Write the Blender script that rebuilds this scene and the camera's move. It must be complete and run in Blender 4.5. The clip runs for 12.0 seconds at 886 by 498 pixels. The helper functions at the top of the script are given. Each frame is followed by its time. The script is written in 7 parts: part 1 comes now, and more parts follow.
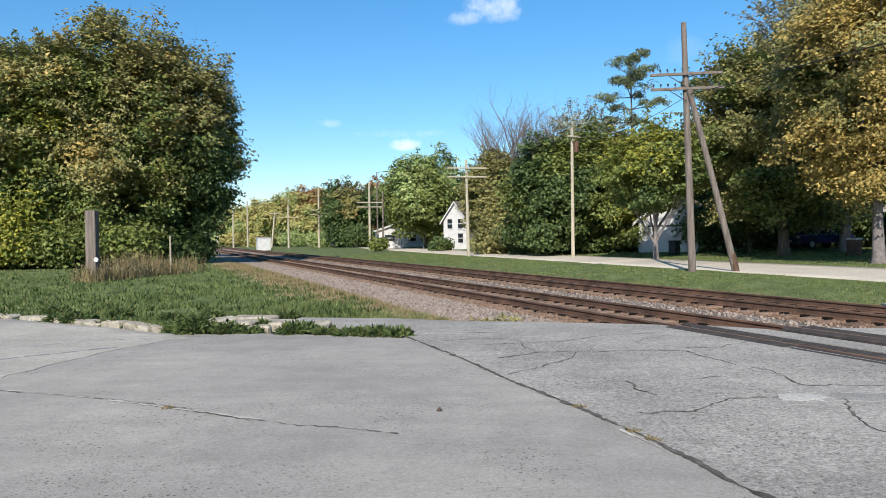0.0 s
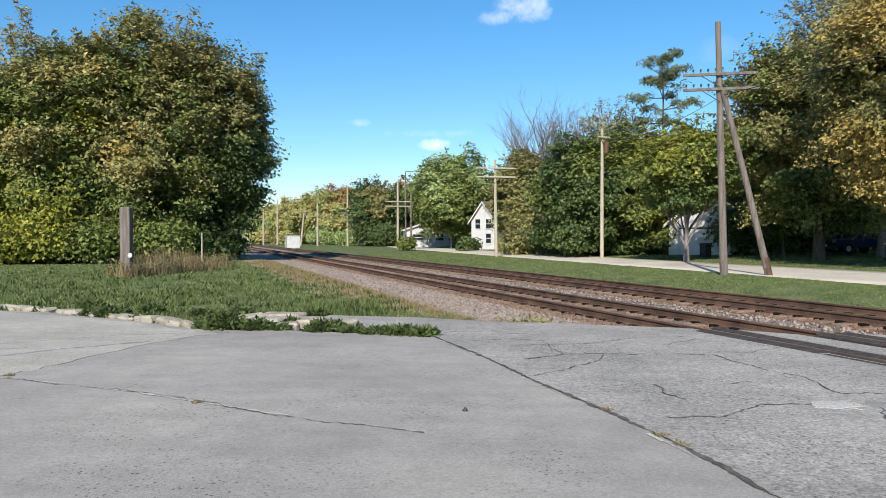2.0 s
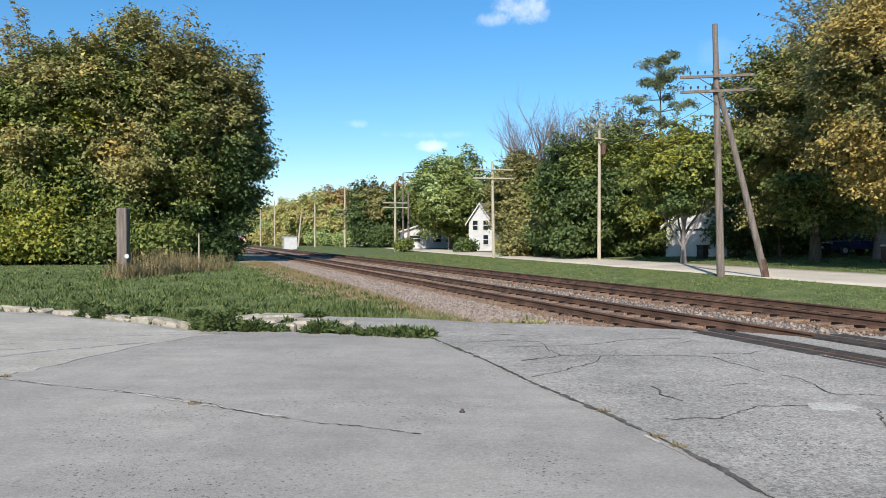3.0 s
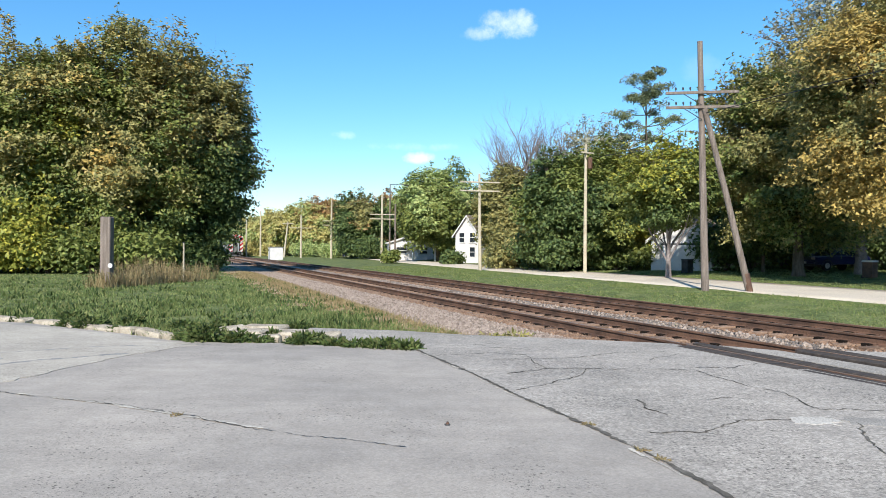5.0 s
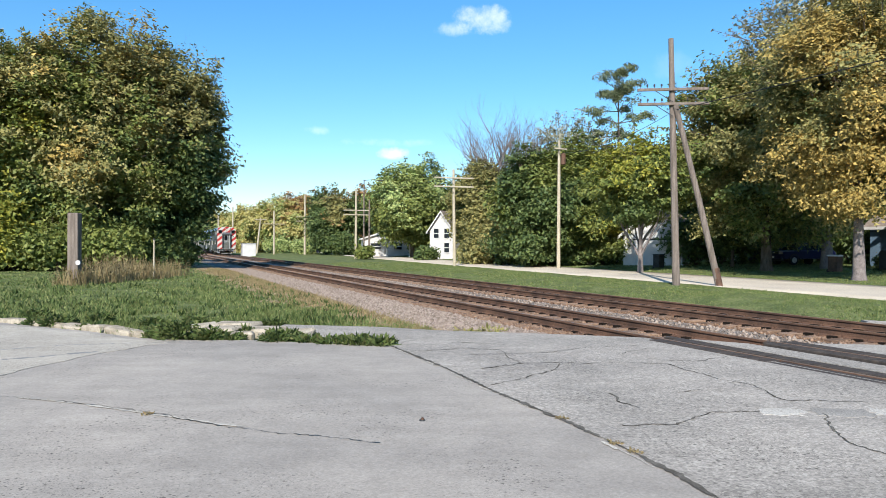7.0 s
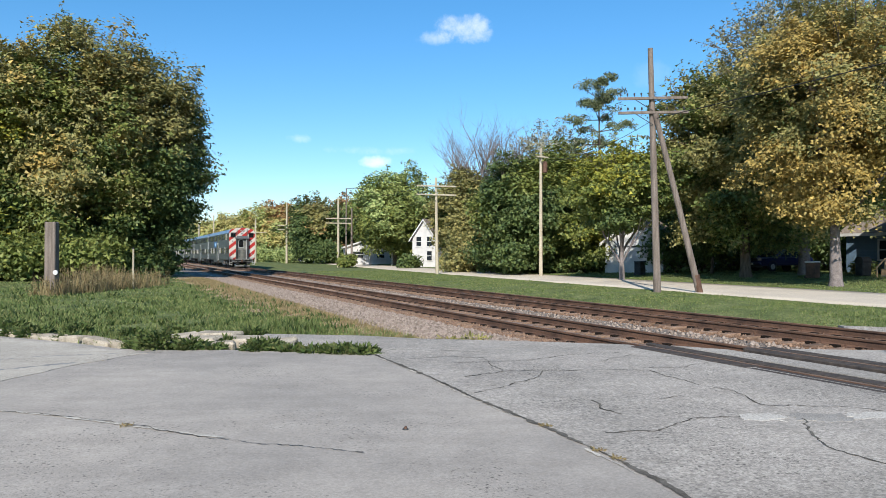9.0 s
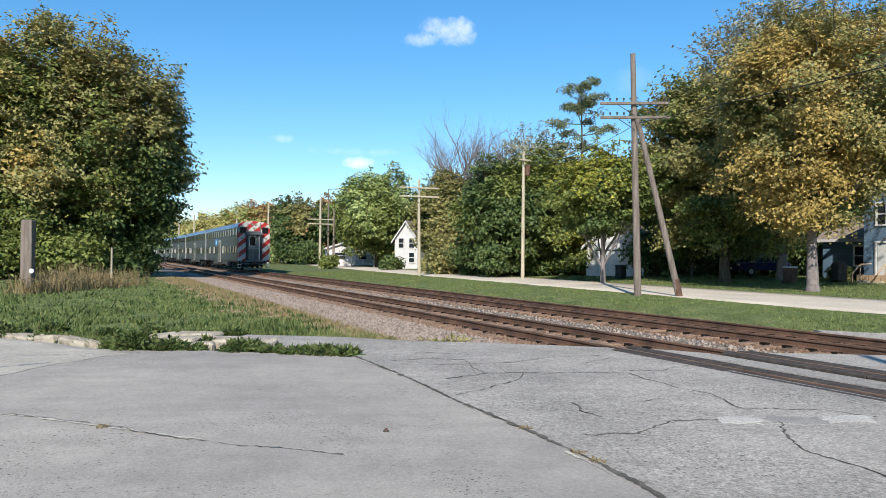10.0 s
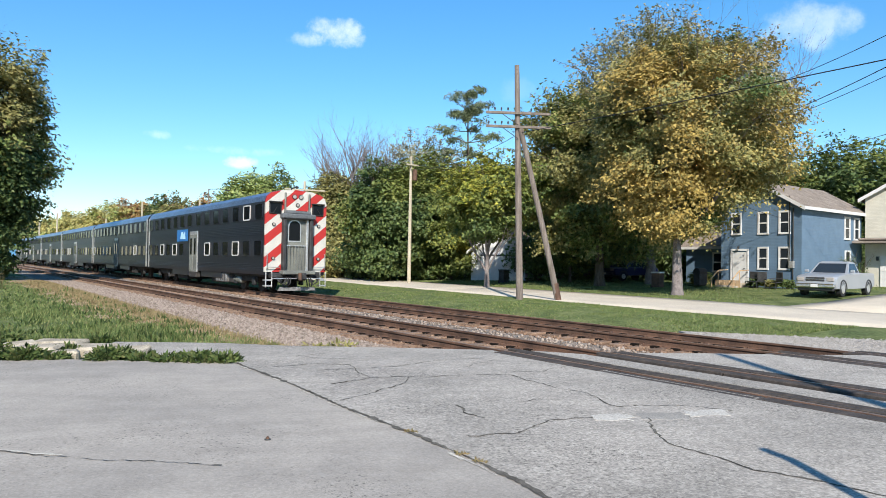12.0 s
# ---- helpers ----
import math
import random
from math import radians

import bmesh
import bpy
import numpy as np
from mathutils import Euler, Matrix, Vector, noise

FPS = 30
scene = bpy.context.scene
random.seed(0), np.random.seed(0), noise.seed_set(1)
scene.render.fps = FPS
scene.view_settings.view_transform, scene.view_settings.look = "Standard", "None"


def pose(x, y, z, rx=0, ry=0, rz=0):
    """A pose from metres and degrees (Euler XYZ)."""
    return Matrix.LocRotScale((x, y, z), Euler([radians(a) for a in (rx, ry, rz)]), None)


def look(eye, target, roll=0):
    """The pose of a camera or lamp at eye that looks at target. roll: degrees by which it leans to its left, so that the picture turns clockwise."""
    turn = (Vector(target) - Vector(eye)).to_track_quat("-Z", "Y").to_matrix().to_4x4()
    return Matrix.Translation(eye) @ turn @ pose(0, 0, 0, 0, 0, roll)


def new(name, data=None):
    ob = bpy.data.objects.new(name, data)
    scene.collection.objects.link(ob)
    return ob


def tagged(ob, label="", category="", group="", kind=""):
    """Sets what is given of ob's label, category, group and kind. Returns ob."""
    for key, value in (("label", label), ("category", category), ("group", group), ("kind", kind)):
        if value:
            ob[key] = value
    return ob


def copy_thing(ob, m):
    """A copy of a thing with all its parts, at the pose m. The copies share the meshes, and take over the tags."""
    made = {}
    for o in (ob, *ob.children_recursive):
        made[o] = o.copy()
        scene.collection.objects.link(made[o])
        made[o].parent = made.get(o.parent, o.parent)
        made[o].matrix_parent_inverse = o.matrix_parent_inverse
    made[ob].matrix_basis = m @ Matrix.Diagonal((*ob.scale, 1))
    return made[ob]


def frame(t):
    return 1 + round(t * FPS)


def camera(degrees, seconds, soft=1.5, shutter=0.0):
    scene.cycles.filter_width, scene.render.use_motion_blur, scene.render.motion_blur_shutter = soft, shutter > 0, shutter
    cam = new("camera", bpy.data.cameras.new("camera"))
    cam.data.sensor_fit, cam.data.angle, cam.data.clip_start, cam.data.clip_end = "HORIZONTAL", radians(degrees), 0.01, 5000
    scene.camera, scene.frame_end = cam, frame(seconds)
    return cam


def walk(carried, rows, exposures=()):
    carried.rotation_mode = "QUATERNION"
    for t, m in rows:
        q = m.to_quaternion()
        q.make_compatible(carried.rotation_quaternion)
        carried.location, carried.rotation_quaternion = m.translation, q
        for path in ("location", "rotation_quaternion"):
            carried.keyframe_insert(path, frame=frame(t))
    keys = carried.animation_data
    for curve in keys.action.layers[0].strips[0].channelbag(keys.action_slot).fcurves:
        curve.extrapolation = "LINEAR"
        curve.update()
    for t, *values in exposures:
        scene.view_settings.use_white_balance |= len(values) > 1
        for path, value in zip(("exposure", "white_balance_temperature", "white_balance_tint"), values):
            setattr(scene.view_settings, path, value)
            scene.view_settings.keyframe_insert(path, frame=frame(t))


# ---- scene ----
# camera: a phone held at chest height beside a level crossing, turning on the spot
EYE = (0.0, 0.0, 1.56)
cam = camera(65.7, 12.0, soft=0.7)
TURNS = [(0, 0.02, -0.96, 0.76), (0.5, 1.24, 0.06, 0.60), (1, 2.12, 0.56, 0.48), (1.5, 2.92, 0.10, 0.40), (2, 2.34, -0.96, 0.10),
         (2.5, 2.30, -0.73, -0.22), (3, 2.12, -0.85, 0.02), (5, 1.00, 0.16, -0.48), (5.5, 0.30, 0.17, -0.41), (6, -0.89, -0.22, -0.52),
         (6.5, -0.88, -0.02, -0.70), (7, -1.14, -0.18, -0.31), (7.5, -1.70, 0.00, -0.10), (9.5, -3.20, 0.60, -0.31), (10, -4.07, 0.67, -0.61),
         (10.5, -4.66, 0.56, -0.67), (11, -6.25, 1.05, -0.75), (11.5, -9.12, 0.92, -0.93), (12, -13.52, 1.14, -1.02)]
walk(cam, [(t, pose(*EYE, 90 + p, r, y)) for t, y, p, r in TURNS],
     exposures=[(0, 0.36), (3, 0.36), (4.9, 0.64), (7.6, 0.60), (9.3, 0.42), (11, 0.54), (12, 0.62)])

# ---- world and sun ----
SHADOW_BEARING, SUN_UP = 12.0, 35.0
sb, se = radians(SHADOW_BEARING), radians(SUN_UP)
to_sun = Vector((-math.sin(sb) * math.cos(se), -math.cos(sb) * math.cos(se), math.sin(se)))
sun = new("sun", bpy.data.lights.new("sun", "SUN"))
sun.data.energy, sun.data.angle, sun.data.color = 5.0, radians(0.55), (1.0, 0.94, 0.85)
sun.matrix_world = look(to_sun * 100, (0, 0, 0))
world = bpy.data.worlds.new("sky")
scene.world = world
world.use_nodes = True
wn, wl = world.node_tree.nodes, world.node_tree.links
wn.clear()
sky = wn.new("ShaderNodeTexSky")
sky.sky_type, sky.sun_disc = "NISHITA", False
sky.sun_elevation, sky.sun_rotation = se, math.atan2(to_sun.x, to_sun.y)
sky.air_density, sky.dust_density, sky.ozone_density = 1.0, 0.15, 2.2
bg = wn.new("ShaderNodeBackground")
bg.inputs["Strength"].default_value = 0.125
wout = wn.new("ShaderNodeOutputWorld")
wl.new(bg.outputs[0], wout.inputs[0])


def sky_clouds():
    """Small fair-weather clouds: white puffs mixed into the sky round a few directions."""
    co = wn.new("ShaderNodeTexCoord")
    wob = wn.new("ShaderNodeTexNoise")
    wob.inputs["Scale"].default_value, wob.inputs["Detail"].default_value = 22.0, 7.0
    wob.inputs["Roughness"].default_value = 0.62
    wl.new(co.outputs["Generated"], wob.inputs["Vector"])
    hue = wn.new("ShaderNodeHueSaturation")
    hue.inputs["Hue"].default_value, hue.inputs["Saturation"].default_value = 0.493, 1.30
    wl.new(sky.outputs[0], hue.inputs["Color"])
    # paler towards the top and bluer towards the horizon than the clear-air model
    sep = wn.new("ShaderNodeSeparateXYZ")
    wl.new(co.outputs["Generated"], sep.inputs[0])
    tint = wn.new("ShaderNodeValToRGB")
    tint.color_ramp.elements[0].position, tint.color_ramp.elements[1].position = 0.0, 0.42
    tint.color_ramp.elements[0].color, tint.color_ramp.elements[1].color = (0.74, 0.80, 0.92, 1), (0.94, 1.03, 1.10, 1)
    wl.new(sep.outputs["Z"], tint.inputs["Fac"])
    toned = wn.new("ShaderNodeVectorMath")
    toned.operation = "MULTIPLY"
    wl.new(hue.outputs[0], toned.inputs[0])
    wl.new(tint.outputs["Color"], toned.inputs[1])
    last = toned.outputs[0]
    # bearing, elevation, half width, half height, strength
    for b, e, w, h, k in ((4.2, 18.3, 2.6, 1.3, 0.5), (2.2, 17.6, 2.0, 0.75, 0.32), (-3.1, 7.8, 1.6, 0.6, 0.55), (-9.2, 9.4, 1.3, 0.5, 0.25), (41.3, 17.5, 3.4, 1.9, 0.30), (19.5, 14.3, 1.6, 1.2, 0.06), (-4.0, 8.6, 4.0, 0.5, 0.2)):
        bb, ee = radians(b), radians(e)
        way = Vector((math.sin(bb) * math.cos(ee), math.cos(bb) * math.cos(ee), math.sin(ee)))
        right = Vector((math.cos(bb), -math.sin(bb), 0))
        up = right.cross(way)
        dots = []
        for axis, size in ((right, w), (up, h)):
            d = wn.new("ShaderNodeVectorMath")
            d.operation = "DOT_PRODUCT"
            d.inputs[1].default_value = axis / math.radians(size)
            wl.new(co.outputs["Generated"], d.inputs[0])
            sub = wn.new("ShaderNodeMath")
            sub.operation = "SUBTRACT"
            wl.new(d.outputs["Value"], sub.inputs[0])
            sub.inputs[1].default_value = way.dot(axis / math.radians(size))
            sq = wn.new("ShaderNodeMath")
            sq.operation = "POWER"
            ab = wn.new("ShaderNodeMath")
            ab.operation = "ABSOLUTE"
            wl.new(sub.outputs[0], ab.inputs[0])
            wl.new(ab.outputs[0], sq.inputs[0])
            sq.inputs[1].default_value = 2.0
            dots.append(sq)
        add = wn.new("ShaderNodeMath")
        wl.new(dots[0].outputs[0], add.inputs[0])
        wl.new(dots[1].outputs[0], add.inputs[1])
        mix = wn.new("ShaderNodeMath")
        mix.operation = "MULTIPLY_ADD"
        wl.new(wob.outputs["Fac"], mix.inputs[0])
        mix.inputs[1].default_value = 3.4
        wl.new(add.outputs[0], mix.inputs[2])
        ramp = wn.new("ShaderNodeMapRange")
        ramp.inputs["From Min"].default_value, ramp.inputs["From Max"].default_value = 2.65, 1.35
        ramp.inputs["To Min"].default_value, ramp.inputs["To Max"].default_value = 0.0, k
        ramp.interpolation_type = "SMOOTHSTEP"
        wl.new(mix.outputs[0], ramp.inputs["Value"])
        front = wn.new("ShaderNodeVectorMath")
        front.operation = "DOT_PRODUCT"
        front.inputs[1].default_value = way
        wl.new(co.outputs["Generated"], front.inputs[0])
        gate = wn.new("ShaderNodeMath")
        gate.operation = "GREATER_THAN"
        gate.inputs[1].default_value = 0.5
        wl.new(front.outputs["Value"], gate.inputs[0])
        mul = wn.new("ShaderNodeMath")
        mul.operation = "MULTIPLY"
        wl.new(ramp.outputs[0], mul.inputs[0])
        wl.new(gate.outputs[0], mul.inputs[1])
        mc = wn.new("ShaderNodeMix")
        mc.data_type = "RGBA"
        wl.new(mul.outputs[0], mc.inputs["Factor"])
        wl.new(last, mc.inputs["A"])
        mc.inputs["B"].default_value = (8.5, 8.6, 8.8, 1)
        last = mc.outputs["Result"]
    wl.new(last, bg.inputs["Color"])


sky_clouds()

# ---- plan: s runs along the tracks away from the crossing, d across them ----
TRACK = radians(22.5)
U = Vector((-math.sin(TRACK), math.cos(TRACK), 0))
N = Vector((math.cos(TRACK), math.sin(TRACK), 0))
TRACK_1, TRACK_2, GAUGE = 8.95, 13.30, 1.505


def W(s, d, z=0.0):
    return U * s + N * d + Vector((0, 0, z))


def plan(p):
    return p[0] * U.x + p[1] * U.y, p[0] * N.x + p[1] * N.y


def smooth(x):
    x = min(1.0, max(0.0, x))
    return x * x * (3 - 2 * x)


def gz(x, y):
    """Height of the ground."""
    s, d = plan((x, y))
    z = -0.10 + 0.55 * smooth((d - 26) / 24)
    z -= 0.22 * smooth((d - 4.6) / 2.2) * smooth((19.0 - d) / 2.6)
    return z


def polar(bearing, far):
    """A place on the ground by its bearing from the camera and its distance."""
    b = radians(bearing)
    x, y = far * math.sin(b), far * math.cos(b)
    return Vector((x, y, gz(x, y)))


# ---- mesh helpers ----
class Shape:
    """Vertices and faces that become one mesh."""

    def __init__(self):
        self.v, self.f = [], []

    def add(self, verts, faces):
        n = len(self.v)
        self.v += [tuple(p) for p in verts]
        self.f += [tuple(i + n for i in f) for f in faces]
        return self

    def box(self, c, size, m=None, cut=0.0):
        """A box, its edges cut by a chamfer."""
        x, y, z = (k / 2 for k in size)
        if cut <= 0:
            vs = [Vector((i * x, j * y, k * z)) for k in (-1, 1) for j in (-1, 1) for i in (-1, 1)]
            fs = [(0, 2, 3, 1), (4, 5, 7, 6), (0, 1, 5, 4), (2, 6, 7, 3), (0, 4, 6, 2), (1, 3, 7, 5)]
        else:
            cut = min(cut, 0.45 * min(size))
            vs, fs, ix = [], [], {}
            for i in (-1, 1):
                for j in (-1, 1):
                    for k in (-1, 1):
                        for a in range(3):
                            p = [i * (x - cut), j * (y - cut), k * (z - cut)]
                            p[a] = (i * x, j * y, k * z)[a]
                            ix[i, j, k, a] = len(vs)
                            vs.append(Vector(p))
            for a in range(3):
                b, c2 = (a + 1) % 3, (a + 2) % 3
                for sgn in (-1, 1):
                    ring = []
                    for p, q in ((-1, -1), (1, -1), (1, 1), (-1, 1)):
                        key = [0, 0, 0]
                        key[a], key[b], key[c2] = sgn, p, q
                        ring.append(ix[(*key, a)])
                    fs.append(tuple(ring if sgn > 0 else ring[::-1]))
                for p in (-1, 1):
                    for q in (-1, 1):
                        lo, hi = [0, 0, 0], [0, 0, 0]
                        lo[a], hi[a] = -1, 1
                        for key in (lo, hi):
                            key[b], key[c2] = p, q
                        ring = [ix[(*lo, b)], ix[(*hi, b)], ix[(*hi, c2)], ix[(*lo, c2)]]
                        fs.append(tuple(ring if p * q > 0 else ring[::-1]))
            for i in (-1, 1):
                for j in (-1, 1):
                    for k in (-1, 1):
                        ring = [ix[i, j, k, a] for a in range(3)]
                        fs.append(tuple(ring if i * j * k > 0 else ring[::-1]))
        m = m or Matrix()
        return self.add([m @ (p + Vector(c)) for p in vs], fs)

    def tube(self, points, radii, n=8, caps=True):
        """A tapered tube along points."""
        pts = [Vector(p) for p in points]
        vs, fs = [], []
        side = None
        for i, p in enumerate(pts):
            way = (pts[min(i + 1, len(pts) - 1)] - pts[max(i - 1, 0)]).normalized()
            ref = side if side is not None else (Vector((1, 0, 0)) if abs(way.x) < 0.8 else Vector((0, 1, 0)))
            side = (ref - way * ref.dot(way)).normalized()
            other = way.cross(side)
            for k in range(n):
                a = 2 * math.pi * k / n
                vs.append(p + (side * math.cos(a) + other * math.sin(a)) * radii[i])
        for i in range(len(pts) - 1):
            for k in range(n):
                j = (k + 1) % n
                fs.append((i * n + k, i * n + j, (i + 1) * n + j, (i + 1) * n + k))
        if caps:
            fs.append(tuple(range(n))[::-1])
            fs.append(tuple(range((len(pts) - 1) * n, len(pts) * n)))
        return self.add(vs, fs)

    def prism(self, outline, lo, hi, m=None):
        """An outline in x, y raised from lo to hi."""
        n = len(outline)
        m = m or Matrix()
        vs = [m @ Vector((x, y, lo)) for x, y in outline] + [m @ Vector((x, y, hi)) for x, y in outline]
        fs = [tuple(range(n))[::-1], tuple(range(n, 2 * n))] + [(i, (i + 1) % n, n + (i + 1) % n, n + i) for i in range(n)]
        return self.add(vs, fs)


def mesh_of(name, sh, material, soft=False):
    me = bpy.data.meshes.new(name)
    me.from_pydata(sh.v, [], sh.f)
    me.validate()
    me.materials.append(material)
    if soft:
        me.polygons.foreach_set("use_smooth", [True] * len(me.polygons))
    me.update()
    return me


def part(name, sh, material, parent=None, label="", soft=False, at=None):
    """One mesh object, under a thing or a part."""
    ob = new(name, mesh_of(name, sh, material, soft))
    if at is not None:
        ob.matrix_basis = at
    ob.parent = parent
    if label:
        ob["label"] = label
    return ob


def thing(name, m, label, category, group="", kind=""):
    ob = new(name)
    ob.matrix_basis = m
    return tagged(ob, label, category, group, kind)


def spot(p, rz=0.0):
    return Matrix.Translation(p) @ Matrix.Rotation(radians(rz), 4, "Z")


# ---- materials ----
def material(name, colour, rough=0.7, metal=0.0, colour2=None, scale=3.0, fine=40.0, bump=0.2, depth=0.01, spec=0.4, contrast=(0.35, 0.65), stretch=(1, 1, 1), fine_amount=0.35):
    """A surface with broad stains, fine grain and relief."""
    m = bpy.data.materials.new(name)
    m.use_nodes = True
    n, l = m.node_tree.nodes, m.node_tree.links
    b = n["Principled BSDF"]
    b.inputs["Roughness"].default_value, b.inputs["Metallic"].default_value = rough, metal
    b.inputs["Specular IOR Level"].default_value = spec
    c2 = colour2 or tuple(k * 0.72 for k in colour)
    co = n.new("ShaderNodeTexCoord")
    mp = n.new("ShaderNodeMapping")
    mp.inputs["Scale"].default_value = stretch
    l.new(co.outputs["Object"], mp.inputs["Vector"])
    broad = n.new("ShaderNodeTexNoise")
    broad.inputs["Scale"].default_value, broad.inputs["Detail"].default_value = scale, 5.0
    grain = n.new("ShaderNodeTexNoise")
    grain.inputs["Scale"].default_value, grain.inputs["Detail"].default_value = fine, 4.0
    l.new(mp.outputs[0], broad.inputs["Vector"])
    l.new(mp.outputs[0], grain.inputs["Vector"])
    ramp = n.new("ShaderNodeValToRGB")
    ramp.color_ramp.elements[0].position, ramp.color_ramp.elements[1].position = contrast
    ramp.color_ramp.elements[0].color, ramp.color_ramp.elements[1].color = (*c2, 1), (*colour, 1)
    l.new(broad.outputs["Fac"], ramp.inputs["Fac"])
    mr = n.new("ShaderNodeMapRange")
    mr.inputs["From Min"].default_value, mr.inputs["From Max"].default_value = 0.3, 0.7
    mr.inputs["To Min"].default_value, mr.inputs["To Max"].default_value = 1 - fine_amount, 1 + fine_amount
    l.new(grain.outputs["Fac"], mr.inputs["Value"])
    mul = n.new("ShaderNodeVectorMath")
    mul.operation = "SCALE"
    l.new(ramp.outputs["Color"], mul.inputs[0])
    l.new(mr.outputs[0], mul.inputs["Scale"])
    l.new(mul.outputs[0], b.inputs["Base Color"])
    bp = n.new("ShaderNodeBump")
    bp.inputs["Strength"].default_value, bp.inputs["Distance"].default_value = bump, depth
    l.new(grain.outputs["Fac"], bp.inputs["Height"])
    l.new(bp.outputs[0], b.inputs["Normal"])
    return m


def paving(name, colour, colour2, pits, pit_size, relief, grain, cells):
    """Worn paving: broad stains, mottling, stones of differing tone, dark pits and pale chips."""
    m = material(name, colour, 0.92, 0, colour2, 0.42, 38.0, 0.5 * relief, 0.008, 0.25, fine_amount=grain * 0.6)
    n, l = m.node_tree.nodes, m.node_tree.links
    b = n["Principled BSDF"]
    base = b.inputs["Base Color"].links[0].from_socket
    co = n.new("ShaderNodeTexCoord")

    def times(tone):
        mul = n.new("ShaderNodeVectorMath")
        mul.operation = "SCALE"
        l.new(base, mul.inputs[0])
        l.new(tone, mul.inputs["Scale"])
        return mul.outputs[0]

    def spread_of(value, lo, hi, a, c):
        mr = n.new("ShaderNodeMapRange")
        mr.inputs["From Min"].default_value, mr.inputs["From Max"].default_value = lo, hi
        mr.inputs["To Min"].default_value, mr.inputs["To Max"].default_value = a, c
        l.new(value, mr.inputs["Value"])
        return mr.outputs[0]

    # mottling, and streaks along the way the traffic goes
    mp = n.new("ShaderNodeMapping")
    mp.inputs["Rotation"].default_value = (0, 0, -TRACK)
    mp.inputs["Scale"].default_value = (0.35, 2.2, 1)
    l.new(co.outputs["Object"], mp.inputs["Vector"])
    for vec, scale, a, c in ((co.outputs["Object"], 2.6, 0.91, 1.08), (mp.outputs[0], 1.1, 0.92, 1.07)):
        no = n.new("ShaderNodeTexNoise")
        no.inputs["Scale"].default_value, no.inputs["Detail"].default_value = scale, 7.0
        no.inputs["Roughness"].default_value = 0.62
        l.new(vec, no.inputs["Vector"])
        base = times(spread_of(no.outputs["Fac"], 0.32, 0.68, a, c))
    for scale, amount in ((cells, grain), (cells * 0.45, grain * 0.5)):
        vo = n.new("ShaderNodeTexVoronoi")
        vo.inputs["Scale"].default_value = scale
        l.new(co.outputs["Object"], vo.inputs["Vector"])
        sep = n.new("ShaderNodeSeparateXYZ")
        l.new(vo.outputs["Color"], sep.inputs[0])
        base = times(spread_of(sep.outputs["X"], 0, 1, 1 - amount, 1 + amount))
    for scale, lo, hi, dark in ((pits * 3.2, pit_size * 0.8, pit_size * 0.55, 0.52), (pits, pit_size * 0.62, pit_size * 0.34, 0.38), (pits * 0.7, pit_size * 0.30, pit_size * 0.16, 0.36), (pits * 5, pit_size * 0.5, pit_size * 0.3, 1.5)):
        warp = n.new("ShaderNodeTexNoise")
        warp.inputs["Scale"].default_value, warp.inputs["Detail"].default_value = scale * 1.7, 2.0
        l.new(co.outputs["Object"], warp.inputs["Vector"])
        vo = n.new("ShaderNodeTexVoronoi")
        vo.inputs["Scale"].default_value = scale
        l.new(co.outputs["Object"], vo.inputs["Vector"])
        ragged = n.new("ShaderNodeMath")
        ragged.operation = "MULTIPLY_ADD"
        l.new(warp.outputs["Fac"], ragged.inputs[0])
        ragged.inputs[1].default_value = 0.34
        l.new(vo.outputs["Distance"], ragged.inputs[2])
        patch = n.new("ShaderNodeTexNoise")
        patch.inputs["Scale"].default_value, patch.inputs["Detail"].default_value = 0.6 if dark < 1 else 1.9, 4.0
        l.new(co.outputs["Object"], patch.inputs["Vector"])
        worn = spread_of(patch.outputs["Fac"], 0.44, 0.60, 0, 1)
        dot = spread_of(ragged.outputs[0], lo + 0.17, hi + 0.17, 0, 1)
        f = n.new("ShaderNodeMath")
        f.operation = "MULTIPLY"
        l.new(dot, f.inputs[0])
        l.new(worn, f.inputs[1])
        base = times(spread_of(f.outputs[0], 0, 1, 1.0, dark))
    l.new(base, b.inputs["Base Color"])
    return m


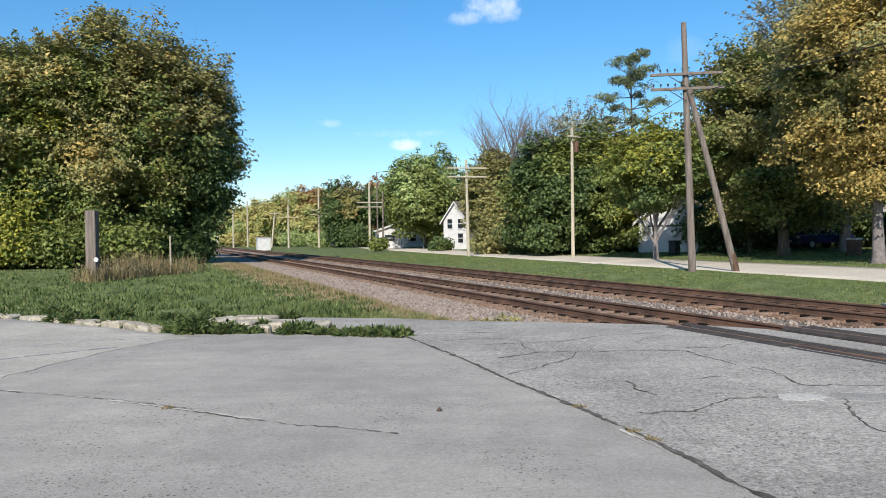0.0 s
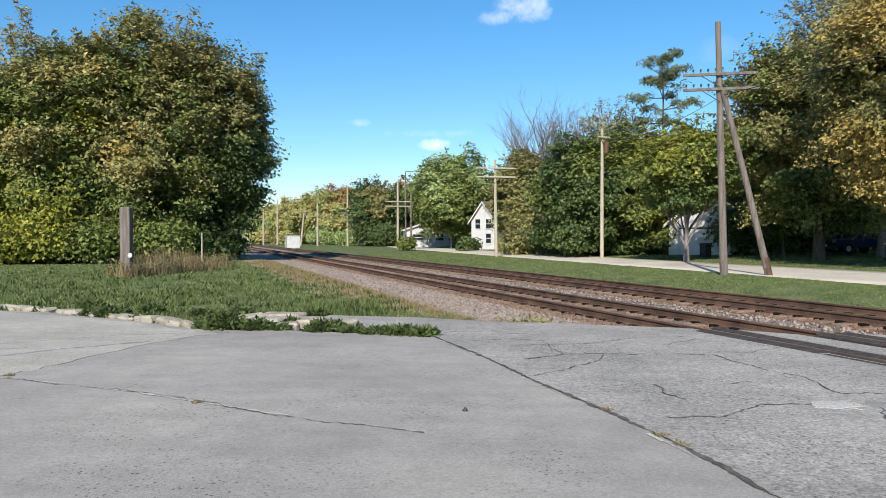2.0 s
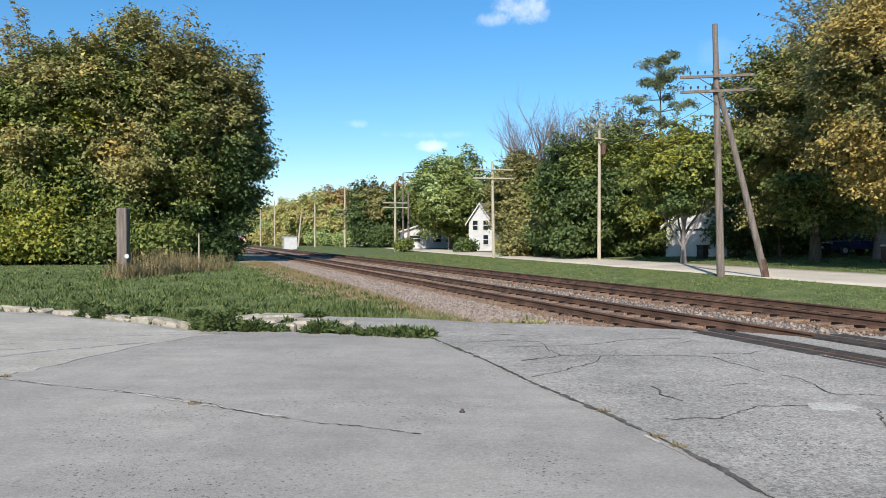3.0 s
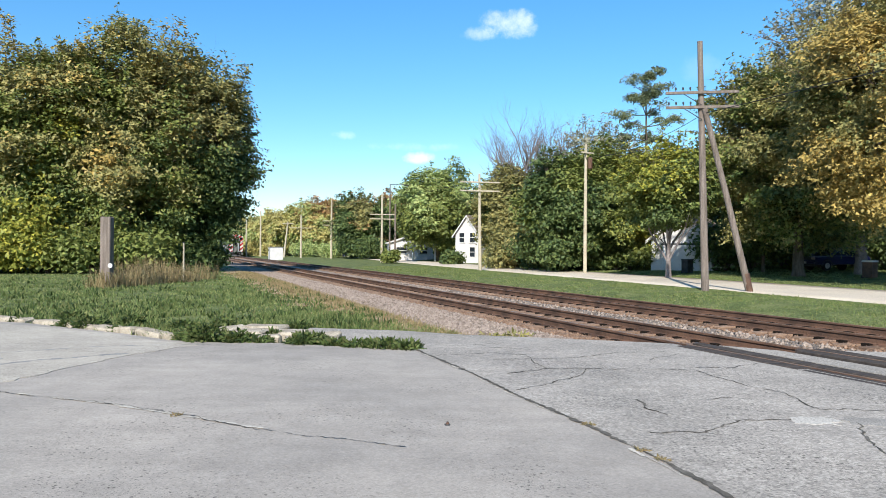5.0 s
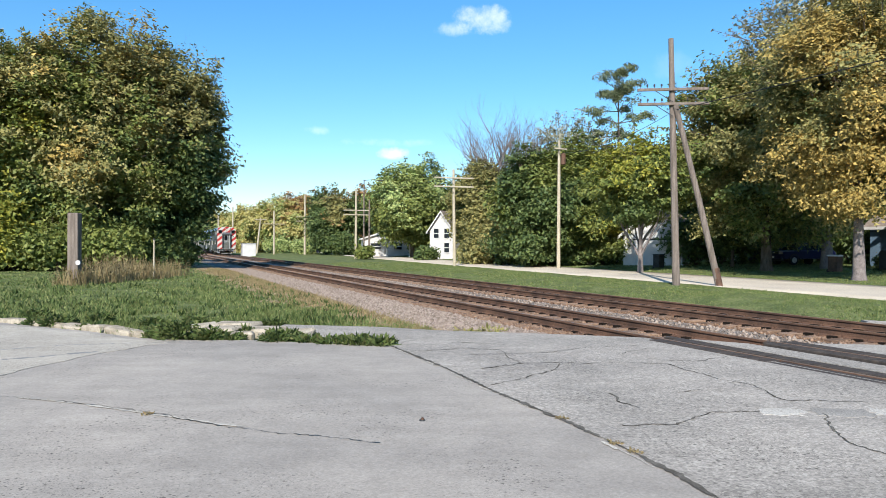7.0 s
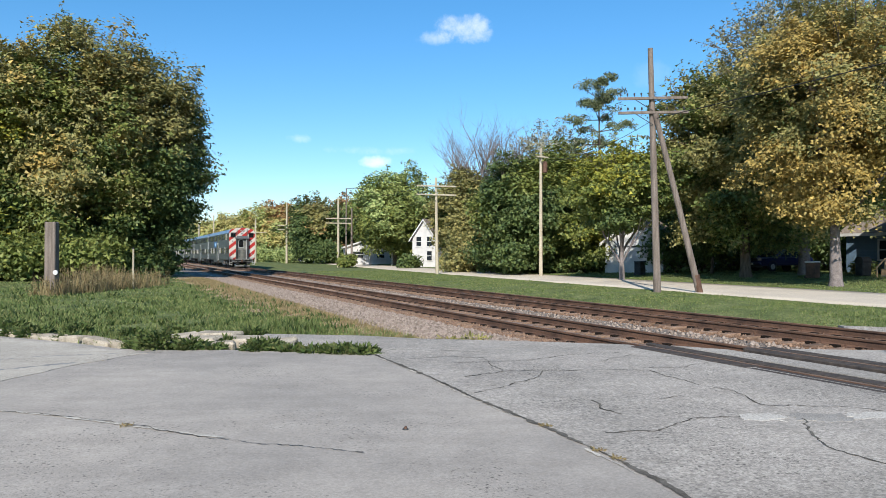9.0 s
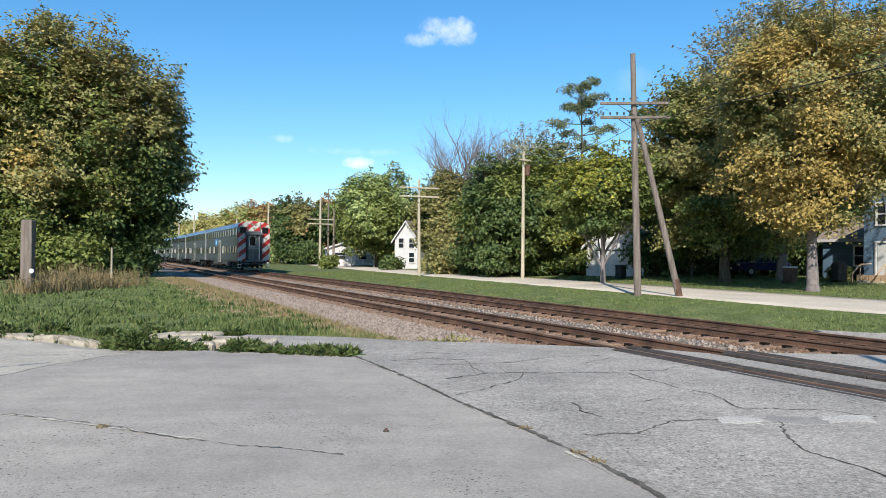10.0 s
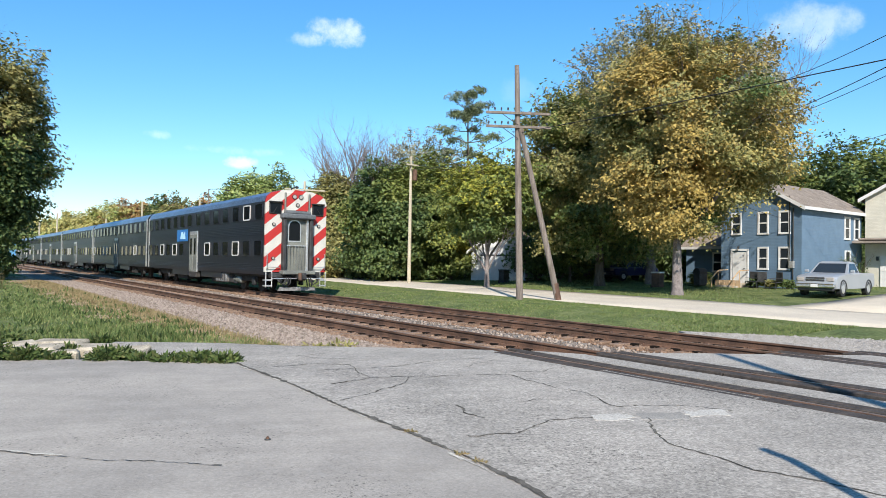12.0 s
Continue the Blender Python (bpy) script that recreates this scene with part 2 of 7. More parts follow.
def varied(name, colours, rough=0.8, island=False, see_through=0.0, fine=60.0):
    """A surface whose tone changes from piece to piece."""
    m = bpy.data.materials.new(name)
    m.use_nodes = True
    n, l = m.node_tree.nodes, m.node_tree.links
    b = n["Principled BSDF"]
    b.inputs["Roughness"].default_value = rough
    b.inputs["Specular IOR Level"].default_value = 0.25
    if island:
        rnd = n.new("ShaderNodeNewGeometry").outputs["Random Per Island"]
    else:
        rnd = n.new("ShaderNodeObjectInfo").outputs["Random"]
    ramp = n.new("ShaderNodeValToRGB")
    e = ramp.color_ramp.elements
    while len(e) < len(colours):
        e.new(0.5)
    for i, c in enumerate(colours):
        e[i].position = i / (len(colours) - 1)
        e[i].color = (*c, 1)
    l.new(rnd, ramp.inputs["Fac"])
    co = n.new("ShaderNodeTexCoord")
    grain = n.new("ShaderNodeTexNoise")
    grain.inputs["Scale"].default_value, grain.inputs["Detail"].default_value = fine, 3.0
    l.new(co.outputs["Object"], grain.inputs["Vector"])
    mr = n.new("ShaderNodeMapRange")
    mr.inputs["From Min"].default_value, mr.inputs["From Max"].default_value = 0.3, 0.7
    mr.inputs["To Min"].default_value, mr.inputs["To Max"].default_value = 0.7, 1.25
    l.new(grain.outputs["Fac"], mr.inputs["Value"])
    mul = n.new("ShaderNodeVectorMath")
    mul.operation = "SCALE"
    l.new(ramp.outputs["Color"], mul.inputs[0])
    l.new(mr.outputs[0], mul.inputs["Scale"])
    l.new(mul.outputs[0], b.inputs["Base Color"])
    if see_through:
        tr = n.new("ShaderNodeBsdfTranslucent")
        l.new(mul.outputs[0], tr.inputs["Color"])
        mx = n.new("ShaderNodeMixShader")
        mx.inputs["Fac"].default_value = see_through
        l.new(b.outputs[0], mx.inputs[1])
        l.new(tr.outputs[0], mx.inputs[2])
        l.new(mx.outputs[0], n["Material Output"].inputs["Surface"])
    return m


def glass(name, tint=(0.02, 0.025, 0.03), rough=0.06):
    """Dark glass in front of an unlit inside."""
    m = bpy.data.materials.new(name)
    m.use_nodes = True
    b = m.node_tree.nodes["Principled BSDF"]
    b.inputs["Base Color"].default_value = (*tint, 1)
    b.inputs["Roughness"].default_value = rough
    b.inputs["Specular IOR Level"].default_value = 0.6
    return m


def plain(name, colour, rough=0.5, metal=0.0):
    return material(name, colour, rough, metal, tuple(k * 0.86 for k in colour), 1.5, 30.0, 0.05, 0.003, fine_amount=0.1)

GRASS = material("grass_ground", (0.150, 0.170, 0.068), 0.95, 0, (0.080, 0.105, 0.040), 0.9, 12.0, 0.8, 0.04, 0.1, fine_amount=0.5)
CONCRETE = paving("worn_concrete", (0.358, 0.322, 0.278), (0.275, 0.25, 0.22), 17.0, 0.36, 0.32, 0.10, 75.0)
ASPHALT = paving("bleached_asphalt", (0.355, 0.322, 0.280), (0.268, 0.245, 0.214), 16.0, 0.42, 0.75, 0.25, 52.0)
KERB = material("old_kerb_concrete", (0.40, 0.35, 0.275), 0.9, 0, (0.24, 0.205, 0.155), 5.0, 60.0, 0.5, 0.01, 0.2)
CRACK = material("crack_filling", (0.055, 0.05, 0.042), 0.95, 0, (0.14, 0.128, 0.11), 4.0, 60.0, 0.5, 0.01, 0.1)
BALLAST = material("ballast_bed", (0.30, 0.245, 0.20), 0.95, 0, (0.16, 0.13, 0.105), 1.3, 26.0, 1.0, 0.06, 0.2, fine_amount=0.6)
STONE = varied("ballast_stone", [(0.13, 0.10, 0.08), (0.26, 0.205, 0.165), (0.34, 0.275, 0.225), (0.20, 0.155, 0.125)], 0.9, True)
STAINED_STONE = varied("stained_stone", [(0.115, 0.068, 0.045), (0.20, 0.125, 0.08), (0.27, 0.175, 0.118), (0.15, 0.095, 0.062)], 0.9, True)
PALE_GRAVEL = varied("pale_gravel", [(0.22, 0.195, 0.165), (0.36, 0.33, 0.29), (0.28, 0.255, 0.23)], 0.9, True)
STAINED = material("stained_ballast", (0.27, 0.16, 0.095), 0.95, 0, (0.15, 0.09, 0.055), 3.0, 24.0, 1.0, 0.06, 0.2, fine_amount=0.6)
UNDER = material("underframe_grime", (0.05, 0.045, 0.04), 0.85, 0.1, (0.025, 0.022, 0.02), 2.0, 25.0, 0.4, 0.01)
# near black, standing in for the shade in hollows between the ties
CRIB_SHADE = material("crib_shade_black", (0.014, 0.011, 0.009), 1.0, 0, (0.02, 0.015, 0.012), 4.0, 30.0, 0.2, 0.004, 0.05)
RUST = material("rusty_rail", (0.14, 0.076, 0.048), 0.75, 0.1, (0.06, 0.034, 0.023), 2.0, 50.0, 0.3, 0.004, 0.4)
RAILTOP = material("rail_head", (0.27, 0.18, 0.125), 0.45, 0.4, (0.18, 0.115, 0.08), 2.0, 30.0, 0.1, 0.002)
TIE = varied("weathered_tie", [(0.12, 0.078, 0.054), (0.19, 0.125, 0.084), (0.25, 0.165, 0.112), (0.16, 0.113, 0.086)], 0.92, False)
TIEFAR = varied("weathered_ties", [(0.14, 0.085, 0.054), (0.25, 0.15, 0.09)], 0.92, True)
TIMBER = material("crossing_timber", (0.075, 0.06, 0.05), 0.85, 0, (0.035, 0.03, 0.027), 1.2, 40.0, 0.5, 0.008, 0.3, stretch=(6, 0.5, 1))
ROAD = material("pale_road", (0.56, 0.49, 0.39), 0.9, 0, (0.46, 0.40, 0.32), 0.3, 40.0, 0.3, 0.006, 0.2, fine_amount=0.25)
POLEWOOD = material("grey_pole_wood", (0.20, 0.165, 0.14), 0.9, 0, (0.12, 0.098, 0.082), 2.0, 30.0, 0.5, 0.01, 0.2, stretch=(5, 5, 0.4))
POLEPALE = material("pale_pole_wood", (0.46, 0.41, 0.31), 0.9, 0, (0.33, 0.29, 0.21), 2.0, 30.0, 0.5, 0.01, 0.2, stretch=(5, 5, 0.4))
BAREBARK = material("pale_bark", (0.22, 0.19, 0.18), 0.95, 0, (0.14, 0.12, 0.115), 4.0, 24.0, 0.6, 0.02, 0.2)
BARK = material("bark", (0.16, 0.125, 0.095), 0.95, 0, (0.08, 0.062, 0.048), 4.0, 24.0, 1.0, 0.04, 0.2, stretch=(3, 3, 0.6))
DARKMETAL = material("dark_metal", (0.06, 0.06, 0.06), 0.6, 0.4, (0.03, 0.03, 0.03), 3.0, 40.0, 0.2, 0.004)
WHITE = plain("white_paint", (0.56, 0.55, 0.53), 0.6)
PALESTEEL_POST = plain("galvanised_post", (0.45, 0.45, 0.44), 0.5, 0.7)
CABLE = plain("black_cable", (0.02, 0.02, 0.02), 0.6)

# ---- ground, pavements, road ----
def axis(lo, hi, near, step, grow):
    out, x, k = [], 0.0, step
    while x < hi:
        out.append(x)
        x += k
        if x > near:
            k *= grow
    neg, x, k = [], -step, step
    while x > lo:
        neg.append(x)
        x -= k
        if x < -near:
            k *= grow
    return [lo] + neg[::-1] + out + [hi]


def build_ground():
    ss, dd = axis(-2500, 3500, 70, 1.2, 1.25), axis(-3000, 3000, 60, 1.0, 1.25)
    sh = Shape()
    for s in ss:
        for d in dd:
            p = W(s, d)
            z = gz(p.x, p.y) + 0.035 * noise.noise(Vector((s * 0.35, d * 0.35, 0)))
            sh.v.append((p.x, p.y, z))
    n = len(dd)
    for i in range(len(ss) - 1):
        for j in range(n - 1):
            sh.f.append((i * n + j, (i + 1) * n + j, (i + 1) * n + j + 1, i * n + j + 1)[::-1])
    tagged(part("ground", sh, GRASS, soft=True), "green mown grass ground with dry and bare patches", "ground", kind="structure")


build_ground()


def slab(name, outline, mat, label, hi=0.0, lo=-0.28, category="pavement"):
    pts = [W(s, d) for s, d in outline]
    sh = Shape().prism([(p.x, p.y) for p in pts], lo, hi)
    ob = part(name, sh, mat)
    bm = bmesh.new()
    bm.from_mesh(ob.data)
    bmesh.ops.recalc_face_normals(bm, faces=bm.faces)
    bm.to_mesh(ob.data)
    bm.free()
    return tagged(ob, label, category, kind="structure")


KERB_LINE = [(60, -62), (24.5, -14.5), (17.4, -4.1), (16.45, -2.85), (15.15, -1.85), (13.85, -0.82), (12.6, -0.02), (11.95, 0.9), (11.9, 1.35), (11.05, 2.5), (10.2, 3.58)]
JOINT = [(10.2, 3.58), (8.64, 3.6), (7.6, 3.56), (6.8, 3.5), (5.26, 3.5), (4.32, 3.43), (3.62, 3.37), (3.2, 3.28), (2.0, 3.05), (-40, 3.0)]
slab("pavement_concrete", KERB_LINE + JOINT[1:] + [(-60, -62)], CONCRETE, "smooth grey worn concrete pavement with hairline cracks", hi=-0.004)
slab("pavement_asphalt", JOINT[::-1] + [(10.95, 2.75), (12.6, 1.9), (13.75, 2.6), (12.7, 4.2), (11.81, 5.04), (10.94, 6.23), (9.64, 7.9), (9.5, 8.02), (-40, 8.02)], ASPHALT, "bleached cracked asphalt with coarse aggregate", hi=0.0)
slab("pavement_between_rails", [(9.1, 8.62), (8.3, 9.12), (-40, 9.12), (-40, 8.62)], ASPHALT, "bleached asphalt strip between the rails")
slab("pavement_between_tracks", [(8.0, 9.98), (7.3, 11.2), (6.6, 12.2), (-40, 12.2), (-40, 9.98)], ASPHALT, "bleached asphalt strip between the two tracks")
slab("pavement_in_far_track", [(6.2, 12.8), (5.6, 13.8), (-40, 13.8), (-40, 12.8)], ASPHALT, "bleached asphalt strip between the far rails")
slab("pavement_gravel_far", [(9.6, 14.4), (10.5, 15.0), (8.6, 16.3), (5.5, 18.4), (3.0, 24.0), (-40, 24.0), (-40, 14.4)], material("gravel_ground", (0.36, 0.325, 0.285), 0.95, 0, (0.25, 0.225, 0.195), 1.5, 30, 0.9, 0.04, 0.2, fine_amount=0.5), "pale loose gravel beside the far track", hi=-0.05, category="gravel")


def strip(name, near, far, mat, label, lift=0.03, thick=0.25, category="road"):
    """A road that follows the ground between two edge lines of (s, d)."""
    sh = Shape()
    n = len(near)
    rows = 6
    for a, b in zip(near, far):
        for k in range(rows):
            f = k / (rows - 1)
            p = W(a[0] + (b[0] - a[0]) * f, a[1] + (b[1] - a[1]) * f)
            sh.v.append((p.x, p.y, gz(p.x, p.y) + lift))
    for i in range(n - 1):
        for k in range(rows - 1):
            sh.f.append((i * rows + k, (i + 1) * rows + k, (i + 1) * rows + k + 1, i * rows + k + 1))
    ob = part(name, sh, mat, soft=True)
    bm = bmesh.new()
    bm.from_mesh(ob.data)
    geo = bmesh.ops.extrude_face_region(bm, geom=bm.faces[:])
    bmesh.ops.translate(bm, verts=[g for g in geo["geom"] if isinstance(g, bmesh.types.BMVert)], vec=(0, 0, -thick))
    bmesh.ops.recalc_face_normals(bm, faces=bm.faces)
    bm.to_mesh(ob.data)
    bm.free()
    return tagged(ob, label, category, kind="structure")


STREET_S = [-80, -30, 0, 6, 12, 18, 24, 30, 36, 44, 52, 60, 75, 95, 130, 200]


def street_near(s):
    return 21.9 + 0.085 * max(0, s - 12) + 0.0002 * max(0, s - 50) ** 2


strip("road", [(s, street_near(s)) for s in STREET_S], [(s, street_near(s) + 7.2 - 0.03 * max(0, s - 12)) for s in STREET_S], ROAD, "pale sunlit asphalt side street along the tracks")

strip("driveway", [(9.0 + 1.2 * i, 28.6) for i in range(6)], [(10.5 + 1.2 * i, 52.0) for i in range(6)], ROAD, "pale concrete driveway before the garage", lift=0.05, category="driveway")

# ---- kerb stones: broken pale pieces along the slab edge ----
def build_kerb():
    kerb = thing("kerb", Matrix(), "broken pale concrete kerb overgrown with weeds", "kerb", kind="structure")
    rnd = random.Random(5)
    pts = [Vector((s, d, 0)) for s, d in [(60, -61.4), (24.8, -14.2), (17.6, -3.9), (16.6, -2.65), (15.3, -1.62), (14.0, -0.58), (12.75, 0.22)]]
    run = 0.0
    for a, b in zip(pts, pts[1:]):
        length = (b - a).length
        x = 0.0
        while x < length:
            w = rnd.uniform(0.7, 1.5) if a.x < 20 else rnd.uniform(2.0, 3.0)
            w = min(w, length - x)
            if w < 0.25:
                break
            c = a.lerp(b, (x + w / 2) / length)
            p, q = W(a.x, a.y), W(b.x, b.y)
            ang = math.atan2(q.y - p.y, q.x - p.x)
            high = rnd.uniform(0.16, 0.21)
            if not (a.x < 17 and rnd.random() < 0.12):
                m = Matrix.Translation(W(c.x, c.y, -0.085 + rnd.uniform(-0.03, 0.02))) @ Euler((radians(rnd.uniform(-5, 5)), radians(rnd.uniform(-2, 2)), ang + radians(rnd.uniform(-4, 4)))).to_matrix().to_4x4()
                sh = Shape().box((0, 0, 0), (w - rnd.uniform(0.02, 0.10), rnd.uniform(0.22, 0.32), high + 0.12), None, 0.035)
                sh.v = [tuple(Vector(v) + 0.045 * noise.noise_vector(Vector(v) * 4 + Vector((x, c.x, 0)))) for v in sh.v]
                part("kerb_stone", sh, KERB, kerb, at=m)
            x += w
    for s, d, a, w, t in ((12.7, 0.75, 20, 0.55, 0.3), (13.1, 1.3, -15, 0.8, 0.45), (12.35, 1.55, 10, 0.5, 0.3), (12.9, 2.0, -30, 0.9, 0.5), (13.6, 0.9, 35, 0.9, 0.3), (12.2, 2.45, -20, 0.7, 0.4), (13.9, 1.7, -25, 1.0, 0.4)):
        m = Matrix.Translation(W(s, d, -0.03)) @ Euler((radians(4), radians(-3), radians(a))).to_matrix().to_4x4()
        sh = Shape().box((0, 0, 0), (w, t, 0.2), None, 0.04)
        sh.v = [tuple(Vector(v) + 0.04 * noise.noise_vector(Vector(v) * 3 + Vector((s, d, 0)))) for v in sh.v]
        part("kerb_fragment", sh, KERB, kerb, at=m)


build_kerb()


def crack(points, width, name="pavement_crack", label="dark dirt-filled crack in the pavement", jitter=0.05, seed=1, z=0.004, mat=None):
    """A jagged ribbon of dirt along a crack."""
    rnd = random.Random(seed)
    path = []
    for a, b in zip(points, points[1:]):
        n = max(2, int(math.dist(a, b) / 0.045))
        for k in range(n):
            f = k / n
            path.append((a[0] + (b[0] - a[0]) * f, a[1] + (b[1] - a[1]) * f))
    path.append(points[-1])
    sh = Shape()
    off = 0.0
    for i, (s, d) in enumerate(path):
        off = off * 0.86 + rnd.uniform(-jitter, jitter) * 0.42
        j = min(i + 1, len(path) - 1)
        k = max(i - 1, 0)
        t = Vector((path[j][0] - path[k][0], path[j][1] - path[k][1])).normalized()
        w = width * rnd.uniform(0.12, 1.25) * (1 + 0.7 * noise.noise(Vector((s * 1.7, d * 1.7, seed)))) / 2
        for sgn in (-1, 1):
            p = W(s - t.y * (off + sgn * w), d + t.x * (off + sgn * w), z)
            sh.v.append(tuple(p))
    for i in range(len(path) - 1):
        sh.f.append((2 * i, 2 * i + 1, 2 * i + 3, 2 * i + 2))
    sh.f = [f[::-1] for f in sh.f]
    return tagged(part(name, sh, mat or CRACK), label, "crack", "pavement cracks", kind="structure")


LIP = material("broken_crack_lip", (0.50, 0.465, 0.40), 0.95, 0, (0.42, 0.39, 0.34), 6.0, 70.0, 0.6, 0.01, 0.1)


def broken_lip(line, shift, width, cover, seed, label):
    """Short pale crumbled stretches beside a crack."""
    rnd = random.Random(seed)
    for a, b in zip(line, line[1:]):
        length, x = math.dist(a, b), 0.0
        while x < length:
            w = rnd.uniform(0.10, 0.42)
            if rnd.random() < cover:
                p, q = x / length, min(1.0, (x + w) / length)
                off = shift + rnd.uniform(-0.012, 0.012)
                crack([(a[0] + (b[0] - a[0]) * k, a[1] + (b[1] - a[1]) * k + off) for k in (p, q)], width * rnd.uniform(0.5, 1.2), "crack_lip", label, 0.02, seed + int(100 * x), 0.0025, LIP)
            x += w


LEFT_CRACK = [(8.9, -2.02), (8.33, -1.35), (7.53, -0.48), (6.9, 0.06), (6.33, 0.57), (5.66, 1.26)]
broken_lip(JOINT[:7], -0.045, 0.035, 0.45, 61, "pale broken edge of the concrete along the joint")
broken_lip(LEFT_CRACK, 0.0, 0.04, 0.6, 62, "pale crumbled edge along a hairline crack")
crack(JOINT[:8] + [(0.5, 3.3)], 0.062, "pavement_joint", "open dirt-filled joint between concrete and asphalt", 0.02, 3)
crack(LEFT_CRACK + [(5.2, 1.75)], 0.015, seed=4)
for i, line in enumerate((
        [(7.88, 3.99), (7.98, 4.62), (7.81, 5.29), (7.24, 6.46), (6.63, 6.35), (5.73, 6.34), (5.09, 6.08)],
        [(6.87, 3.62), (7.11, 4.19), (7.46, 4.8), (7.78, 5.14)],
        [(9.54, 3.66), (9.58, 4.47), (9.18, 4.98), (8.66, 4.83), (7.98, 4.62)],
        [(8.19, 6.4), (8.54, 7.3)], [(6.01, 4.59), (5.66, 4.42), (5.35, 4.44)],
        [(4.87, 3.86), (4.73, 4.33), (4.91, 4.96), (4.78, 5.42)],
        [(7.42, 6.62), (7.29, 7.17), (7.44, 7.83), (7.58, 8.0)], [(5.09, 6.08), (5.0, 6.11), (4.95, 6.36), (4.6, 6.9), (4.2, 7.0)],
        [(10.25, 4.47), (9.89, 5.01), (9.62, 5.32)], [(5.77, 5.29), (5.78, 5.64)],
        [(4.5, 5.9), (4.13, 5.53), (3.75, 5.18), (3.32, 5.19), (2.89, 5.13), (2.0, 5.3)],
        [(8.9, 4.3), (8.7, 5.4), (8.9, 6.4), (8.75, 7.2)], [(10.6, 4.0), (10.4, 4.6), (10.5, 5.3)])):
    crack(line, 0.020 if i not in (0, 5, 10) else 0.026, jitter=0.05, seed=20 + i)
SMEAR = material("tyre_smear", (0.20, 0.195, 0.19), 0.95, 0, (0.25, 0.245, 0.24), 2.0, 40.0, 0.2, 0.004, 0.2)
crack([(11.3, -4.2), (11.75, -2.6), (12.1, -1.2), (12.0, -0.2), (11.85, 0.6)], 0.05, "pavement_smear", "dark dirt line along the slab edge", 0.02, 51, mat=SMEAR)
crack([(9.9, -4.0), (10.4, -2.6), (10.9, -1.6), (11.2, -0.6)], 0.13, "pavement_smear", "faint dark tyre smear on concrete", 0.05, 52, mat=SMEAR)
crack([(10.6, -4.4), (11.0, -3.0), (11.2, -2.2)], 0.08, "pavement_smear", "faint dark tyre smear on concrete", 0.05, 53, mat=SMEAR)
crack([(10.3, -4.2), (9.4, -2.9), (8.85, -2.1)], 0.04, seed=5)

def patch_of(outline, mat, label, seed):
    """A thin ragged patch laid on the paving."""
    rnd = random.Random(seed)
    pts = []
    for a, b in zip(outline, outline[1:] + outline[:1]):
        for k in range(5):
            f = k / 5
            p = W(a[0] + (b[0] - a[0]) * f + rnd.uniform(-0.045, 0.045), a[1] + (b[1] - a[1]) * f + rnd.uniform(-0.045, 0.045))
            pts.append((p.x, p.y))
    ob = slab_like("pavement_patch", pts, mat)
    tagged(ob, label, "patch", kind="structure")


def slab_like(name, pts, mat):
    area = sum(a[0] * b[1] - b[0] * a[1] for a, b in zip(pts, pts[1:] + pts[:1]))
    return part(name, Shape().prism(pts if area > 0 else pts[::-1], -0.05, 0.003), mat)


PATCH = material("patch_concrete", (0.46, 0.43, 0.38), 0.9, 0, (0.38, 0.355, 0.315), 2.0, 50.0, 0.3, 0.005, 0.2)
DARKPATCH = material("dark_patch", (0.30, 0.28, 0.25), 0.92, 0, (0.215, 0.20, 0.18), 2.0, 60.0, 0.5, 0.008, 0.2)
patch_of([(4.89, 5.54), (4.70, 5.92), (4.52, 5.67), (4.71, 5.36)], PATCH, "pale concrete patch in the asphalt", 1)
patch_of([(4.46, 6.5), (4.3, 7.04), (4.12, 6.8), (4.30, 6.35)], PATCH, "pale concrete patch in the asphalt", 2)
patch_of([(4.72, 5.98), (4.45, 6.45), (4.2, 6.25), (4.45, 5.75)], DARKPATCH, "darker worn patch in the asphalt", 3)
patch_of([(17.2, -4.05), (15.05, -2.0), (13.75, -0.98), (12.5, -0.16), (11.85, 0.4), (10.95, -0.66), (9.85, -1.38), (9.2, -1.85), (8.9, -2.3), (9.6, -4.2), (15.0, -12.0), (21.5, -10.4)], paving("pale_concrete", (0.43, 0.39, 0.325), (0.34, 0.308, 0.26), 16.0, 0.36, 0.4, 0.14, 60.0), "paler tan concrete slab beside the kerb", 9)
stub = thing("bolt_stub", spot(W(5.72, 2.31, 0)), "small rusty metal stub in the concrete", "bolt")
part("stub", Shape().tube([(0, 0, -0.02), (0, 0, 0.012), (0.006, 0, 0.026)], [0.018, 0.016, 0.01], 8), RUST, stub)
part("washer", Shape().tube([(0, 0, -0.01), (0, 0, 0.006)], [0.03, 0.026], 10), DARKMETAL, stub)

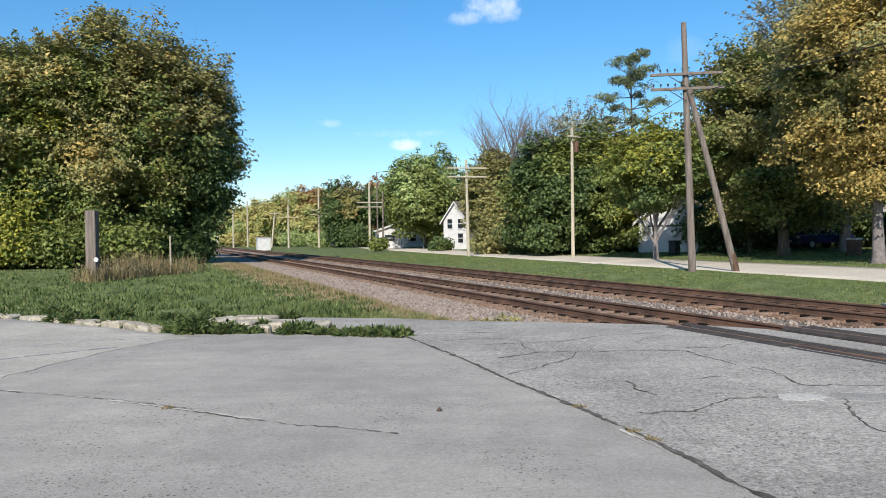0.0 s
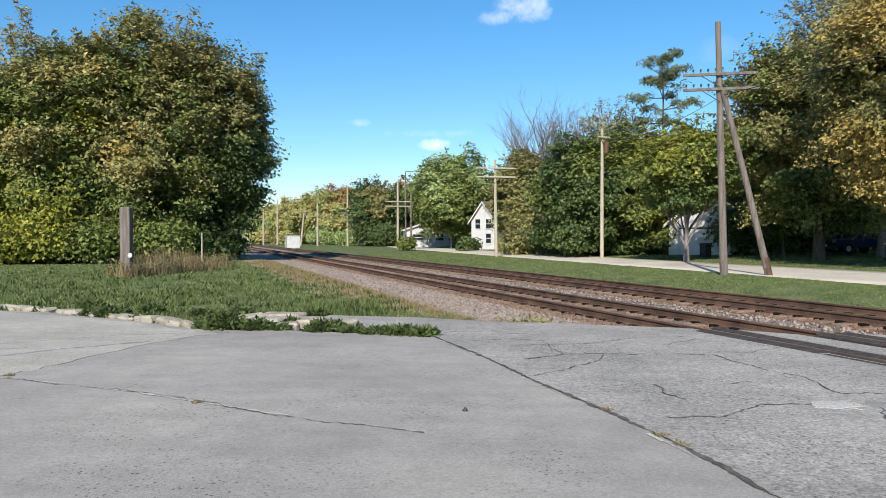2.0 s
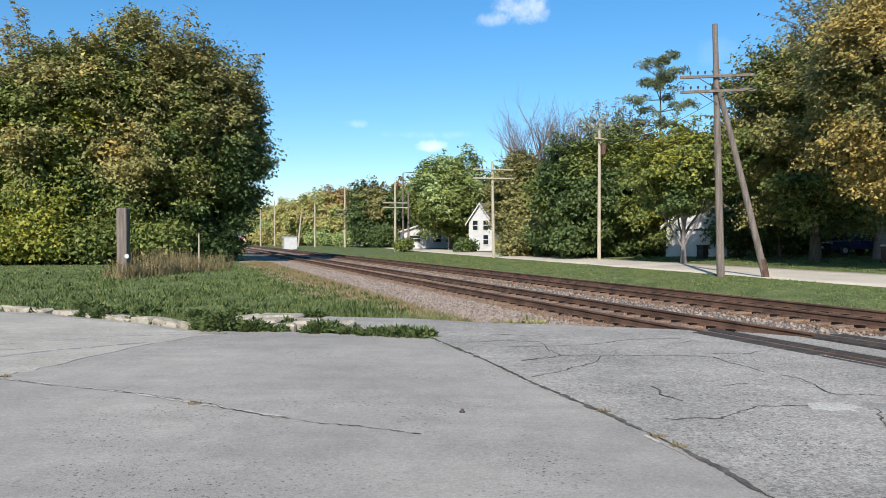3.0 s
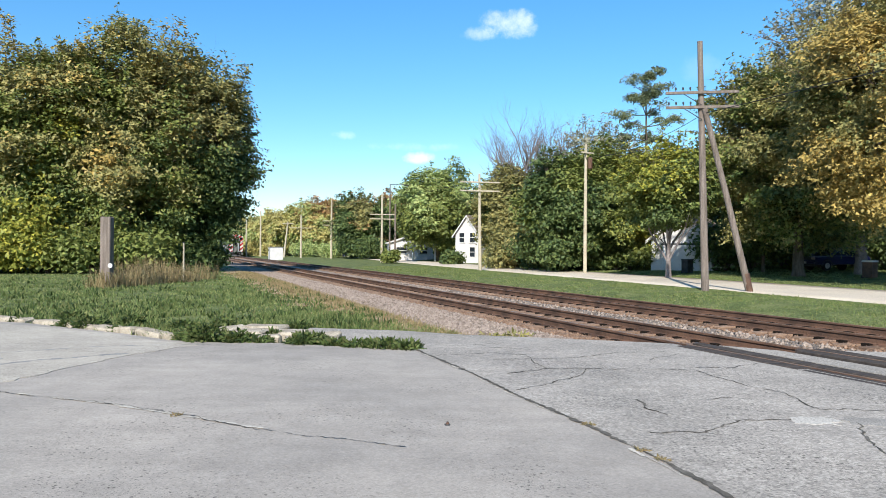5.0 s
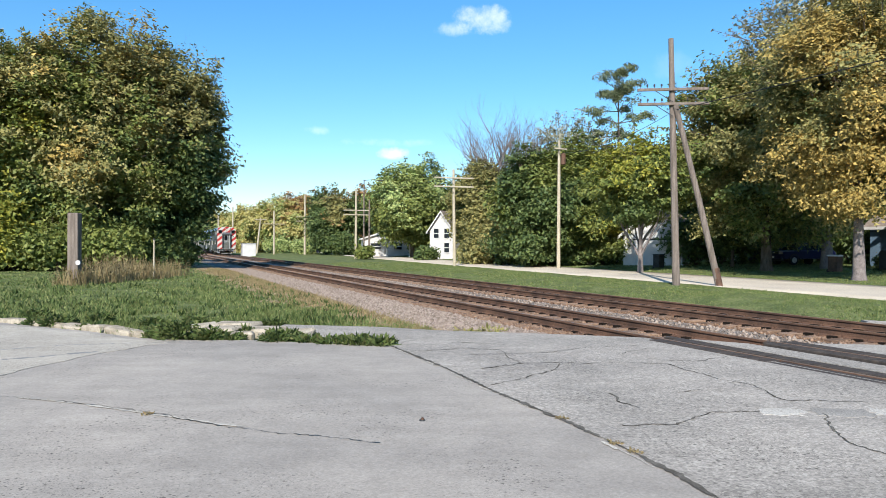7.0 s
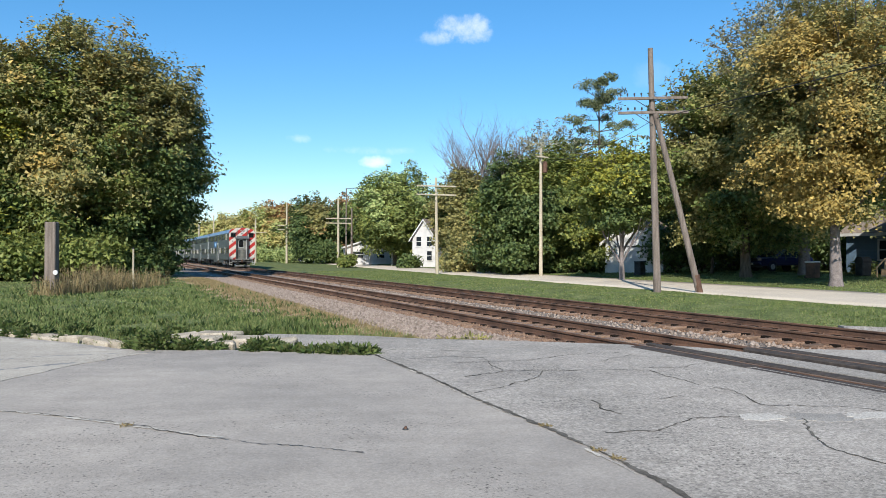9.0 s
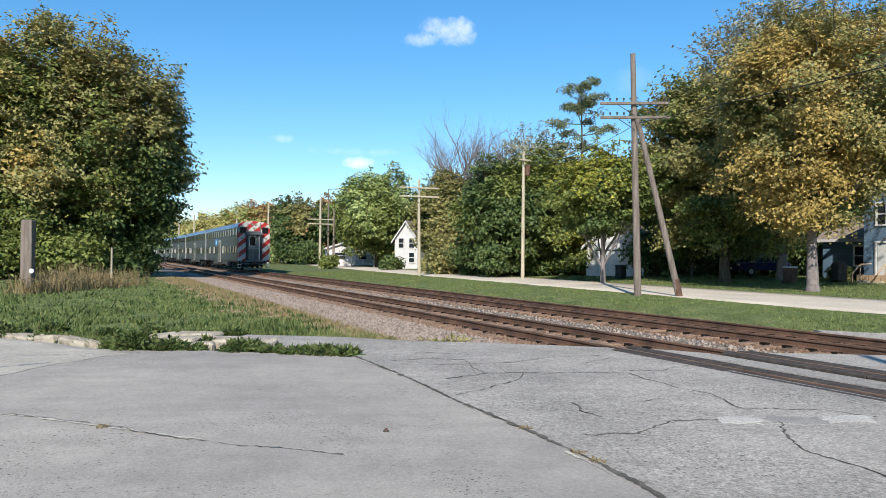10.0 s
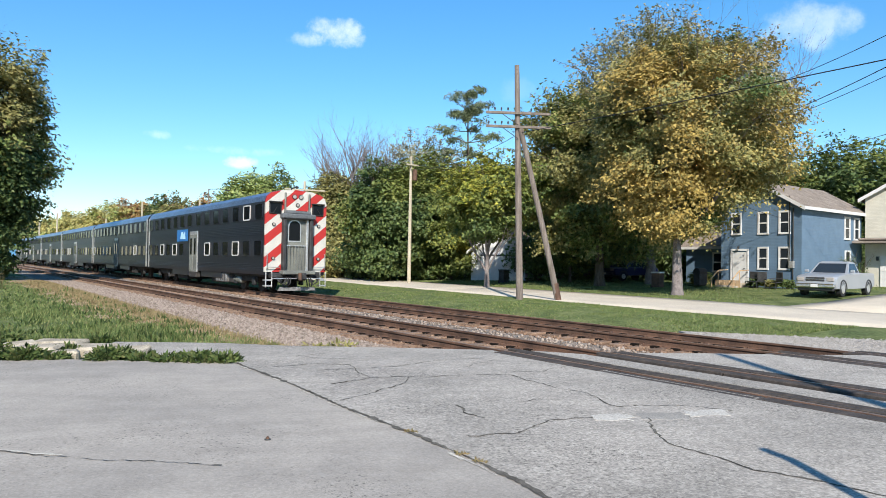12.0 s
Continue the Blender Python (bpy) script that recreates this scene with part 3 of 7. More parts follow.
# ---- tracks ----
def rail_section(s0, s1, d, name, parent):
    prof = [(-0.07, -0.172), (0.07, -0.172), (0.07, -0.160), (0.012, -0.135), (0.010, -0.05), (0.036, -0.035), (0.036, -0.006), (0.028, 0.0), (-0.028, 0.0), (-0.036, -0.006), (-0.036, -0.035), (-0.010, -0.05), (-0.012, -0.135), (-0.07, -0.160)]
    sh = Shape()
    n = len(prof)
    for s in (s0, s1):
        sh.v += [tuple(W(s, d + x, z)) for x, z in prof]
    sh.f = [(i, (i + 1) % n, n + (i + 1) % n, n + i) for i in range(n)] + [tuple(range(n))[::-1], tuple(range(n, 2 * n))]
    rail = part(name, sh, RUST, parent)
    top = Shape()
    for s in (s0, s1):
        top.v += [tuple(W(s, d + x, z)) for x, z in ((-0.024, -0.003), (0.024, -0.003), (0.024, 0.003), (-0.024, 0.003))]
    top.f = [(0, 1, 5, 4), (1, 2, 6, 5), (2, 3, 7, 6), (3, 0, 4, 7), (3, 2, 1, 0), (4, 5, 6, 7)]
    part("running_surface", top, RAILTOP, rail, "worn brown running surface")


def build_track(name, d, start, label, seed):
    track = thing(name, Matrix(), label, "railway track", "railway tracks", "structure")
    for k in (-1, 1):
        rail_section(-60, 480, d + k * GAUGE / 2, "rail", track)
    rnd = random.Random(seed)
    turn = math.atan2(N.y, N.x)
    tie_mesh = [mesh_of("tie", Shape().box((0, 0, 0), (2.6, 0.23, 0.18), None, 0.015), TIE) for _ in range(3)]
    plates, far, crib_boxes = Shape(), Shape(), Shape()
    s, count = start, 0
    while s < 330:
        m = Matrix.Translation(W(s, d + rnd.uniform(-0.05, 0.05), -0.262 + rnd.uniform(-0.008, 0.006))) @ Matrix.Rotation(turn + radians(rnd.uniform(-1.2, 1.2)), 4, "Z")
        if count < 290:
            ob = new("tie", tie_mesh[count % 3])
            ob.matrix_basis, ob.parent = m, track
        else:
            far.box((0, 0, 0), (2.6, 0.23, 0.18), m)
        if s < 130:
            for k in (-1, 1):
                c = Matrix.Translation(W(s, d + k * GAUGE / 2, -0.168)) @ Matrix.Rotation(turn, 4, "Z")
                plates.box((0, 0, 0), (0.36, 0.19, 0.018), c)
                for e in (-0.1, 0.1):
                    plates.box((e, 0.06, 0.022), (0.035, 0.035, 0.04), c)
                # black box midway between ties, painted shade of the hollow by the rail
                crib_boxes.box((-0.11, 0.262, -0.008), (0.12, 0.17, 0.05), c)
        s += 0.525 + rnd.uniform(-0.015, 0.015)
        count += 1
    tagged(part("tie_plates", plates, RUST, track), kind="stuff")
    tagged(part("crib_shade_boxes", crib_boxes, CRIB_SHADE, track, "black boxes standing for shaded hollows between the ties"), kind="stuff")
    bed = Shape()
    for s0 in range(240):
        a, b = start - 0.4 + s0, start + 0.6 + s0
        bed.add([W(a, d - 1.35, -0.212), W(b, d - 1.35, -0.212), W(b, d + 1.35, -0.212), W(a, d + 1.35, -0.212), W(a, d - 1.55, -0.26), W(b, d - 1.55, -0.26), W(b, d + 1.55, -0.26), W(a, d + 1.55, -0.26)], [(3, 2, 1, 0), (0, 1, 5, 4), (2, 3, 7, 6)])
    part("stained_bed", bed, STAINED, track, "rust-stained brown stone between the ties")
    tagged(part("far_ties", far, TIEFAR, track), kind="stuff")


build_track("track_near", TRACK_1, 8.9, "rusty steel railway track on weathered wooden ties", 1)
build_track("track_far", TRACK_2, 5.9, "rusty steel railway track beside the side street", 2)


def build_ballast():
    prof = [(4.9, -0.30), (5.5, -0.175), (6.4, -0.17), (7.4, -0.21), (10.5, -0.22), (11.2, -0.24), (12.0, -0.22), (14.8, -0.21), (15.4, -0.22), (16.6, -0.42)]
    sh = Shape()
    ss = [2 + 0.6 * i for i in range(100)] + [62 + 4 * i for i in range(100)]
    for s in ss:
        for d, z in prof:
            w = 0.25 * noise.noise(Vector((s * 0.5, d, 3))) if d < 5.6 or d > 15.5 else 0
            sh.v.append(tuple(W(s, d + w, z + 0.02 * noise.noise(Vector((s * 1.1, d * 1.1, 0))))))
    n = len(prof)
    for i in range(len(ss) - 1):
        for j in range(n - 1):
            sh.f.append((i * n + j, i * n + j + 1, (i + 1) * n + j + 1, (i + 1) * n + j)[::-1])
    bed = tagged(part("ballast", sh, BALLAST, soft=True), "pinkish grey crushed stone ballast under the tracks", "ballast", kind="structure")
    rng = np.random.default_rng(7)
    tips = np.array([(1, 0, 0), (0, 1, 0), (0, 0, 1), (-1, 0, 0), (0, -1, 0), (0, 0, -1)], float)
    tri = np.array([(0, 1, 2), (1, 3, 2), (3, 4, 2), (4, 0, 2), (1, 0, 5), (3, 1, 5), (4, 3, 5), (0, 4, 5)])
    k = 44000
    s = 8 + 46 * rng.random(k) ** 1.7
    d = np.where(rng.random(k) < 0.6, 5.0 + 3.2 * rng.random(k), 5.0 + 10.8 * rng.random(k))
    ok = (d > 15.2) | (s > 11.9 - 0.75 * (d - 5.0))
    s, d = s[ok], d[ok]
    k = len(s)
    z = np.interp(d, [p[0] for p in prof], [p[1] for p in prof]) + 0.012
    c = np.stack([U.x * s + N.x * d, U.y * s + N.y * d, z], 1)
    size = 0.024 + 0.044 * rng.random((k, 1, 1)) ** 1.5
    v = tips[None] * (0.6 + 0.8 * rng.random((k, 6, 1))) * size
    a = rng.random(k) * 6.28
    ca, sa = np.cos(a)[:, None], np.sin(a)[:, None]
    v = np.stack([v[..., 0] * ca - v[..., 1] * sa, v[..., 0] * sa + v[..., 1] * ca, v[..., 2] * 0.8], 2) + c[:, None]
    inside = (np.abs(d - TRACK_1) < 1.5) | (np.abs(d - TRACK_2) < 1.5)
    for sel, mat, label in ((~inside, STONE, "loose crushed ballast stones beside the rails"), (inside, STAINED_STONE, "rust-stained ballast stones between the ties")):
        n = int(sel.sum())
        bulk("ballast_stones", v[sel].reshape(-1, 3), (tri[None] + 6 * np.arange(n)[:, None, None]).reshape(-1, 3), mat, label, "gravel")


def bulk(name, verts, faces, mat, label="", category="", parent=None):
    """A mesh of very many small pieces; stuff when it stands by itself."""
    me = bpy.data.meshes.new(name)
    k = faces.shape[1]
    me.vertices.add(len(verts))
    me.vertices.foreach_set("co", np.asarray(verts, np.float32).ravel())
    me.loops.add(faces.size)
    me.loops.foreach_set("vertex_index", faces.astype(np.int32).ravel())
    me.polygons.add(len(faces))
    me.polygons.foreach_set("loop_start", np.arange(0, faces.size, k, dtype=np.int32))
    me.materials.append(mat)
    me.update(calc_edges=True)
    ob = new(name, me)
    if parent:
        ob.parent = parent
    else:
        tagged(ob, label, category, kind="stuff")
    return ob


build_ballast()


def build_gravel():
    """Loose pale stones beside the far track."""
    rng = np.random.default_rng(17)
    tips = np.array([(1, 0, 0), (0, 1, 0), (0, 0, 1), (-1, 0, 0), (0, -1, 0)], float)
    tri = np.array([(0, 1, 2), (1, 3, 2), (3, 4, 2), (4, 0, 2)])
    k = 9000
    s = -2 + 12 * rng.random(k)
    d = 14.45 + 3.2 * rng.random(k) ** 1.4
    ok = s < 10.3 - 1.25 * (d - 15.0)
    s, d = s[ok], d[ok]
    k = len(s)
    c = np.stack([U.x * s + N.x * d, U.y * s + N.y * d, np.full(k, -0.052)], 1)
    v = tips[None] * np.array([1, 1, 0.6]) * (0.5 + rng.random((k, 5, 1))) * (0.018 + 0.028 * rng.random((k, 1, 1))) + c[:, None]
    bulk("gravel_stones", v.reshape(-1, 3), (tri[None] + 5 * np.arange(k)[:, None, None]).reshape(-1, 3), PALE_GRAVEL, "pale loose gravel stones beside the far rails", "gravel")


build_gravel()


def build_crossing():
    """Dark timber panels on both sides of the rails where the road crosses."""
    cross = thing("crossing_panels", Matrix(), "dark worn timber crossing planks beside the rails", "crossing panel", kind="structure")
    rnd = random.Random(8)
    for rail, start in ((TRACK_1 - GAUGE / 2, 9.35), (TRACK_1 + GAUGE / 2, 8.35), (TRACK_2 - GAUGE / 2, 6.7), (TRACK_2 + GAUGE / 2, 6.0)):
        for off in (-0.29, -0.15, 0.16, 0.29):
            s = start + rnd.uniform(-0.2, 0.2)
            while s > -16:
                m = Matrix.Translation(W(s - 1.2, rail + off, -0.075 + rnd.uniform(-0.006, 0.008))) @ Matrix.Rotation(math.atan2(U.y, U.x), 4, "Z")
                part("plank", Shape().box((0, 0, 0), (2.38, 0.125, 0.16), None, 0.012), TIMBER, cross, at=m)
                s -= 2.4


build_crossing()

# ---- trees ----
def leaves(name, blobs, count, size, mat, parent, seed, shape=1.4, clump=0.85, spread=0.55):
    """A crown of small leaf faces gathered in clumps round ellipsoids (x, y, z, rx, rz)."""
    rng = np.random.default_rng(seed)
    b = np.array(blobs, float)
    vol = (b[:, 3] ** 2 * b[:, 4]) ** 0.67
    per = max(1, int(count / 48))
    pick = rng.choice(len(b), per, p=vol / vol.sum())
    way = rng.normal(size=(per, 3))
    way /= np.linalg.norm(way, axis=1)[:, None]
    way[:, 2] = np.where(way[:, 2] < -0.55, -way[:, 2] * 0.5, way[:, 2])
    r = 1 - 0.55 * rng.random((per, 1)) ** 2.0 + 0.15 * np.clip(rng.normal(size=(per, 1)), -2, 1.6)
    c = b[pick, :3] + way * r * np.stack([b[pick, 3], b[pick, 3], b[pick, 4]], 1)
    cs = clump * (0.5 + 0.9 * rng.random(per))
    which = rng.integers(0, per, count)
    off = np.clip(rng.normal(size=(count, 3)), -1.7, 1.7) * np.array([1, 1, 0.7]) * spread
    p = c[which] + off * cs[which][:, None]
    p[:, 2] = np.maximum(p[:, 2], 0.15)
    nrm = 0.62 * rng.normal(size=(count, 3)) + np.array([0, 0, 0.45]) + 0.9 * way[which]
    nrm /= np.linalg.norm(nrm, axis=1)[:, None]
    t = np.cross(nrm, rng.normal(size=(count, 3)))
    t /= np.linalg.norm(t, axis=1)[:, None]
    q = np.cross(nrm, t)
    sz = size * (0.6 + 0.8 * rng.random((count, 1)))
    v = np.stack([p - t * sz * shape * 0.45 + q * sz * 0.5, p - t * sz * shape * 0.45 - q * sz * 0.5, p + t * sz * shape * 0.6 + nrm * sz * 0.2], 1)
    return bulk(name, v.reshape(-1, 3), np.arange(3 * count).reshape(-1, 3), mat, parent=parent)


def leafmat(name, colours):
    return varied(name, [tuple(1.12 * k for k in c) for c in colours], 0.55, True, 0.24, 3.0)


DEEP = leafmat("leaves_deep_green", [(0.044, 0.074, 0.026), (0.080, 0.120, 0.038), (0.130, 0.165, 0.050), (0.060, 0.096, 0.033)])
GREEN = leafmat("leaves_green", [(0.082, 0.116, 0.031), (0.145, 0.178, 0.045), (0.220, 0.236, 0.062), (0.104, 0.140, 0.037)])
LIME = leafmat("leaves_yellow_green", [(0.16, 0.19, 0.034), (0.25, 0.255, 0.045), (0.36, 0.325, 0.052), (0.12, 0.16, 0.032)])
GOLD = leafmat("leaves_gold", [(0.26, 0.205, 0.068), (0.36, 0.27, 0.085), (0.45, 0.32, 0.092), (0.19, 0.17, 0.060)])
OLIVE = leafmat("leaves_olive", [(0.200, 0.190, 0.070), (0.30, 0.268, 0.095), (0.130, 0.142, 0.052), (0.38, 0.325, 0.120)])
RUSSET = leafmat("leaves_russet", [(0.34, 0.17, 0.07), (0.27, 0.19, 0.08), (0.42, 0.20, 0.09), (0.20, 0.17, 0.07)])
GREYLEAF = leafmat("leaves_grey_olive", [(0.25, 0.245, 0.16), (0.34, 0.32, 0.21), (0.20, 0.20, 0.125), (0.42, 0.385, 0.27)])
PINE = leafmat("pine_needles", [(0.09, 0.12, 0.06), (0.15, 0.175, 0.09), (0.21, 0.22, 0.115)])


# for distant crowns: front sunlight and haze are mixed into the leaf colours
HAZE_GOLD = leafmat("leaves_gold_haze", [(0.36, 0.32, 0.11), (0.47, 0.40, 0.15), (0.30, 0.30, 0.10), (0.52, 0.44, 0.18)])
HAZE_GREEN = leafmat("leaves_green_haze", [(0.24, 0.32, 0.11), (0.33, 0.39, 0.14), (0.40, 0.43, 0.17), (0.20, 0.28, 0.09)])


def limbs(sh, p, way, length, r, depth, rnd, spread=0.6, lift=0.15, tips=None, thin=0.62):
    """Forked branches that taper to twigs."""
    pts, radii = [p], [r]
    w = way.normalized()
    n = 4
    for i in range(n):
        w = (w + Vector((rnd.uniform(-1, 1), rnd.uniform(-1, 1), rnd.uniform(-0.6, 1))) * 0.16 + Vector((0, 0, lift * 0.2))).normalized()
        pts.append(pts[-1] + w * length / n)
        radii.append(r * (1 - 0.5 * (i + 1) / n))
    sh.tube(pts, radii, 7 if depth > 2 else 5 if depth > 1 else 3, caps=False)
    if depth > 0:
        for k in range(rnd.choice((2, 3, 3))):
            i = rnd.choice((2, 3, 4, 4))
            side = Vector((rnd.uniform(-1, 1), rnd.uniform(-1, 1), rnd.uniform(-0.2, 0.9)))
            limbs(sh, pts[i], w + side * spread * 1.4, length * rnd.uniform(0.55, 0.8), radii[i] * thin, depth - 1, rnd, spread, lift, tips, thin)
    elif tips is not None:
        tips.extend((pts[2], pts[4]))


def crown(ob, height, spread, base, mats, leaf, count, seed, clump, under, gaps, bias, shoots, square):
    """Leaf sprays filling an uneven crown with gaps, toned by noise and height, and leafy shoots past its outline."""
    rng = np.random.default_rng(seed)
    mid, half = (height + base) / 2, (height - base) / 2
    at = Vector((seed * 3.1, seed * 1.7, seed * 0.9))
    per = max(60, int(count / 24))
    centre, size, tone, out = [], [], [], []
    twigs = Shape()

    def place(v, r):
        f = v.z * r
        e = min(0.97, abs(v.z))
        wide = (1 - 0.12 * max(0.0, f) - under * max(0.0, -f)) * math.sqrt((1 - e ** square) / (1 - e * e))
        return Vector((v.x * r * spread * wide, v.y * r * spread * wide, mid + f * half)), f

    def reach(v):
        return 0.98 + 0.40 * noise.noise(v * 1.7 + at) + 0.34 * noise.noise(v * 4.6 + at)

    tries = 0
    while len(centre) < per and tries < per * 12:
        tries += 1
        v = Vector(rng.normal(size=3)).normalized()
        r = rng.random() ** 0.34 * reach(v)
        q, f = place(v, r)
        if noise.noise(q * 0.62 + at) + 0.5 * noise.noise(q * 1.5 + at) < gaps or q.z < 0.3:
            continue
        centre.append(q)
        size.append(clump * rng.uniform(0.45, 1.15))
        tone.append(noise.noise(q * 0.30 + at * 2) + bias * f + 0.10 * rng.normal())
        out.append(v)
    # shoots
    for k in range(shoots):
        v = Vector(rng.normal(size=3))
        v.z = abs(v.z) * 1.1 - 0.25
        v.normalize()
        q, f = place(v, 0.86 * reach(v))
        go = (v * 0.8 + Vector((0, 0, 0.55)) + Vector(rng.normal(size=3)) * 0.35).normalized() * rng.uniform(0.6, 1.9) * (0.5 + 0.1 * spread)
        twigs.tube([q - v * 0.5, q + go * 0.55, q + go], [0.03, 0.018, 0.007], 3, caps=False)
        for g in (0.25, 0.5, 0.75, 1.0):
            centre.append(q + go * g)
            size.append(clump * 0.30 * rng.uniform(0.7, 1.3))
            tone.append(noise.noise(q * 0.30 + at * 2) + bias * f + 0.10 * rng.normal())
            out.append(v)
    if shoots:
        tagged(part("branchwork", twigs, BARK, ob), kind="stuff")
    c, cs, tone, out = np.array(centre), np.array(size), np.array(tone), np.array(out)
    rank = np.argsort(np.argsort(tone)) / len(tone)
    total, low = sum(k for _, k in mats), 0.0
    for mm, share in mats:
        sel = np.nonzero((rank >= low) & (rank < low + share / total + 1e-9))[0]
        low += share / total
        n = int(count * share / total)
        if len(sel) == 0:
            continue
        w = cs[sel] ** 0.8
        which = sel[rng.choice(len(sel), n, p=w / w.sum())]
        off = np.clip(rng.normal(size=(n, 3)), -1.8, 1.8) * np.array([0.52, 0.52, 0.22])
        off[:, 2] -= 0.22 * (off[:, 0] ** 2 + off[:, 1] ** 2)
        p = c[which] + off * cs[which][:, None]
        p[:, 2] = np.maximum(p[:, 2], 0.12)
        nrm = 0.50 * rng.normal(size=(n, 3)) + np.array([0, 0, 0.8]) + 0.6 * out[which]
        nrm /= np.linalg.norm(nrm, axis=1)[:, None]
        s = np.cross(nrm, rng.normal(size=(n, 3)))
        s /= np.linalg.norm(s, axis=1)[:, None]
        q = np.cross(nrm, s)
        sz = leaf * (0.55 + 0.9 * rng.random((n, 1)))
        v = np.stack([p - s * sz * 0.55 + q * sz * 0.5, p - s * sz * 0.55 - q * sz * 0.5, p + s * sz * 0.75 + nrm * sz * 0.2], 1)
        bulk("crown", v.reshape(-1, 3), np.arange(3 * n).reshape(-1, 3), mm, parent=ob)


def tree(at, height, spread, base, mat, seed, label, leaf=0.3, count=20000, trunk=0.25, mats=None, clump=0.85, fork=0.45, twigs=3, thin=0.62, bark=None, under=0.25, gaps=0.0, bias=0.3, shoots=60, square=2.6):
    """A tree: tapered trunk with limbs, and a crown of leaf sprays."""
    rnd = random.Random(seed)
    ob = thing("tree", spot(at), label, "tree")
    sh = Shape()
    stem = height * fork if fork < 0.25 else max(base * 1.15, height * fork)
    lean = Vector((rnd.uniform(-0.04, 0.04), rnd.uniform(-0.04, 0.04), 1))
    pts = [Vector((0, 0, -0.3)) + lean * (stem + 0.3) * f for f in (0, 0.04, 0.15, 0.5, 1)]
    sh.tube(pts, [trunk * 1.7, trunk * 1.35, trunk * 1.05, trunk * 0.85, trunk * 0.6], 10, caps=False)
    for k in range(5):
        a = 2 * math.pi * (k + rnd.random() * 0.6) / 5
        p = pts[3].lerp(pts[4], rnd.uniform(0.1, 1))
        limbs(sh, p, Vector((math.cos(a), math.sin(a), rnd.uniform(0.8, 1.8))), (height - stem) * rnd.uniform(0.36, 0.5) * (0.84 if twigs > 3 else 1), trunk * 0.45, twigs, rnd, thin=thin)
    limbs(sh, pts[4], Vector((0, 0, 1)), (height - stem) * 0.45, trunk * 0.55, twigs, rnd, thin=thin)
    crown(ob, height, spread, base, mats or [(mat, 1.0)], leaf, count, seed, clump, under, gaps, bias, shoots, square)
    part("trunk", sh, bark or BARK, ob, soft=True)
    return ob


def shrub(at, spread, height, mat, seed, label, leaf=0.18, count=2500, name="shrub", category="shrub"):
    rnd = random.Random(seed)
    ob = thing(name, spot(at), label, category)
    sh = Shape()
    for k in range(6):
        a = rnd.uniform(0, 6.28)
        limbs(sh, Vector((0, 0, -0.1)), Vector((math.cos(a) * 0.6, math.sin(a) * 0.6, 1)), height * 0.7, 0.03 + 0.008 * height, 1, rnd)
    part("stem", sh, BARK, ob, soft=True)
    bl = [(rnd.uniform(-0.5, 0.5) * spread, rnd.uniform(-0.5, 0.5) * spread, height * rnd.uniform(0.3, 0.65), spread * rnd.uniform(0.4, 0.65), height * rnd.uniform(0.25, 0.4)) for _ in range(5)]
    leaves("foliage", bl, count, leaf, mat, ob, seed, clump=0.22 * (spread + height))
    return ob


# thicket beside the tracks
T = tree
T(polar(-20.9, 54), 16.0, 4.5, 0.4, DEEP, 11, "tall dark green deciduous tree beside the railway", 0.17, 130000, 0.32, mats=[(DEEP, 0.30), (GREEN, 0.16), (OLIVE, 0.54)], clump=1.0, twigs=4, under=0.62, square=5.0, bias=0.6, shoots=210, gaps=0.07)
T(polar(-25.8, 53), 17.4, 5.4, 0.6, GREEN, 12, "tall green tree turning yellow at the top", 0.17, 135000, 0.35, mats=[(DEEP, 0.10), (GREEN, 0.32), (OLIVE, 0.46), (GOLD, 0.12)], clump=1.0, twigs=4, under=0.3, square=4.0, bias=0.5, shoots=210, gaps=0.06)
T(polar(-31.5, 55), 15.4, 5.6, 0.4, GREEN, 13, "broad green tree with yellow patches", 0.175, 120000, 0.33, mats=[(LIME, 0.26), (GREEN, 0.44), (OLIVE, 0.24), (GOLD, 0.06)], clump=1.0, under=0.2, square=4.0, bias=0.4, shoots=170, gaps=0.05)
T(polar(-37.5, 57), 14.2, 5.7, 0.4, LIME, 14, "broad yellow-green tree at the field edge", 0.22, 60000, 0.3, mats=[(LIME, 0.5), (GREEN, 0.5)], shoots=80)
T(polar(-44.0, 64), 16.0, 6.3, 0.6, GREEN, 15, "broad green tree at the field edge", 0.34, 26000, 0.3)
for b, r, sp, h, mm, sd in ((-20.2, 54, 1.4, 2.0, DEEP, 21), (-22.2, 52, 2.0, 2.8, DEEP, 22), (-25.2, 50, 2.2, 2.8, GREEN, 23), (-28.0, 50, 2.4, 3.2, GREEN, 24), (-31.0, 51, 2.4, 3.2, LIME, 25), (-34.5, 52, 2.6, 3.4, LIME, 26), (-38.5, 53, 2.6, 3.2, GREEN, 27)):
    shrub(polar(b, r), sp, h, mm, sd, "dense leafy shrub under the trees", 0.19, 8500)

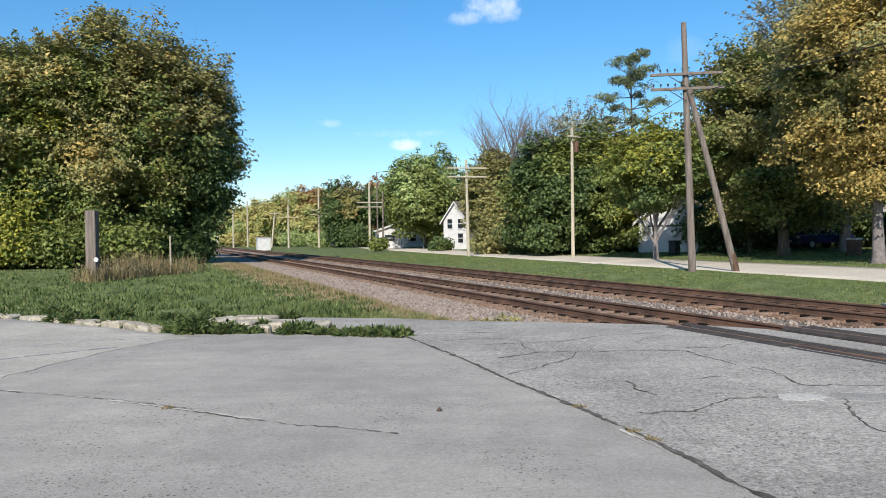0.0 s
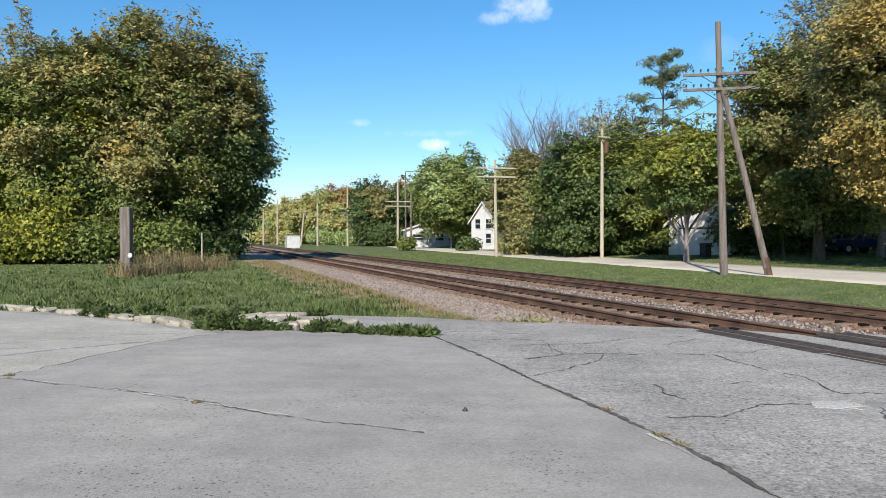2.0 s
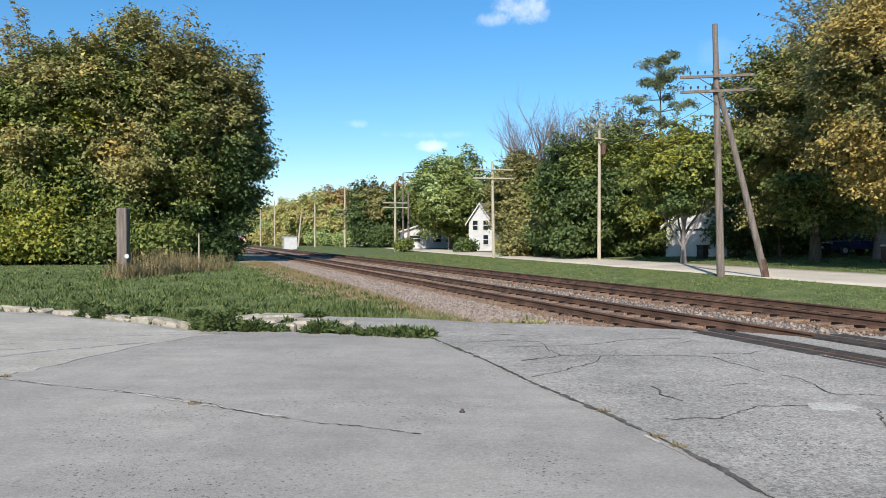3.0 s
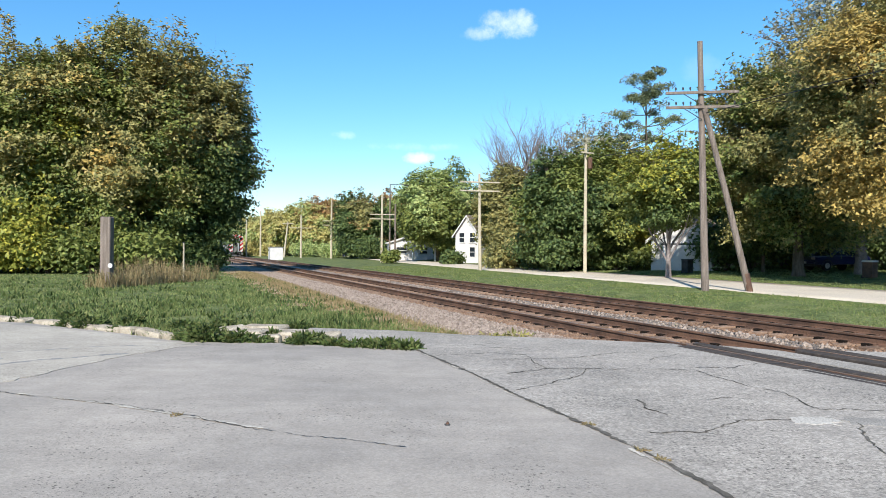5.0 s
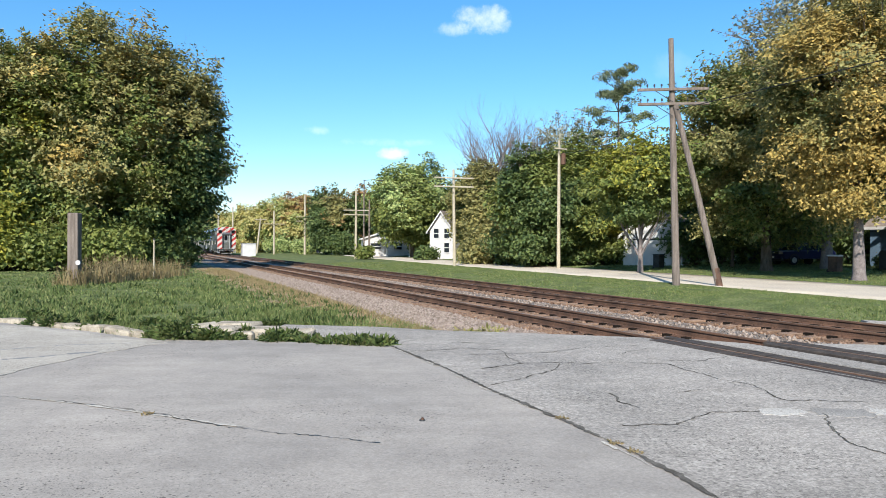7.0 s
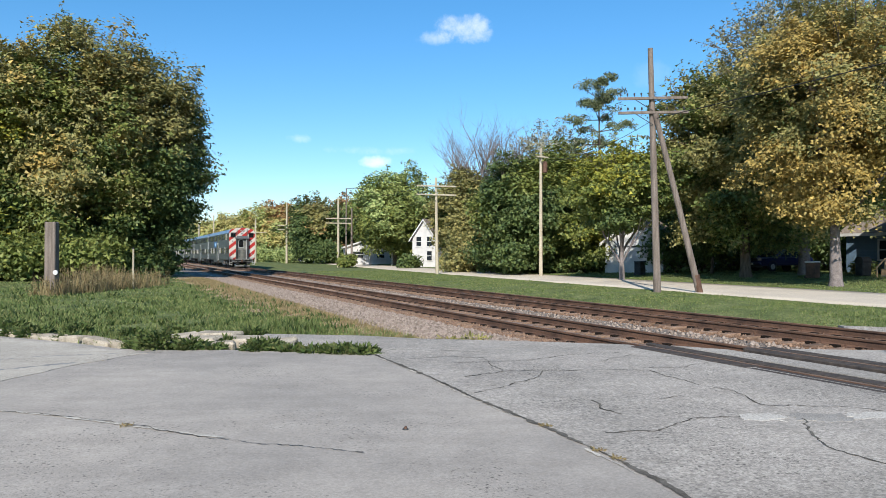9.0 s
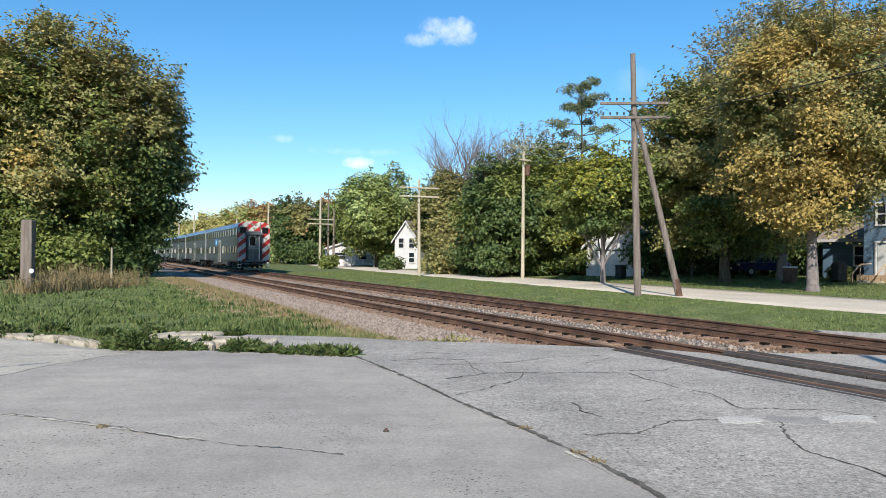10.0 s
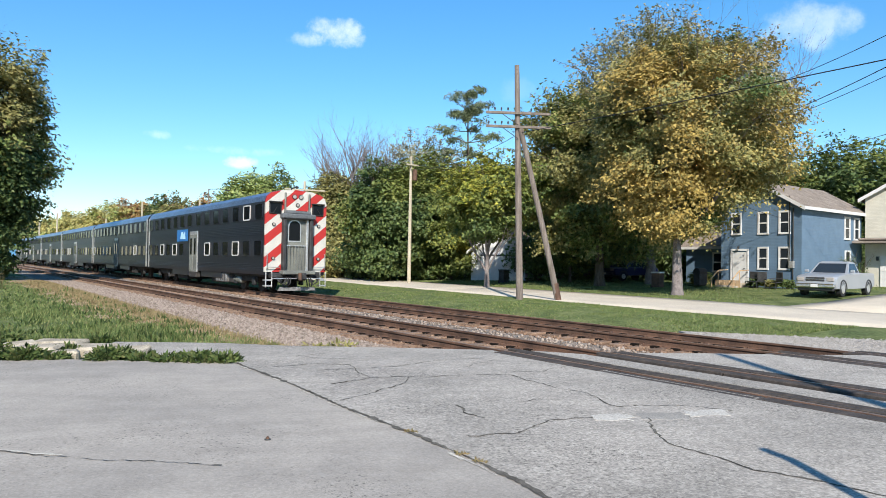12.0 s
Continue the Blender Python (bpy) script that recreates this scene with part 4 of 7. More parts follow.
# dense undergrowth that closes the view under the street trees
for i, (b, r, sp, h, mm) in enumerate(((6.6, 62, 1.9, 2.6, DEEP), (8.6, 63, 1.8, 2.0, DEEP), (10.6, 64, 2.0, 2.4, DEEP), (12.4, 65, 2.0, 2.4, DEEP), (14.2, 60, 1.8, 2.4, GREEN), (4.4, 66, 2.0, 3.4, OLIVE), (5.8, 66, 2.0, 3.6, OLIVE), (3.6, 70, 1.4, 2.2, OLIVE), (21.4, 57, 2.2, 3.6, DEEP), (23.2, 58, 2.4, 4.4, DEEP), (25.4, 61, 2.6, 5.0, GREEN), (27.8, 63, 2.6, 5.0, GREEN), (30.0, 62, 2.6, 5.0, DEEP), (31.9, 60, 2.0, 4.0, DEEP), (19.8, 66, 2.6, 4.2, DEEP), (16.0, 68, 2.6, 4.4, DEEP), (-0.4, 82, 1.4, 1.5, DEEP), (-5.4, 88, 0.9, 1.7, GREEN), (-6.6, 120, 3.0, 3.4, DEEP), (-9.6, 140, 3.2, 3.2, HAZE_GREEN), (-12.0, 158, 3.2, 3.0, HAZE_GREEN), (-14.8, 175, 3.4, 3.4, HAZE_GOLD), (-17.0, 190, 3.6, 3.8, HAZE_GOLD), (-19.0, 205, 3.6, 3.6, HAZE_GREEN), (-20.6, 220, 3.6, 3.6, HAZE_GREEN))):
    shrub(polar(b, r), sp, h, mm, 400 + i, "dense dark undergrowth below the trees", 0.16 + 0.0008 * r, 6500)


def hedge(bearings, far, high, mat, seed, label):
    """A long belt of bushes."""
    rnd = random.Random(seed)
    bl = []
    b = bearings[0]
    while b < bearings[1]:
        p = polar(b, far + rnd.uniform(-3, 3))
        h = high * rnd.uniform(0.7, 1.15)
        bl.append((p.x, p.y, p.z + h * 0.5, far * 0.022, h * 0.55))
        b += 1.1
    ob = leaves("far_bushes", bl, int(24 * len(bl) * far), 0.0034 * far, mat, None, seed, clump=far * 0.009)
    tagged(ob, label, "bushes", kind="stuff")


hedge((-24, 2), 250, 9, HAZE_GREEN, 501, "belt of green bushes far beyond the street")
hedge((-52, -18), 78, 8, DEEP, 503, "dark bushes behind the thicket")
hedge((0, 60), 100, 6.5, DEEP, 502, "dark green belt of bushes behind the houses")

# right hand side of the street
T(polar(32.4, 40.0), 14.6, 5.3, 3.4, GOLD, 31, "tall tree with yellowing autumn leaves", 0.115, 165000, 0.29, mats=[(DEEP, 0.12), (OLIVE, 0.52), (GOLD, 0.36)], fork=0.26, clump=0.85, twigs=4, under=0.1, gaps=0.13, bias=-0.12, shoots=190, bark=BAREBARK)
T(polar(30.4, 51.5), 19.0, 6.0, 6.5, GREYLEAF, 131, "tall grey-leaved tree thinning towards its top", 0.14, 36000, 0.34, fork=0.36, clump=0.8, twigs=4, thin=0.75, bark=BAREBARK, gaps=0.0, shoots=160)
T(polar(26.4, 49), 15.0, 4.9, 1.5, DEEP, 32, "tall dark green tree before the houses", 0.15, 145000, 0.34, clump=0.95, mats=[(DEEP, 0.18), (GREEN, 0.27), (OLIVE, 0.55)], fork=0.3, under=0.05, square=4.5, gaps=0.09, bias=0.05, shoots=150)
T(polar(36.2, 68), 22.0, 6.2, 6.0, GREYLEAF, 33, "tall thinning tree with brown leaves", 0.17, 46000, 0.3, fork=0.35, twigs=4, thin=0.72, bark=BAREBARK, gaps=0.0, shoots=150)
T(polar(22.6, 66), 12.6, 4.6, 2.4, LIME, 34, "yellow-green tree behind the utility pole", 0.19, 54000, 0.24, mats=[(DEEP, 0.2), (GREEN, 0.45), (LIME, 0.2), (GOLD, 0.15)], shoots=60)
T(polar(17.2, 46.5), 8.6, 3.3, 3.2, LIME, 35, "small yellow-green tree with a forked trunk", 0.15, 48000, 0.2, fork=0.22, clump=0.75, mats=[(DEEP, 0.12), (GREEN, 0.58), (LIME, 0.3)], gaps=-0.08, shoots=60, bark=BAREBARK)
T(polar(9.0, 58), 10.2, 3.8, 0.2, DEEP, 36, "dense round dark green maple", 0.19, 66000, 0.24, mats=[(DEEP, 0.75), (GREEN, 0.25)], clump=0.9, under=0.1, gaps=-0.12, shoots=40)
T(polar(13.2, 60), 10.6, 4.3, 0.4, GREEN, 37, "dense green street tree", 0.19, 60000, 0.24, mats=[(DEEP, 0.4), (GREEN, 0.45), (LIME, 0.15)], shoots=50)
T(polar(11.5, 78), 15.6, 4.5, 8.0, GREYLEAF, 38, "thinning tree with sparse pale leaves", 0.17, 9000, 0.25, twigs=4, thin=0.8, bark=BAREBARK, fork=0.5, clump=1.1, gaps=0.05, shoots=110)
T(polar(4.2, 72), 10.2, 3.2, 0.2, OLIVE, 39, "brownish olive bushy tree", 0.2, 46000, 0.2, mats=[(DEEP, 0.3), (OLIVE, 0.7)], gaps=-0.1)
T(polar(4.6, 90), 12.0, 3.6, 0.6, OLIVE, 40, "olive tree beside a white house", 0.22, 40000, 0.2, mats=[(GREEN, 0.4), (OLIVE, 0.6)], gaps=-0.1)
T(polar(-1.4, 98), 13.2, 6.4, 1.2, HAZE_GREEN, 41, "broad light green street tree", 0.26, 60000, 0.3, mats=[(GREEN, 0.55), (HAZE_GREEN, 0.45)], gaps=-0.1, clump=1.2)
T(polar(-7.6, 128), 12.0, 5.8, 0.3, DEEP, 42, "dense dark tree with reddish leaves", 0.3, 42000, 0.3, mats=[(DEEP, 0.75), (RUSSET, 0.07), (OLIVE, 0.18)], clump=1.3, gaps=-0.2)
T(polar(-4.6, 138), 13.2, 5.8, 0.3, RUSSET, 43, "tree with reddish autumn leaves", 0.32, 36000, 0.3, mats=[(GREEN, 0.45), (OLIVE, 0.3), (RUSSET, 0.25)], clump=1.3)
T(polar(-2.9, 116), 7.0, 3.4, 0.3, RUSSET, 143, "small orange-brown autumn tree behind the bungalow", 0.28, 14000, 0.2, mats=[(GREEN, 0.3), (RUSSET, 0.7)], clump=1.1)
for b, r, h, sp, sd in ((24.0, 54, 6.5, 2.2, 231), (26.6, 63, 7.0, 2.4, 232)):
    T(polar(b, r), h, sp, 0.8, GREEN, sd, "slim young tree in the shade of taller trees", 0.16, 16000, 0.12, mats=[(DEEP, 0.3), (GREEN, 0.5), (OLIVE, 0.2)], clump=0.7, gaps=0.08, shoots=40)
for b, r, h, sp, ml, sd, lab in ((-10.6, 165, 13.5, 6.6, ((HAZE_GREEN, 0.25), (HAZE_GOLD, 0.6), (RUSSET, 0.15)), 44, "broad yellowing tree far off"), (-12.6, 172, 13.0, 6.6, ((GREEN, 0.3), (HAZE_GOLD, 0.7)), 45, "broad golden autumn tree"),
                                 (-14.6, 185, 11.5, 6.2, ((HAZE_GREEN, 0.3), (HAZE_GOLD, 0.7)), 46, "broad yellow-green tree far off"), (-16.2, 196, 10.5, 5.6, ((HAZE_GREEN, 0.5), (HAZE_GOLD, 0.5)), 145, "broad pale green tree far off"),
                                 (-18.4, 215, 12.5, 7.0, ((HAZE_GREEN, 0.7), (HAZE_GOLD, 0.3)), 47, "broad yellow-green tree beyond the tracks"), (-20.8, 235, 13.5, 8.0, ((GREEN, 0.5), (HAZE_GREEN, 0.5)), 48, "broad green tree beyond the tracks")):
    T(polar(b, r), h, sp, 0.3, HAZE_GREEN, sd, lab, 0.36, 30000, 0.3, mats=ml, clump=1.6, gaps=-0.2, shoots=40)
for i, (b, r, h, sp, mm) in enumerate(((41.5, 84, 14, 7, DEEP), (45.5, 82, 14, 7, DEEP), (49.5, 84, 14.5, 7, DEEP), (54, 84, 14, 7, DEEP), (37.5, 88, 13, 7, DEEP), (31, 80, 14, 7, DEEP), (27.5, 78, 13, 6.5, DEEP), (24, 80, 12, 6.5, DEEP), (19.5, 82, 12, 6, DEEP), (14.8, 92, 13, 6, DEEP), (7.5, 95, 11, 6, DEEP), (4.5, 110, 12, 7, GREEN), (0.5, 130, 13, 7, GREEN), (-9.2, 185, 13, 7, GREEN))):
    T(polar(b, r), h, sp, 0.3, mm, 60 + i, "dense green tree behind the houses", 0.27, 34000, 0.3, mats=[(mm, 0.8), (GREEN, 0.2)], clump=1.3, gaps=-0.25, shoots=40)


def bare_tree(at, height, seed, label):
    rnd = random.Random(seed)
    ob = thing("bare_tree", spot(at), label, "tree")
    sh = Shape()
    sh.tube([(0, 0, -0.3), (0.1, 0, height * 0.2), (0.1, 0.1, height * 0.4)], [0.3, 0.22, 0.18], 8, caps=False)
    for k in range(15):
        a = 2 * math.pi * (k + rnd.random()) / 15
        limbs(sh, Vector((0.1, 0.1, height * rnd.uniform(0.3, 0.4))), Vector((math.cos(a) * 0.9, math.sin(a) * 0.9, 1.1)), height * 0.3, 0.17, 4, rnd, 0.8, 0.3, None, 0.82)
    part("trunk", sh, BAREBARK, ob, "grey leafless limbs", soft=True)


bare_tree(polar(5.6, 74), 15.2, 5, "leafless grey tree above the maples")
bare_tree(polar(6.9, 76), 14.6, 8, "leafless grey tree above the maples")
bare_tree(polar(34.4, 60), 20.5, 6, "leafless grey tree behind the yellowing tree")


def pine(at, height, seed, label):
    rnd = random.Random(seed)
    ob = thing("pine_tree", spot(at), label, "tree")
    sh = Shape().tube([(0, 0, -0.3), (0.1, 0, height * 0.5), (0, 0.1, height * 0.97)], [0.28, 0.16, 0.03], 8, caps=False)
    bl = []
    z, turn = height * 0.42, 0.0
    while z < height * 0.97:
        reach = 4.1 * (1 - 0.5 * (z / height - 0.42) / 0.55) * rnd.uniform(0.45, 1.1)
        for k in range(4):
            a = 1.571 * k + turn + rnd.uniform(-0.5, 0.5)
            far = reach * rnd.uniform(0.65, 1.2)
            tip = Vector((math.cos(a) * far, math.sin(a) * far, z + rnd.uniform(0.1, 1.3)))
            sh.tube([(0, 0, z), tip * 0.5 + Vector((0, 0, z * 0.5 - 0.05)), tip], [0.06, 0.04, 0.015], 4, caps=False)
            for f in (0.72, 1.0):
                bl.append((tip.x * f, tip.y * f, z + (tip.z - z) * f + 0.1, 0.62, 0.26))
        z += rnd.uniform(0.95, 1.35)
        turn += 0.7
    part("trunk", sh, BARK, ob, soft=True)
    leaves("crown", bl, 11000, 0.10, PINE, ob, seed, shape=3.6, clump=0.5)


pine(polar(15.4, 76), 19.8, 9, "tall open white pine behind the street trees")

# ---- grass, weeds ----
DIRT = material("tan_verge_dirt", (0.42, 0.315, 0.21), 0.95, 0, (0.26, 0.195, 0.12), 1.6, 22.0, 1.0, 0.04, 0.1, fine_amount=0.6)
BLADE = varied("grass_blades", [(0.072, 0.110, 0.034), (0.138, 0.182, 0.058), (0.235, 0.245, 0.095), (0.092, 0.138, 0.042), (0.165, 0.202, 0.068)], 0.7, True, 0.25, 5.0)
DRY = varied("dry_grass", [(0.24, 0.18, 0.09), (0.32, 0.25, 0.13), (0.17, 0.15, 0.07), (0.28, 0.19, 0.10)], 0.8, True, 0.2, 5.0)
WEED = varied("weed_leaves", [(0.036, 0.062, 0.018), (0.065, 0.10, 0.027), (0.105, 0.14, 0.04), (0.15, 0.155, 0.06)], 0.65, True, 0.25, 5.0)


def blades(name, s, d, z, high, wide, mat, label, seed, parent=None):
    rng = np.random.default_rng(seed)
    n = len(s)
    c = np.stack([U.x * s + N.x * d, U.y * s + N.y * d, z], 1)
    a = rng.random(n) * 6.28
    side = np.stack([np.cos(a), np.sin(a), 0 * a], 1) * (wide * (0.6 + 0.8 * rng.random(n)))[:, None]
    h = high * (0.5 + rng.random(n))
    tip = c + np.stack([rng.normal(size=n) * 0.35 * h, rng.normal(size=n) * 0.35 * h, h], 1)
    v = np.stack([c - side, c + side, tip], 1)
    return bulk(name, v.reshape(-1, 3), np.arange(3 * n).reshape(-1, 3), mat, label, "grass", parent)


def ground_of(s, d):
    return np.array([gz(*W(a, b).xy) for a, b in zip(s, d)]) - 0.01


def kerb_d(s):
    """The d at which the grass ends at the kerb, for each s."""
    return np.interp(s, [11.9, 12.6, 13.8, 15.1, 16.4, 17.4, 24.5, 60], [2.2, 0.2, -0.6, -1.7, -2.7, -3.9, -14, -62])


def build_grass():
    rng = np.random.default_rng(21)
    s = 12.0 + 50 * rng.random(230000) ** 1.8
    lo = kerb_d(s)
    d = lo + (5.5 - lo) * rng.random(len(s))
    patchy = np.array([noise.noise(Vector((a * 0.55, b * 0.55, 1.7))) + 0.5 * noise.noise(Vector((a * 2.1, b * 2.1, 4.2))) for a, b in zip(s, d)])
    keep = (patchy > rng.uniform(-0.75, 0.35, len(s))) & (d > -22) & ~((s < 13.9) & (d > 1.0) & (d < 4.6) & (s < 14.4 - 0.55 * (d - 1.5)))
    keep &= d < 4.6 - 1.1 * np.clip((s - 14) / 8, 0, 1) + 1.0 * patchy + 0.5 * rng.normal(size=len(s))
    s, d, patchy = s[keep], d[keep], patchy[keep]
    tall = 1 + 1.2 * np.exp(-(d - kerb_d(s)).clip(0) * 0.7) + 0.8 * patchy.clip(0)
    blades("grass", s, d, ground_of(s, d), (0.04 + 0.04 * rng.random(len(s)) ** 2) * tall, 0.008 + 0.0007 * s, BLADE, "short green grass blades by the kerb", 1)
    # broad-leaved weeds scattered through the short grass
    s = 12.3 + 26 * rng.random(26000) ** 1.6
    d = kerb_d(s) + (5.0 - kerb_d(s)) * rng.random(len(s))
    clumpy = np.array([noise.noise(Vector((a * 1.3, b * 1.3, 8.8))) for a, b in zip(s, d)])
    keep = (clumpy > 0.12) & (d > -16) & ~((s < 13.9) & (d > 1.0))
    s, d = s[keep], d[keep]
    blades("lawn_weeds", s, d, ground_of(s, d), 0.07 + 0.10 * rng.random(len(s)), 0.022 + 0.0008 * s, WEED, "dark broad-leaved weeds in the short grass", 7)
    s = 9 + 60 * rng.random(90000) ** 1.5
    edge = np.array([street_near(a) for a in s]) - 0.35
    d = 16.0 + (edge - 16.0) * rng.random(len(s))
    patchy = np.array([noise.noise(Vector((a * 0.5, b * 0.7, 5.1))) + 0.6 * noise.noise(Vector((a * 1.9, b * 1.9, 2.2))) for a, b in zip(s, d)])
    keep = patchy > rng.uniform(-0.6, 0.3, len(s))
    s, d, patchy = s[keep], d[keep], patchy[keep]
    blades("grass", s, d, ground_of(s, d), (0.03 + 0.03 * rng.random(len(s)) ** 2) * (1 + 0.9 * patchy.clip(0)), 0.010 + 0.0006 * s, BLADE, "short green grass strip along the street", 2)
    # dry grass where the lawn meets the ballast
    s = 12.5 + 40 * rng.random(15000) ** 1.5
    d = 5.3 + 0.5 * rng.normal(size=len(s))
    blades("dry_grass", s, d, ground_of(s, d), 0.04 + 0.06 * rng.random(len(s)), 0.008 + 0.0006 * s, DRY, "dry tan grass along the ballast edge", 3)
    s = 17 + 32 * rng.random(12000)
    d = 4.7 + 0.6 * rng.normal(size=len(s))
    blades("dry_grass", s, d, ground_of(s, d), 0.05 + 0.05 * rng.random(len(s)), 0.012 + 0.0006 * s, DRY, "sunlit tan dry grass beside the ballast", 6)
    s = 9 + 30 * rng.random(5000)
    d = 15.8 + 0.3 * rng.normal(size=len(s))
    blades("dry_grass", s, d, ground_of(s, d), np.full(len(s), 0.10), np.full(len(s), 0.02), DRY, "dry tan grass along the far ballast edge", 4)


def build_lawn():
    rng = np.random.default_rng(31)
    s = 17.5 + 54 * rng.random(60000)
    near = np.array([street_near(a) + 7.6 - 0.03 * max(0, a - 12) for a in s])
    d = near + 22 * rng.random(60000) ** 1.3
    blades("grass", s, d, ground_of(s, d), np.full(len(s), 0.05), 0.02 + 0.0005 * s, BLADE, "green lawn before the houses", 5)


def build_verge():
    """Bare tan soil between the grass and the ballast, with a ragged inner edge."""
    cols, rows = 9, 150
    v = []
    for i in range(rows):
        a = 13.2 + 50.0 * (i / (rows - 1)) ** 1.4
        inner = 4.4 - 1.1 * smooth((a - 14) / 8) + 0.9 * noise.noise(Vector((a * 0.5, 3.1, 0))) + 0.35 * noise.noise(Vector((a * 2.3, 7.7, 0)))
        for j in range(cols):
            b = inner + (6.3 - inner) * j / (cols - 1)
            q = W(a, b)
            v.append((q.x, q.y, gz(q.x, q.y) + (0.016 if 0 < j else -0.02)))
    f = [(i * cols + j, i * cols + j + 1, (i + 1) * cols + j + 1, (i + 1) * cols + j) for i in range(rows - 1) for j in range(cols - 1)]
    ob = bulk("verge", np.array(v), np.array(f)[:, ::-1], DIRT)
    tagged(ob, "bare tan soil beside the railway ballast", "ground", kind="structure")


build_grass()
build_lawn()
build_verge()


def weed(at, spread, high, seed, mat=None, label="leafy green weed growing through the kerb", count=260, leaf=1.0):
    """A rosette of long pointed leaves."""
    rng = np.random.default_rng(seed)
    ob = thing("weed", spot(at), label, "weed", "weeds along the kerb")
    sh = Shape()
    rnd = random.Random(seed)
    for k in range(7):
        a = rnd.uniform(0, 6.28)
        sh.tube([(0, 0, -0.05), (math.cos(a) * spread * 0.3, math.sin(a) * spread * 0.3, high * 0.5), (math.cos(a) * spread * 0.55, math.sin(a) * spread * 0.55, high * rnd.uniform(0.5, 0.95))], [0.008, 0.006, 0.003], 4)
    part("stem", sh, mat or WEED, ob)
    a, r = rng.random(count) * 6.28, spread * np.sqrt(rng.random(count))
    c = np.stack([np.cos(a) * r, np.sin(a) * r, high * (0.12 + 0.75 * rng.random(count)) * (1 - 0.5 * (r / spread) ** 2)], 1)
    out = np.stack([np.cos(a), np.sin(a), 0.5 + rng.normal(size=count) * 0.5], 1)
    out /= np.linalg.norm(out, axis=1)[:, None]
    out += 0.5 * rng.normal(size=(count, 3))
    ln = leaf * (0.032 + 0.055 * rng.random((count, 1)))
    side = np.cross(out, rng.normal(size=(count, 3)))
    side /= np.linalg.norm(side, axis=1)[:, None]
    v = np.stack([c, c + out * ln * 0.5 + side * ln * 0.30, c + out * ln, c + out * ln * 0.5 - side * ln * 0.30], 1)
    bulk("foliage", v.reshape(-1, 3), np.arange(4 * count).reshape(-1, 4), mat or WEED, parent=ob)
    return ob


for i, (s, d, sp, h) in enumerate(((12.45, 0.55, 0.46, 0.50), (12.75, 0.30, 0.30, 0.30), (12.15, 1.05, 0.34, 0.30), (11.95, 1.42, 0.22, 0.16), (11.55, 2.05, 0.34, 0.30), (11.75, 2.3, 0.30, 0.22), (11.25, 2.5, 0.26, 0.16), (10.95, 2.82, 0.30, 0.18), (10.7, 3.2, 0.36, 0.26), (10.45, 3.5, 0.30, 0.22), (12.9, 1.7, 0.24, 0.14), (15.3, -1.5, 0.40, 0.34), (15.6, -1.9, 0.28, 0.22), (14.5, -0.85, 0.26, 0.16), (16.9, -3.0, 0.26, 0.16), (13.6, 0.15, 0.26, 0.18), (18.6, -5.0, 0.3, 0.2), (14.9, 0.2, 0.3, 0.2), (16.2, -0.8, 0.3, 0.22), (15.2, 1.0, 0.26, 0.18), (17.8, -2.2, 0.34, 0.2), (14.2, 2.4, 0.3, 0.16))):
    weed(W(s, d, -0.06), sp * 0.76, h * 0.85, 100 + i, count=int(2400 * sp))
for i, (s, d) in enumerate(((6.9, 0.05), (4.45, 3.47), (4.2, 3.45), (5.3, 3.52), (9.0, -1.95))):
    weed(W(s, d, -0.006), 0.05, 0.02, 160 + i, DRY, "tiny dry tuft growing in a pavement crack", 60, 0.3)
weed(W(11.6, 6.1, -0.16), 0.30, 0.24, 131, OLIVE, "grey-green dusty weed in the ballast", 160)
weed(W(11.9, 5.7, -0.16), 0.25, 0.16, 132, OLIVE, "grey-green dusty weed in the ballast", 120)


def dry_tuft(at, spread, high, seed, count=230):
    ob = thing("dry_weeds", spot(at), "tall tan dry weeds round an old post", "weed")
    rng = np.random.default_rng(seed)
    a, r = rng.random(count) * 6.28, spread * np.sqrt(rng.random(count))
    c = np.stack([np.cos(a) * r, np.sin(a) * r, np.full(count, -0.05)], 1)
    h = high * (0.4 + 0.7 * rng.random(count))
    tip = c + np.stack([rng.normal(size=count) * 0.16 * h, rng.normal(size=count) * 0.16 * h, h], 1)
    side = np.stack([np.cos(a + 1.5), np.sin(a + 1.5), 0 * a], 1) * 0.016
    v = np.stack([c - side, c + side, tip], 1)
    bulk("stalk", v.reshape(-1, 3), np.arange(3 * count).reshape(-1, 3), DRY, parent=ob)
    k = count
    top = c[:, :] * 0.3 + tip * 0.7 + rng.normal(size=(k, 3)) * 0.06
    q = rng.normal(size=(k, 4, 3)) * 0.035
    bulk("seed_head", (top[:, None] + 0.8 * q).reshape(-1, 3), np.arange(4 * k).reshape(-1, 4), DRY, parent=ob)


